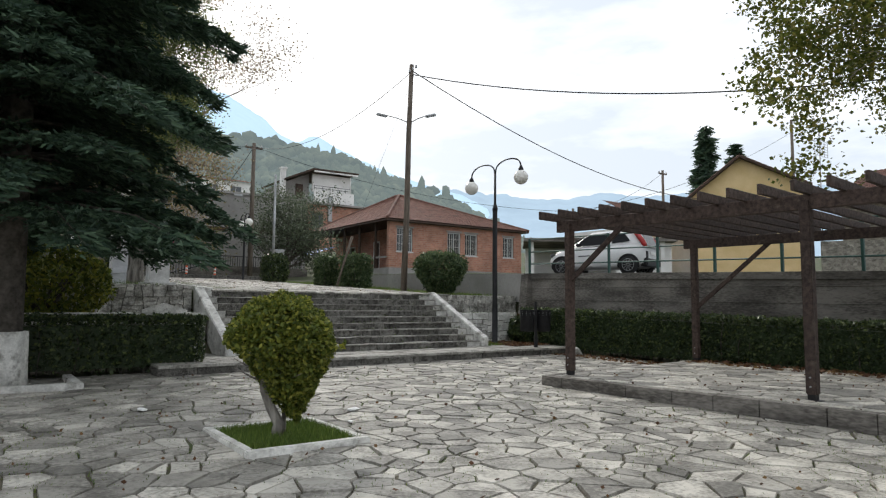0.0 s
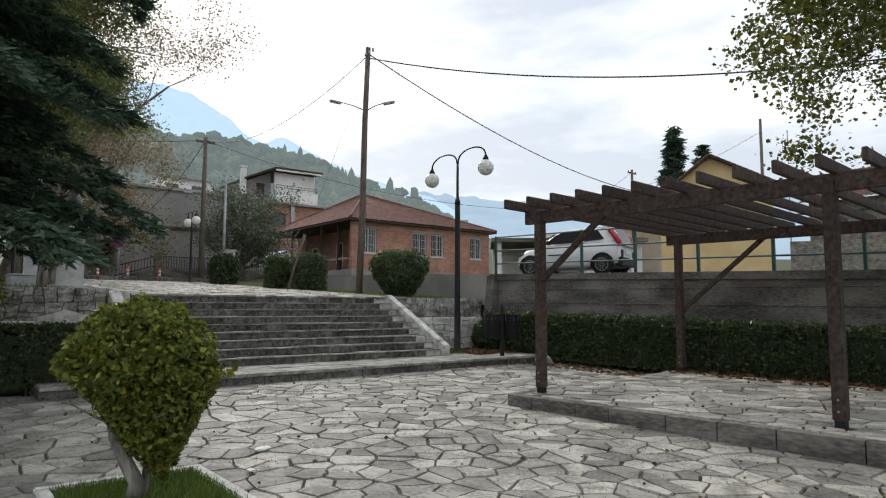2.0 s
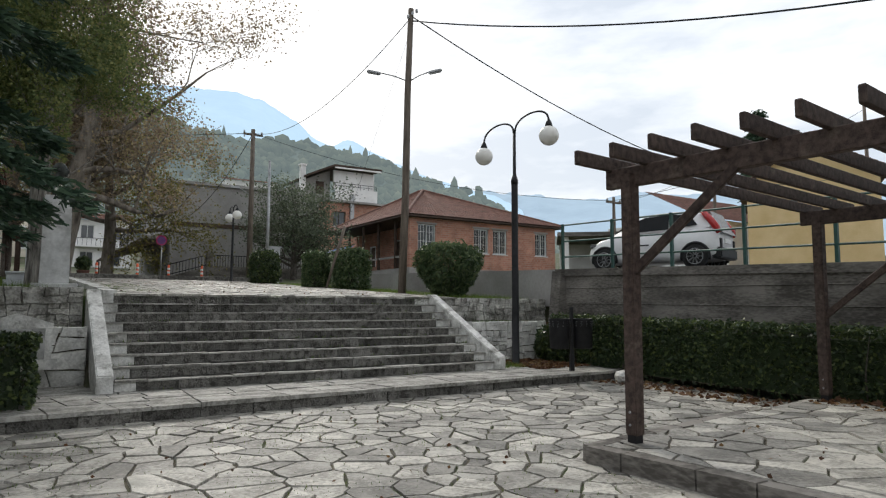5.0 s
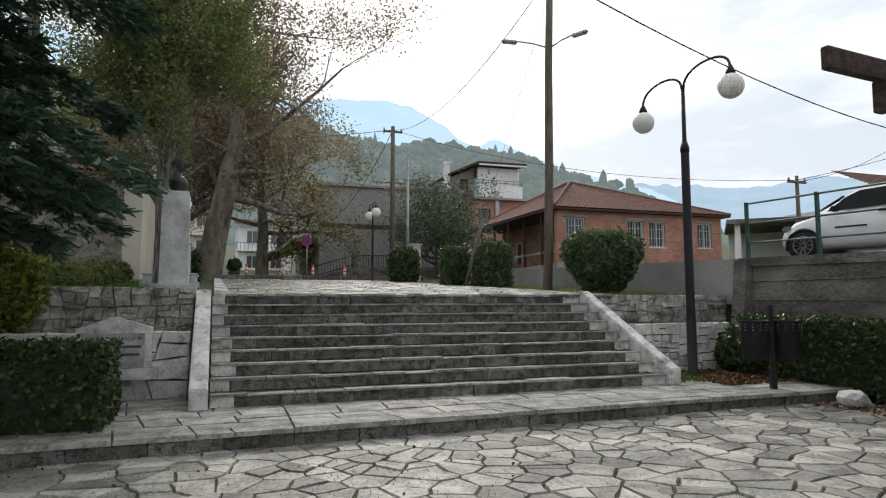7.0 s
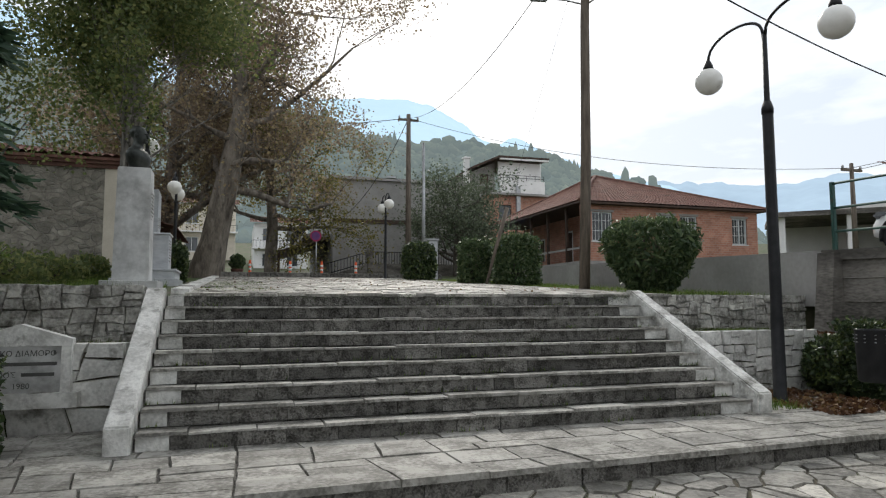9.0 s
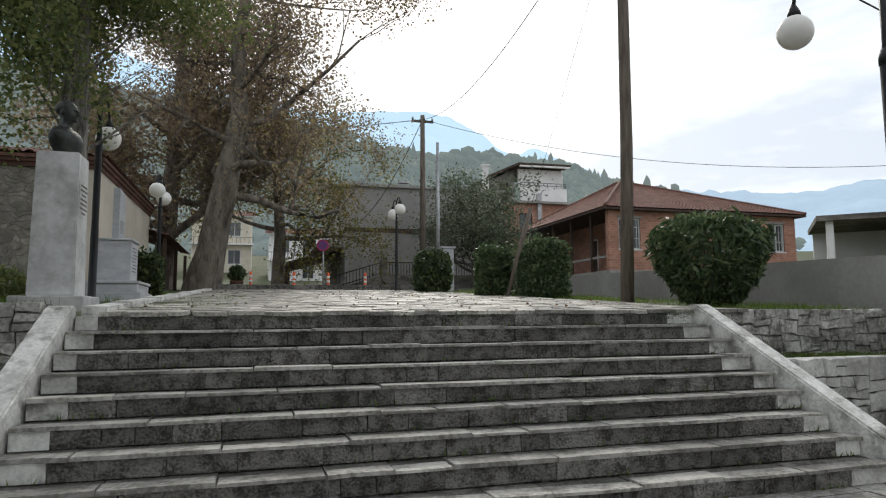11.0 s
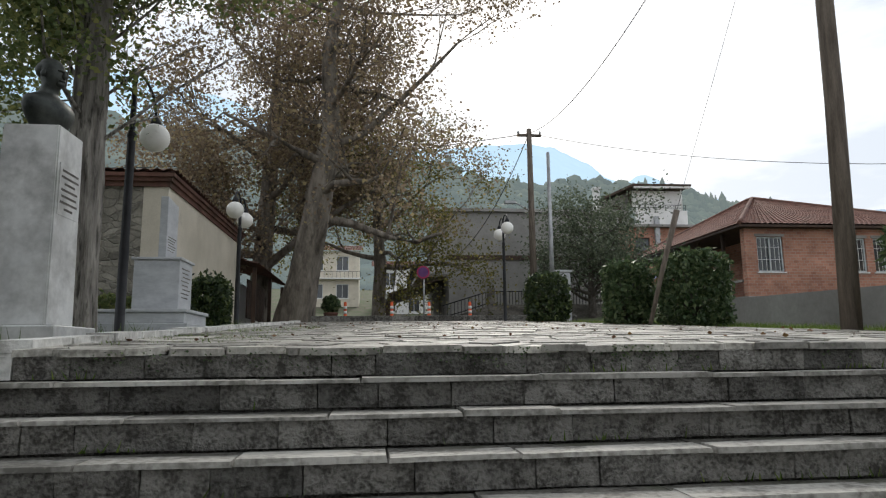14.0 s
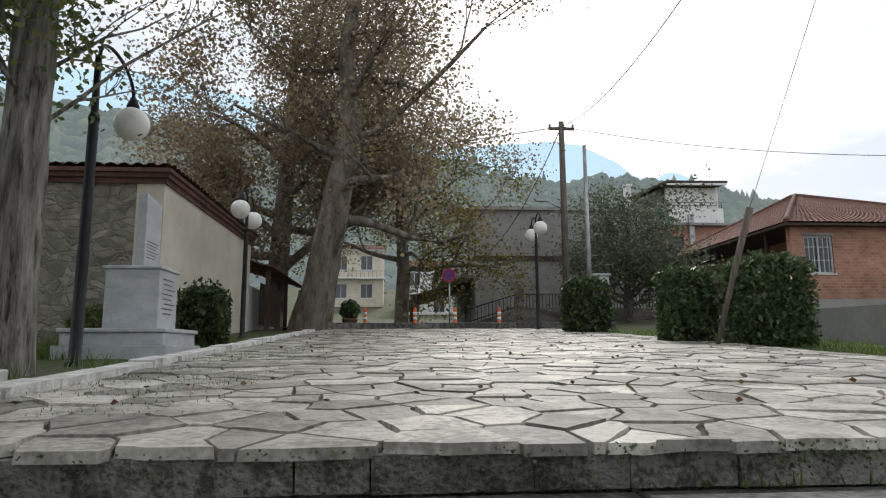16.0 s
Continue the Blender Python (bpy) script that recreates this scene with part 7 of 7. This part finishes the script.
def street_house(label, x0, x1, y0, y1, z0, z1, material, floors, face="s"):
    """A plain house up the street, with its storeys, balconies and windows."""
    t = thing("house", label, "house", group="houses up the street")
    b = bmesh.new()
    fh = (z1 - z0) / floors
    holes = []
    for f in range(floors):
        for k in range(2):
            w = (x1 - x0)
            holes.append((w * (0.15 + 0.45 * k), w * (0.15 + 0.45 * k) + w * 0.22, z0 + f * fh + fh * 0.3, z0 + f * fh + fh * 0.82))
    for f in range(floors):
        bb = bmesh.new()
        hh = [h for h in holes if z0 + f * fh <= h[2] < z0 + (f + 1) * fh]
        m = wall_openings(bb, (x0, y0), (x1, y0), z0 + f * fh, z0 + (f + 1) * fh - 0.002, 0.3, hh)
        part("wall", bb, material, t)
        for a, c, s, h in hh:
            window(t, m, a, c, s, h, 0.1, False)
        if f:
            bb = bmesh.new()
            box(bb, x0 - 0.3, x1 + 0.3, y0 - 1.0, y0 - 0.003, z0 + f * fh - 0.1, z0 + f * fh + 0.08)
            bal = part("balcony", bb, M_WHITEWALL, t)
            bb = bmesh.new()
            for k in range(16):
                xx = x0 - 0.25 + (x1 - x0 + 0.5) * k / 15
                box(bb, xx - 0.02, xx + 0.02, y0 - 0.98, y0 - 0.94, z0 + f * fh + 0.08, z0 + f * fh + 0.95)
            box(bb, x0 - 0.3, x1 + 0.3, y0 - 0.99, y0 - 0.93, z0 + f * fh + 0.95, z0 + f * fh + 1.0)
            part("balustrade", bb, M_BLACK, bal)
    wall_openings(b, (x0, y1), (x0, y0 + 0.3), z0, z1, 0.3, [])
    part("side_wall", b, material, t)
    b = bmesh.new()
    wall_openings(b, (x1, y0 + 0.3), (x1, y1), z0, z1, 0.3, [])
    part("side_wall", b, material, t)
    b = bmesh.new()
    tiled(b, (x0 - 0.5, y0 - 0.6, z1), (x1 + 0.5, y0 - 0.6, z1), (x1 + 0.5, (y0 + y1) / 2, z1 + 1.6), (x0 - 0.5, (y0 + y1) / 2, z1 + 1.6))
    part("roof", b, M_TILE, t)


street_house("cream house with balconies up the street", 7.8, 14.5, 92, 104, 5.5, 12.0, M_WHITEWALL, 2)
street_house("pale house on the hillside up the street", -2.5, 5.5, 105, 115, 8, 16, M_PLASTER, 2)
street_house("white house on the wooded hillside", 40, 52, 150, 162, 24.5, 30, M_WHITEWALL, 1)


# ---- parked car ----
def car():
    """A small white hatchback; x runs from tail to nose."""
    t = thing("car", "small white hatchback parked on the road behind the railing", "car")
    PAINT = mat("white car paint", (0.70, 0.70, 0.70), (0.78, 0.78, 0.78), 2, 0.25, 0.0, 10, spec=0.6)
    RUBBER = mat("tyre rubber", (0.014, 0.014, 0.014), (0.03, 0.03, 0.03), 8, 0.85, 0.2, 60)
    RED = mat("red lamp plastic", (0.35, 0.012, 0.012), (0.45, 0.02, 0.02), 5, 0.25, 0, 30, spec=0.6)
    TINTED = mat("tinted car glass", (0.012, 0.013, 0.014), (0.02, 0.021, 0.022), 2, 0.2, 0.0, 10, spec=0.12)
    PLASTIC = mat("black trim plastic", (0.012, 0.012, 0.013), (0.022, 0.022, 0.023), 8, 0.5, 0.1, 60)
    # half width and height of the body's shoulder line along its length
    secs = [(-1.70, 0.60, 0.34, 0.86), (-1.62, 0.74, 0.28, 0.98), (-1.30, 0.79, 0.22, 0.98), (-0.6, 0.805, 0.20, 0.95), (0.3, 0.805, 0.20, 0.92), (0.9, 0.795, 0.20, 0.90), (1.35, 0.76, 0.22, 0.80), (1.62, 0.66, 0.28, 0.66), (1.74, 0.48, 0.32, 0.56)]
    b = bmesh.new()
    rings = []
    for x, w, z0, z1 in secs:
        prof = [(-w * 0.9, z0), (-w, z0 + 0.12), (-w, (z0 + z1) / 2), (-w * 0.96, z1 - 0.05), (-w * 0.86, z1), (0, z1 + 0.035), (w * 0.86, z1), (w * 0.96, z1 - 0.05), (w, (z0 + z1) / 2), (w, z0 + 0.12), (w * 0.9, z0)]
        rings.append([b.verts.new((x, y, z)) for y, z in prof])
    for a, c in zip(rings, rings[1:]):
        for k in range(len(a)):
            f = b.faces.new((a[k], a[(k + 1) % len(a)], c[(k + 1) % len(a)], c[k]))
            f.smooth = True
    b.faces.new(rings[0])
    b.faces.new(rings[-1][::-1])
    body = part("body", b, PAINT, t)
    b = bmesh.new()
    cab = [(-1.60, 0.60, 0.98, 0.66, 1.02), (-1.36, 0.58, 1.36, 0.70, 0.97), (-0.6, 0.57, 1.455, 0.73, 0.95), (0.15, 0.56, 1.42, 0.73, 0.93), (0.45, 0.54, 1.28, 0.72, 0.92), (1.0, 0.5, 0.93, 0.70, 0.90)]
    rings = []
    for x, wt, zt, wb, zb in cab:
        rings.append([b.verts.new(p) for p in ((x, -wb, zb), (x, -wt, zt - 0.06), (x, -wt * 0.85, zt), (x, wt * 0.85, zt), (x, wt, zt - 0.06), (x, wb, zb))])
    for a, c in zip(rings, rings[1:]):
        for k in range(5):
            f = b.faces.new((a[k], a[k + 1], c[k + 1], c[k]))
            f.smooth = True
    b.faces.new(rings[0])
    part("roof", b, PAINT, t)
    for s in (-1, 1):
        for nm, pts in (("side_window", [(-0.52, 0.99), (0.18, 0.97), (0.72, 0.96), (0.36, 1.24), (0.12, 1.345), (-0.5, 1.375)]), ("side_window", [(-1.22, 1.06), (-0.6, 1.0), (-0.58, 1.375), (-1.0, 1.34)])):
            b = bmesh.new()
            q = [b.verts.new((x, s * (0.735 - (z - 0.95) * 0.33 + 0.012), z)) for x, z in pts]
            b.faces.new(q)
            part(nm, b, TINTED, t)
        b = bmesh.new()
        box(b, -0.03, 0.55, s * 0.8 - 0.008, s * 0.8 + 0.008, 0.60, 0.635)
        part("lettering_bar", b, PLASTIC, body)
        b = bmesh.new()
        box(b, 0.42, 0.58, s * 0.88 - 0.08, s * 0.88 + 0.08, 0.93, 1.05)
        bmesh.ops.bevel(b, geom=b.edges[:], offset=0.03, segments=2, affect="EDGES")
        part("mirror", b, PLASTIC, t)
        b = bmesh.new()
        tube(b, [(-1.69, s * 0.66, 0.84), (-1.66, s * 0.69, 0.96), (-1.52, s * 0.66, 1.16), (-1.36, s * 0.60, 1.34), (-1.28, s * 0.57, 1.40)], [0.05, 0.085, 0.085, 0.07, 0.03], 10)
        part("tail_light", b, RED, t)
        b = bmesh.new()
        box(b, 1.38, 1.66, s * 0.60 - 0.1, s * 0.60 + 0.1, 0.62, 0.74)
        bmesh.ops.bevel(b, geom=b.edges[:], offset=0.04, segments=2, affect="EDGES")
        part("headlight", b, M_GLASS, t)
        b = bmesh.new()
        box(b, -0.42, -0.24, s * 0.815 - 0.012, s * 0.815 + 0.012, 0.86, 0.89)
        part("door_handle", b, PLASTIC, t)
        for wx in (-1.17, 1.17):
            w = tagged(new("wheel"), "")
            w.parent = t
            w.matrix_basis = pose(wx, s * 0.755, 0.29, 90, 0, 0)
            b = bmesh.new()
            lathe(b, [(0.19, -0.085), (0.27, -0.085), (0.285, -0.05), (0.285, 0.05), (0.27, 0.085), (0.19, 0.085)], n=24)
            part("tyre", b, RUBBER, w)
            b = bmesh.new()
            lathe(b, [(0.19, -0.075), (0.2, -0.09), (0.185, -0.09), (0.17, -0.06), (0.17, 0.06), (0.185, 0.09), (0.2, 0.09), (0.19, 0.075)], n=24)
            for k in range(10):
                a = 2 * math.pi * k / 10
                for zz in (-0.085, 0.07):
                    box(b, 0.03, 0.18, -0.016, 0.016, zz, zz + 0.015, pose(0, 0, 0, 0, 0, math.degrees(a)))
            part("rim", b, M_STEEL, w)
            b = bmesh.new()
            lathe(b, [(0.165, -0.055), (0.165, 0.055)], n=20)
            part("brake_drum", b, PLASTIC, w)
            b = bmesh.new()
            pts = [(wx + 0.335 * math.cos(k * math.pi / 12), s * 0.80, 0.285 + 0.335 * math.sin(k * math.pi / 12)) for k in range(-1, 14)]
            tube(b, pts, 0.035, 6)
            part("wheel_arch", b, PLASTIC, t)
            b = bmesh.new()
            lathe(b, [(0.325, -0.012), (0.325, 0.012)], n=24)
            part("wheel_well", b, PLASTIC, t, m=pose(wx, s * 0.797, 0.29, 90, 0, 0))
    b = bmesh.new()
    v = [b.verts.new(p) for p in ((-1.72, -0.61, 0.84), (-1.72, 0.61, 0.84), (-1.42, 0.55, 1.40), (-1.42, -0.55, 1.40))]
    b.faces.new(v)
    part("rear_window", b, TINTED, t, m=pose(-0.05, 0, 0.005))
    b = bmesh.new()
    v = [b.verts.new(p) for p in ((0.99, -0.60, 0.955), (0.99, 0.60, 0.955), (0.47, 0.49, 1.285), (0.47, -0.49, 1.285))]
    b.faces.new(v)
    part("windscreen", b, M_GLASS, t, m=pose(0.012, 0, 0.012))
    b = bmesh.new()
    box(b, -1.76, -1.5, -0.70, 0.70, 0.24, 0.50)
    bmesh.ops.bevel(b, geom=b.edges[:], offset=0.03, segments=2, affect="EDGES")
    part("rear_bumper", b, PLASTIC, t)
    for s in (-1, 1):
        beamm = bmesh.new()
        box(beamm, -1.735, -1.66, s * 0.56 - 0.05, s * 0.56 + 0.05, 0.42, 0.72)
        part("bumper_strake", beamm, PLASTIC, t)
    b = bmesh.new()
    box(b, -1.735, -1.69, -0.26, 0.26, 0.62, 0.73)
    part("plate", b, WHITE, t)
    b = bmesh.new()
    tube(b, [(-0.9, 0, 1.44), (-1.1, 0, 1.62)], 0.006, 5)
    part("aerial", b, PLASTIC, t)
    t.matrix_basis = pose(17.75, 14.15, road_z(17, 14.15) + 0.02, 0, 0, 109)


car()


# ---- grass, fallen leaves, litter ----
r = np.random.default_rng(17)


def scatter(n, x0, x1, y0, y1, lift, clumpy=0.0, seed=0.0):
    """Points on the ground, thicker in patches where clumpy is above 0."""
    out = []
    while len(out) < n:
        x, y = r.uniform(x0, x1), r.uniform(y0, y1)
        if clumpy and noise.noise(Vector((x * 0.7, y * 0.7, seed))) < clumpy * r.uniform(-0.6, 1.0):
            continue
        out.append((x, y, lift(x, y)))
    return out


grass("grass", "rough green grass on the west terrace", scatter(26000, -8, 4.5, 15.95, 25.5, lambda x, y: up(x, y) - 0.06, 0.25, 1.0), 0.17, 71)
grass("grass", "thin grass along the east edge of the upper paving", scatter(9000, 12.3, 15.2, 15.9, 32, lambda x, y: up(x, y) - 0.06, 0.5, 2.0), 0.10, 72)
grass("grass", "grass and weeds on the narrow terraces", scatter(600, 11.9, 12.5, 13.2, 14.6, lambda x, y: LAND_Z) + scatter(4600, 11.95, 15.2, 14.95, 15.7, lambda x, y: 1.15, 0.3, 3.0) + scatter(2500, -4, 4.5, 14.7, 15.65, lambda x, y: 1.15, 0.6, 3.0), 0.10, 73)
ivy = [(x, TOP_Y + r.normal(-0.01, 0.012), TOP_Z - abs(r.normal(0, 0.06))) for x in r.uniform(STAIR_X0, STAIR_X1, 5200) if noise.noise(Vector((x * 1.1, 3, 0))) > r.uniform(-0.1, 0.6)]
V, F = leaves(ivy, 0.013, r, 0.8, 1.2)
tagged(raw("ivy", V, F, L_LAUREL), "small green creeper along the top step", "creeper", kind="stuff")
sprigs = []
for i in range(N_STEP):
    y, z = FOOT_Y + TREAD * i, LAND_Z + RISE * i
    sprigs += [(x, y + 0.005 - abs(r.normal(0, 0.012)), z + 0.002) for x in r.uniform(STAIR_X0, STAIR_X1, 260) if noise.noise(Vector((x * 1.7, i * 3.1, 9))) > r.uniform(0.05, 0.5)]
grass("grass", "small green weeds at the foot of the risers", sprigs, 0.05, 75)
grass("grass", "moss and grass tufts in the paving joints", scatter(24000, -3, 9, 0, 11.4, lambda x, y: low(x, y) - 0.012, 0.9, 4.0), 0.032, 74)
grass("grass", "short moss and grass in the joints of the upper paving", scatter(3500, 5.1, 12.5, 16.1, 30, lambda x, y: up(x, y) - 0.012, 1.3, 5.0), 0.019, 76)
grass("grass", "patch of grass inside the whitewashed kerb", scatter(3000, 5.15, 6.3, 16.4, 24, lambda x, y: up(x, y) - 0.01, 1.1, 6.0), 0.03, 77)


def fallen(name, label, pts, size, seed):
    rr = np.random.default_rng(seed)
    V, F = leaves(pts, size, rr, 0.15, 1.3)
    tagged(raw(name, V, F, L_DEAD), label, "leaves", kind="stuff")


fallen("fallen_leaves", "brown fallen leaves on the terraces and bed", scatter(1500, -3, 4.5, 14.75, 15.65, lambda x, y: 1.17) + scatter(900, 11.95, 15, 14.95, 15.65, lambda x, y: 1.17) + scatter(1300, 12.9, 13.8, 4, 14.6, lambda x, y: max(low(x, y), PLAT_Z if y < 7.9 else 0) + 0.015), 0.07, 81)
fallen("fallen_leaves", "drift of brown leaves in the bed beside the lamp", scatter(1100, 12.35, 13.75, 12.7, 14.65, lambda x, y: LAND_Z + 0.012 + r.uniform(0, 0.02)), 0.06, 83)
fallen("fallen_leaves", "scattered fallen leaves on the paving", scatter(300, 0, 8, 0, 11.4, lambda x, y: low(x, y) + 0.022) + scatter(260, 4.9, 12.3, 16.6, 30, lambda x, y: up(x, y) + 0.022) + scatter(160, 8.6, 13.2, 0, 7.2, lambda x, y: PLAT_Z + 0.022), 0.034, 82)
for x, y, s, turn in ((4.35, 6.85, 0.07, 20), (3.95, 6.15, 0.04, 70), (2.1, 8.1, 0.06, 110)):
    b = bmesh.new()
    bmesh.ops.create_icosphere(b, subdivisions=2, radius=s)
    for v in b.verts:
        v.co = Vector((v.co.x * 1.4, v.co.y * 0.8, v.co.z * 0.3)) * (1 + 0.5 * noise.noise(v.co * 30))
    tagged(part("litter", b, WHITE, m=pose(x, y, low(x, y) + 0.03, 0, 0, turn)), "crumpled pale paper lying on the paving", "litter", "litter on the square")


# ---- paving stones ----
cells = [c for c in voronoi(-6.5, 13.8, -5.5, 12.2, 0.285, 0.215, rng, gap=0.0088, lost=0.33) if not all(in_planter(p) for p in c) and not all(on_platform(p) for p in c)
         and not all(p[1] > kerb_y(p[0]) + 0.02 and p[0] > 3.0 for p in c)]
stones(cells, low, square, lambda x, y: 4.2 < x < 7.6 and 6.4 < y < 11.5, M_FLAG)
e1, e2 = platform_edge(0.0), -0.085
k1, k2 = math.hypot(1, e2), math.hypot(1, 0.14)
edge_cuts = [(-1 / k1, e2 / k1, -(e1 + 0.17) / k1), (-0.14 / k2, 1 / k2, (7.33 - 8.1 * 0.14) / k2)]
cells = voronoi(8.2, 13.4, -5, 8.0, 0.38, 0.27, rng, gap=0.008, lost=0.26, cuts=edge_cuts)
stones(cells, lambda x, y: PLAT_Z, plat, lambda x, y: y > 4.6, M_FLAG)
cells = voronoi(5.10, 12.4, TOP_Y - 0.015, 33.4, 0.35, 0.20, rng, gap=0.0048, lost=0.28)
stones(cells, up, upper, lambda x, y: y < 18.6, M_FLAG, z0=-0.035)
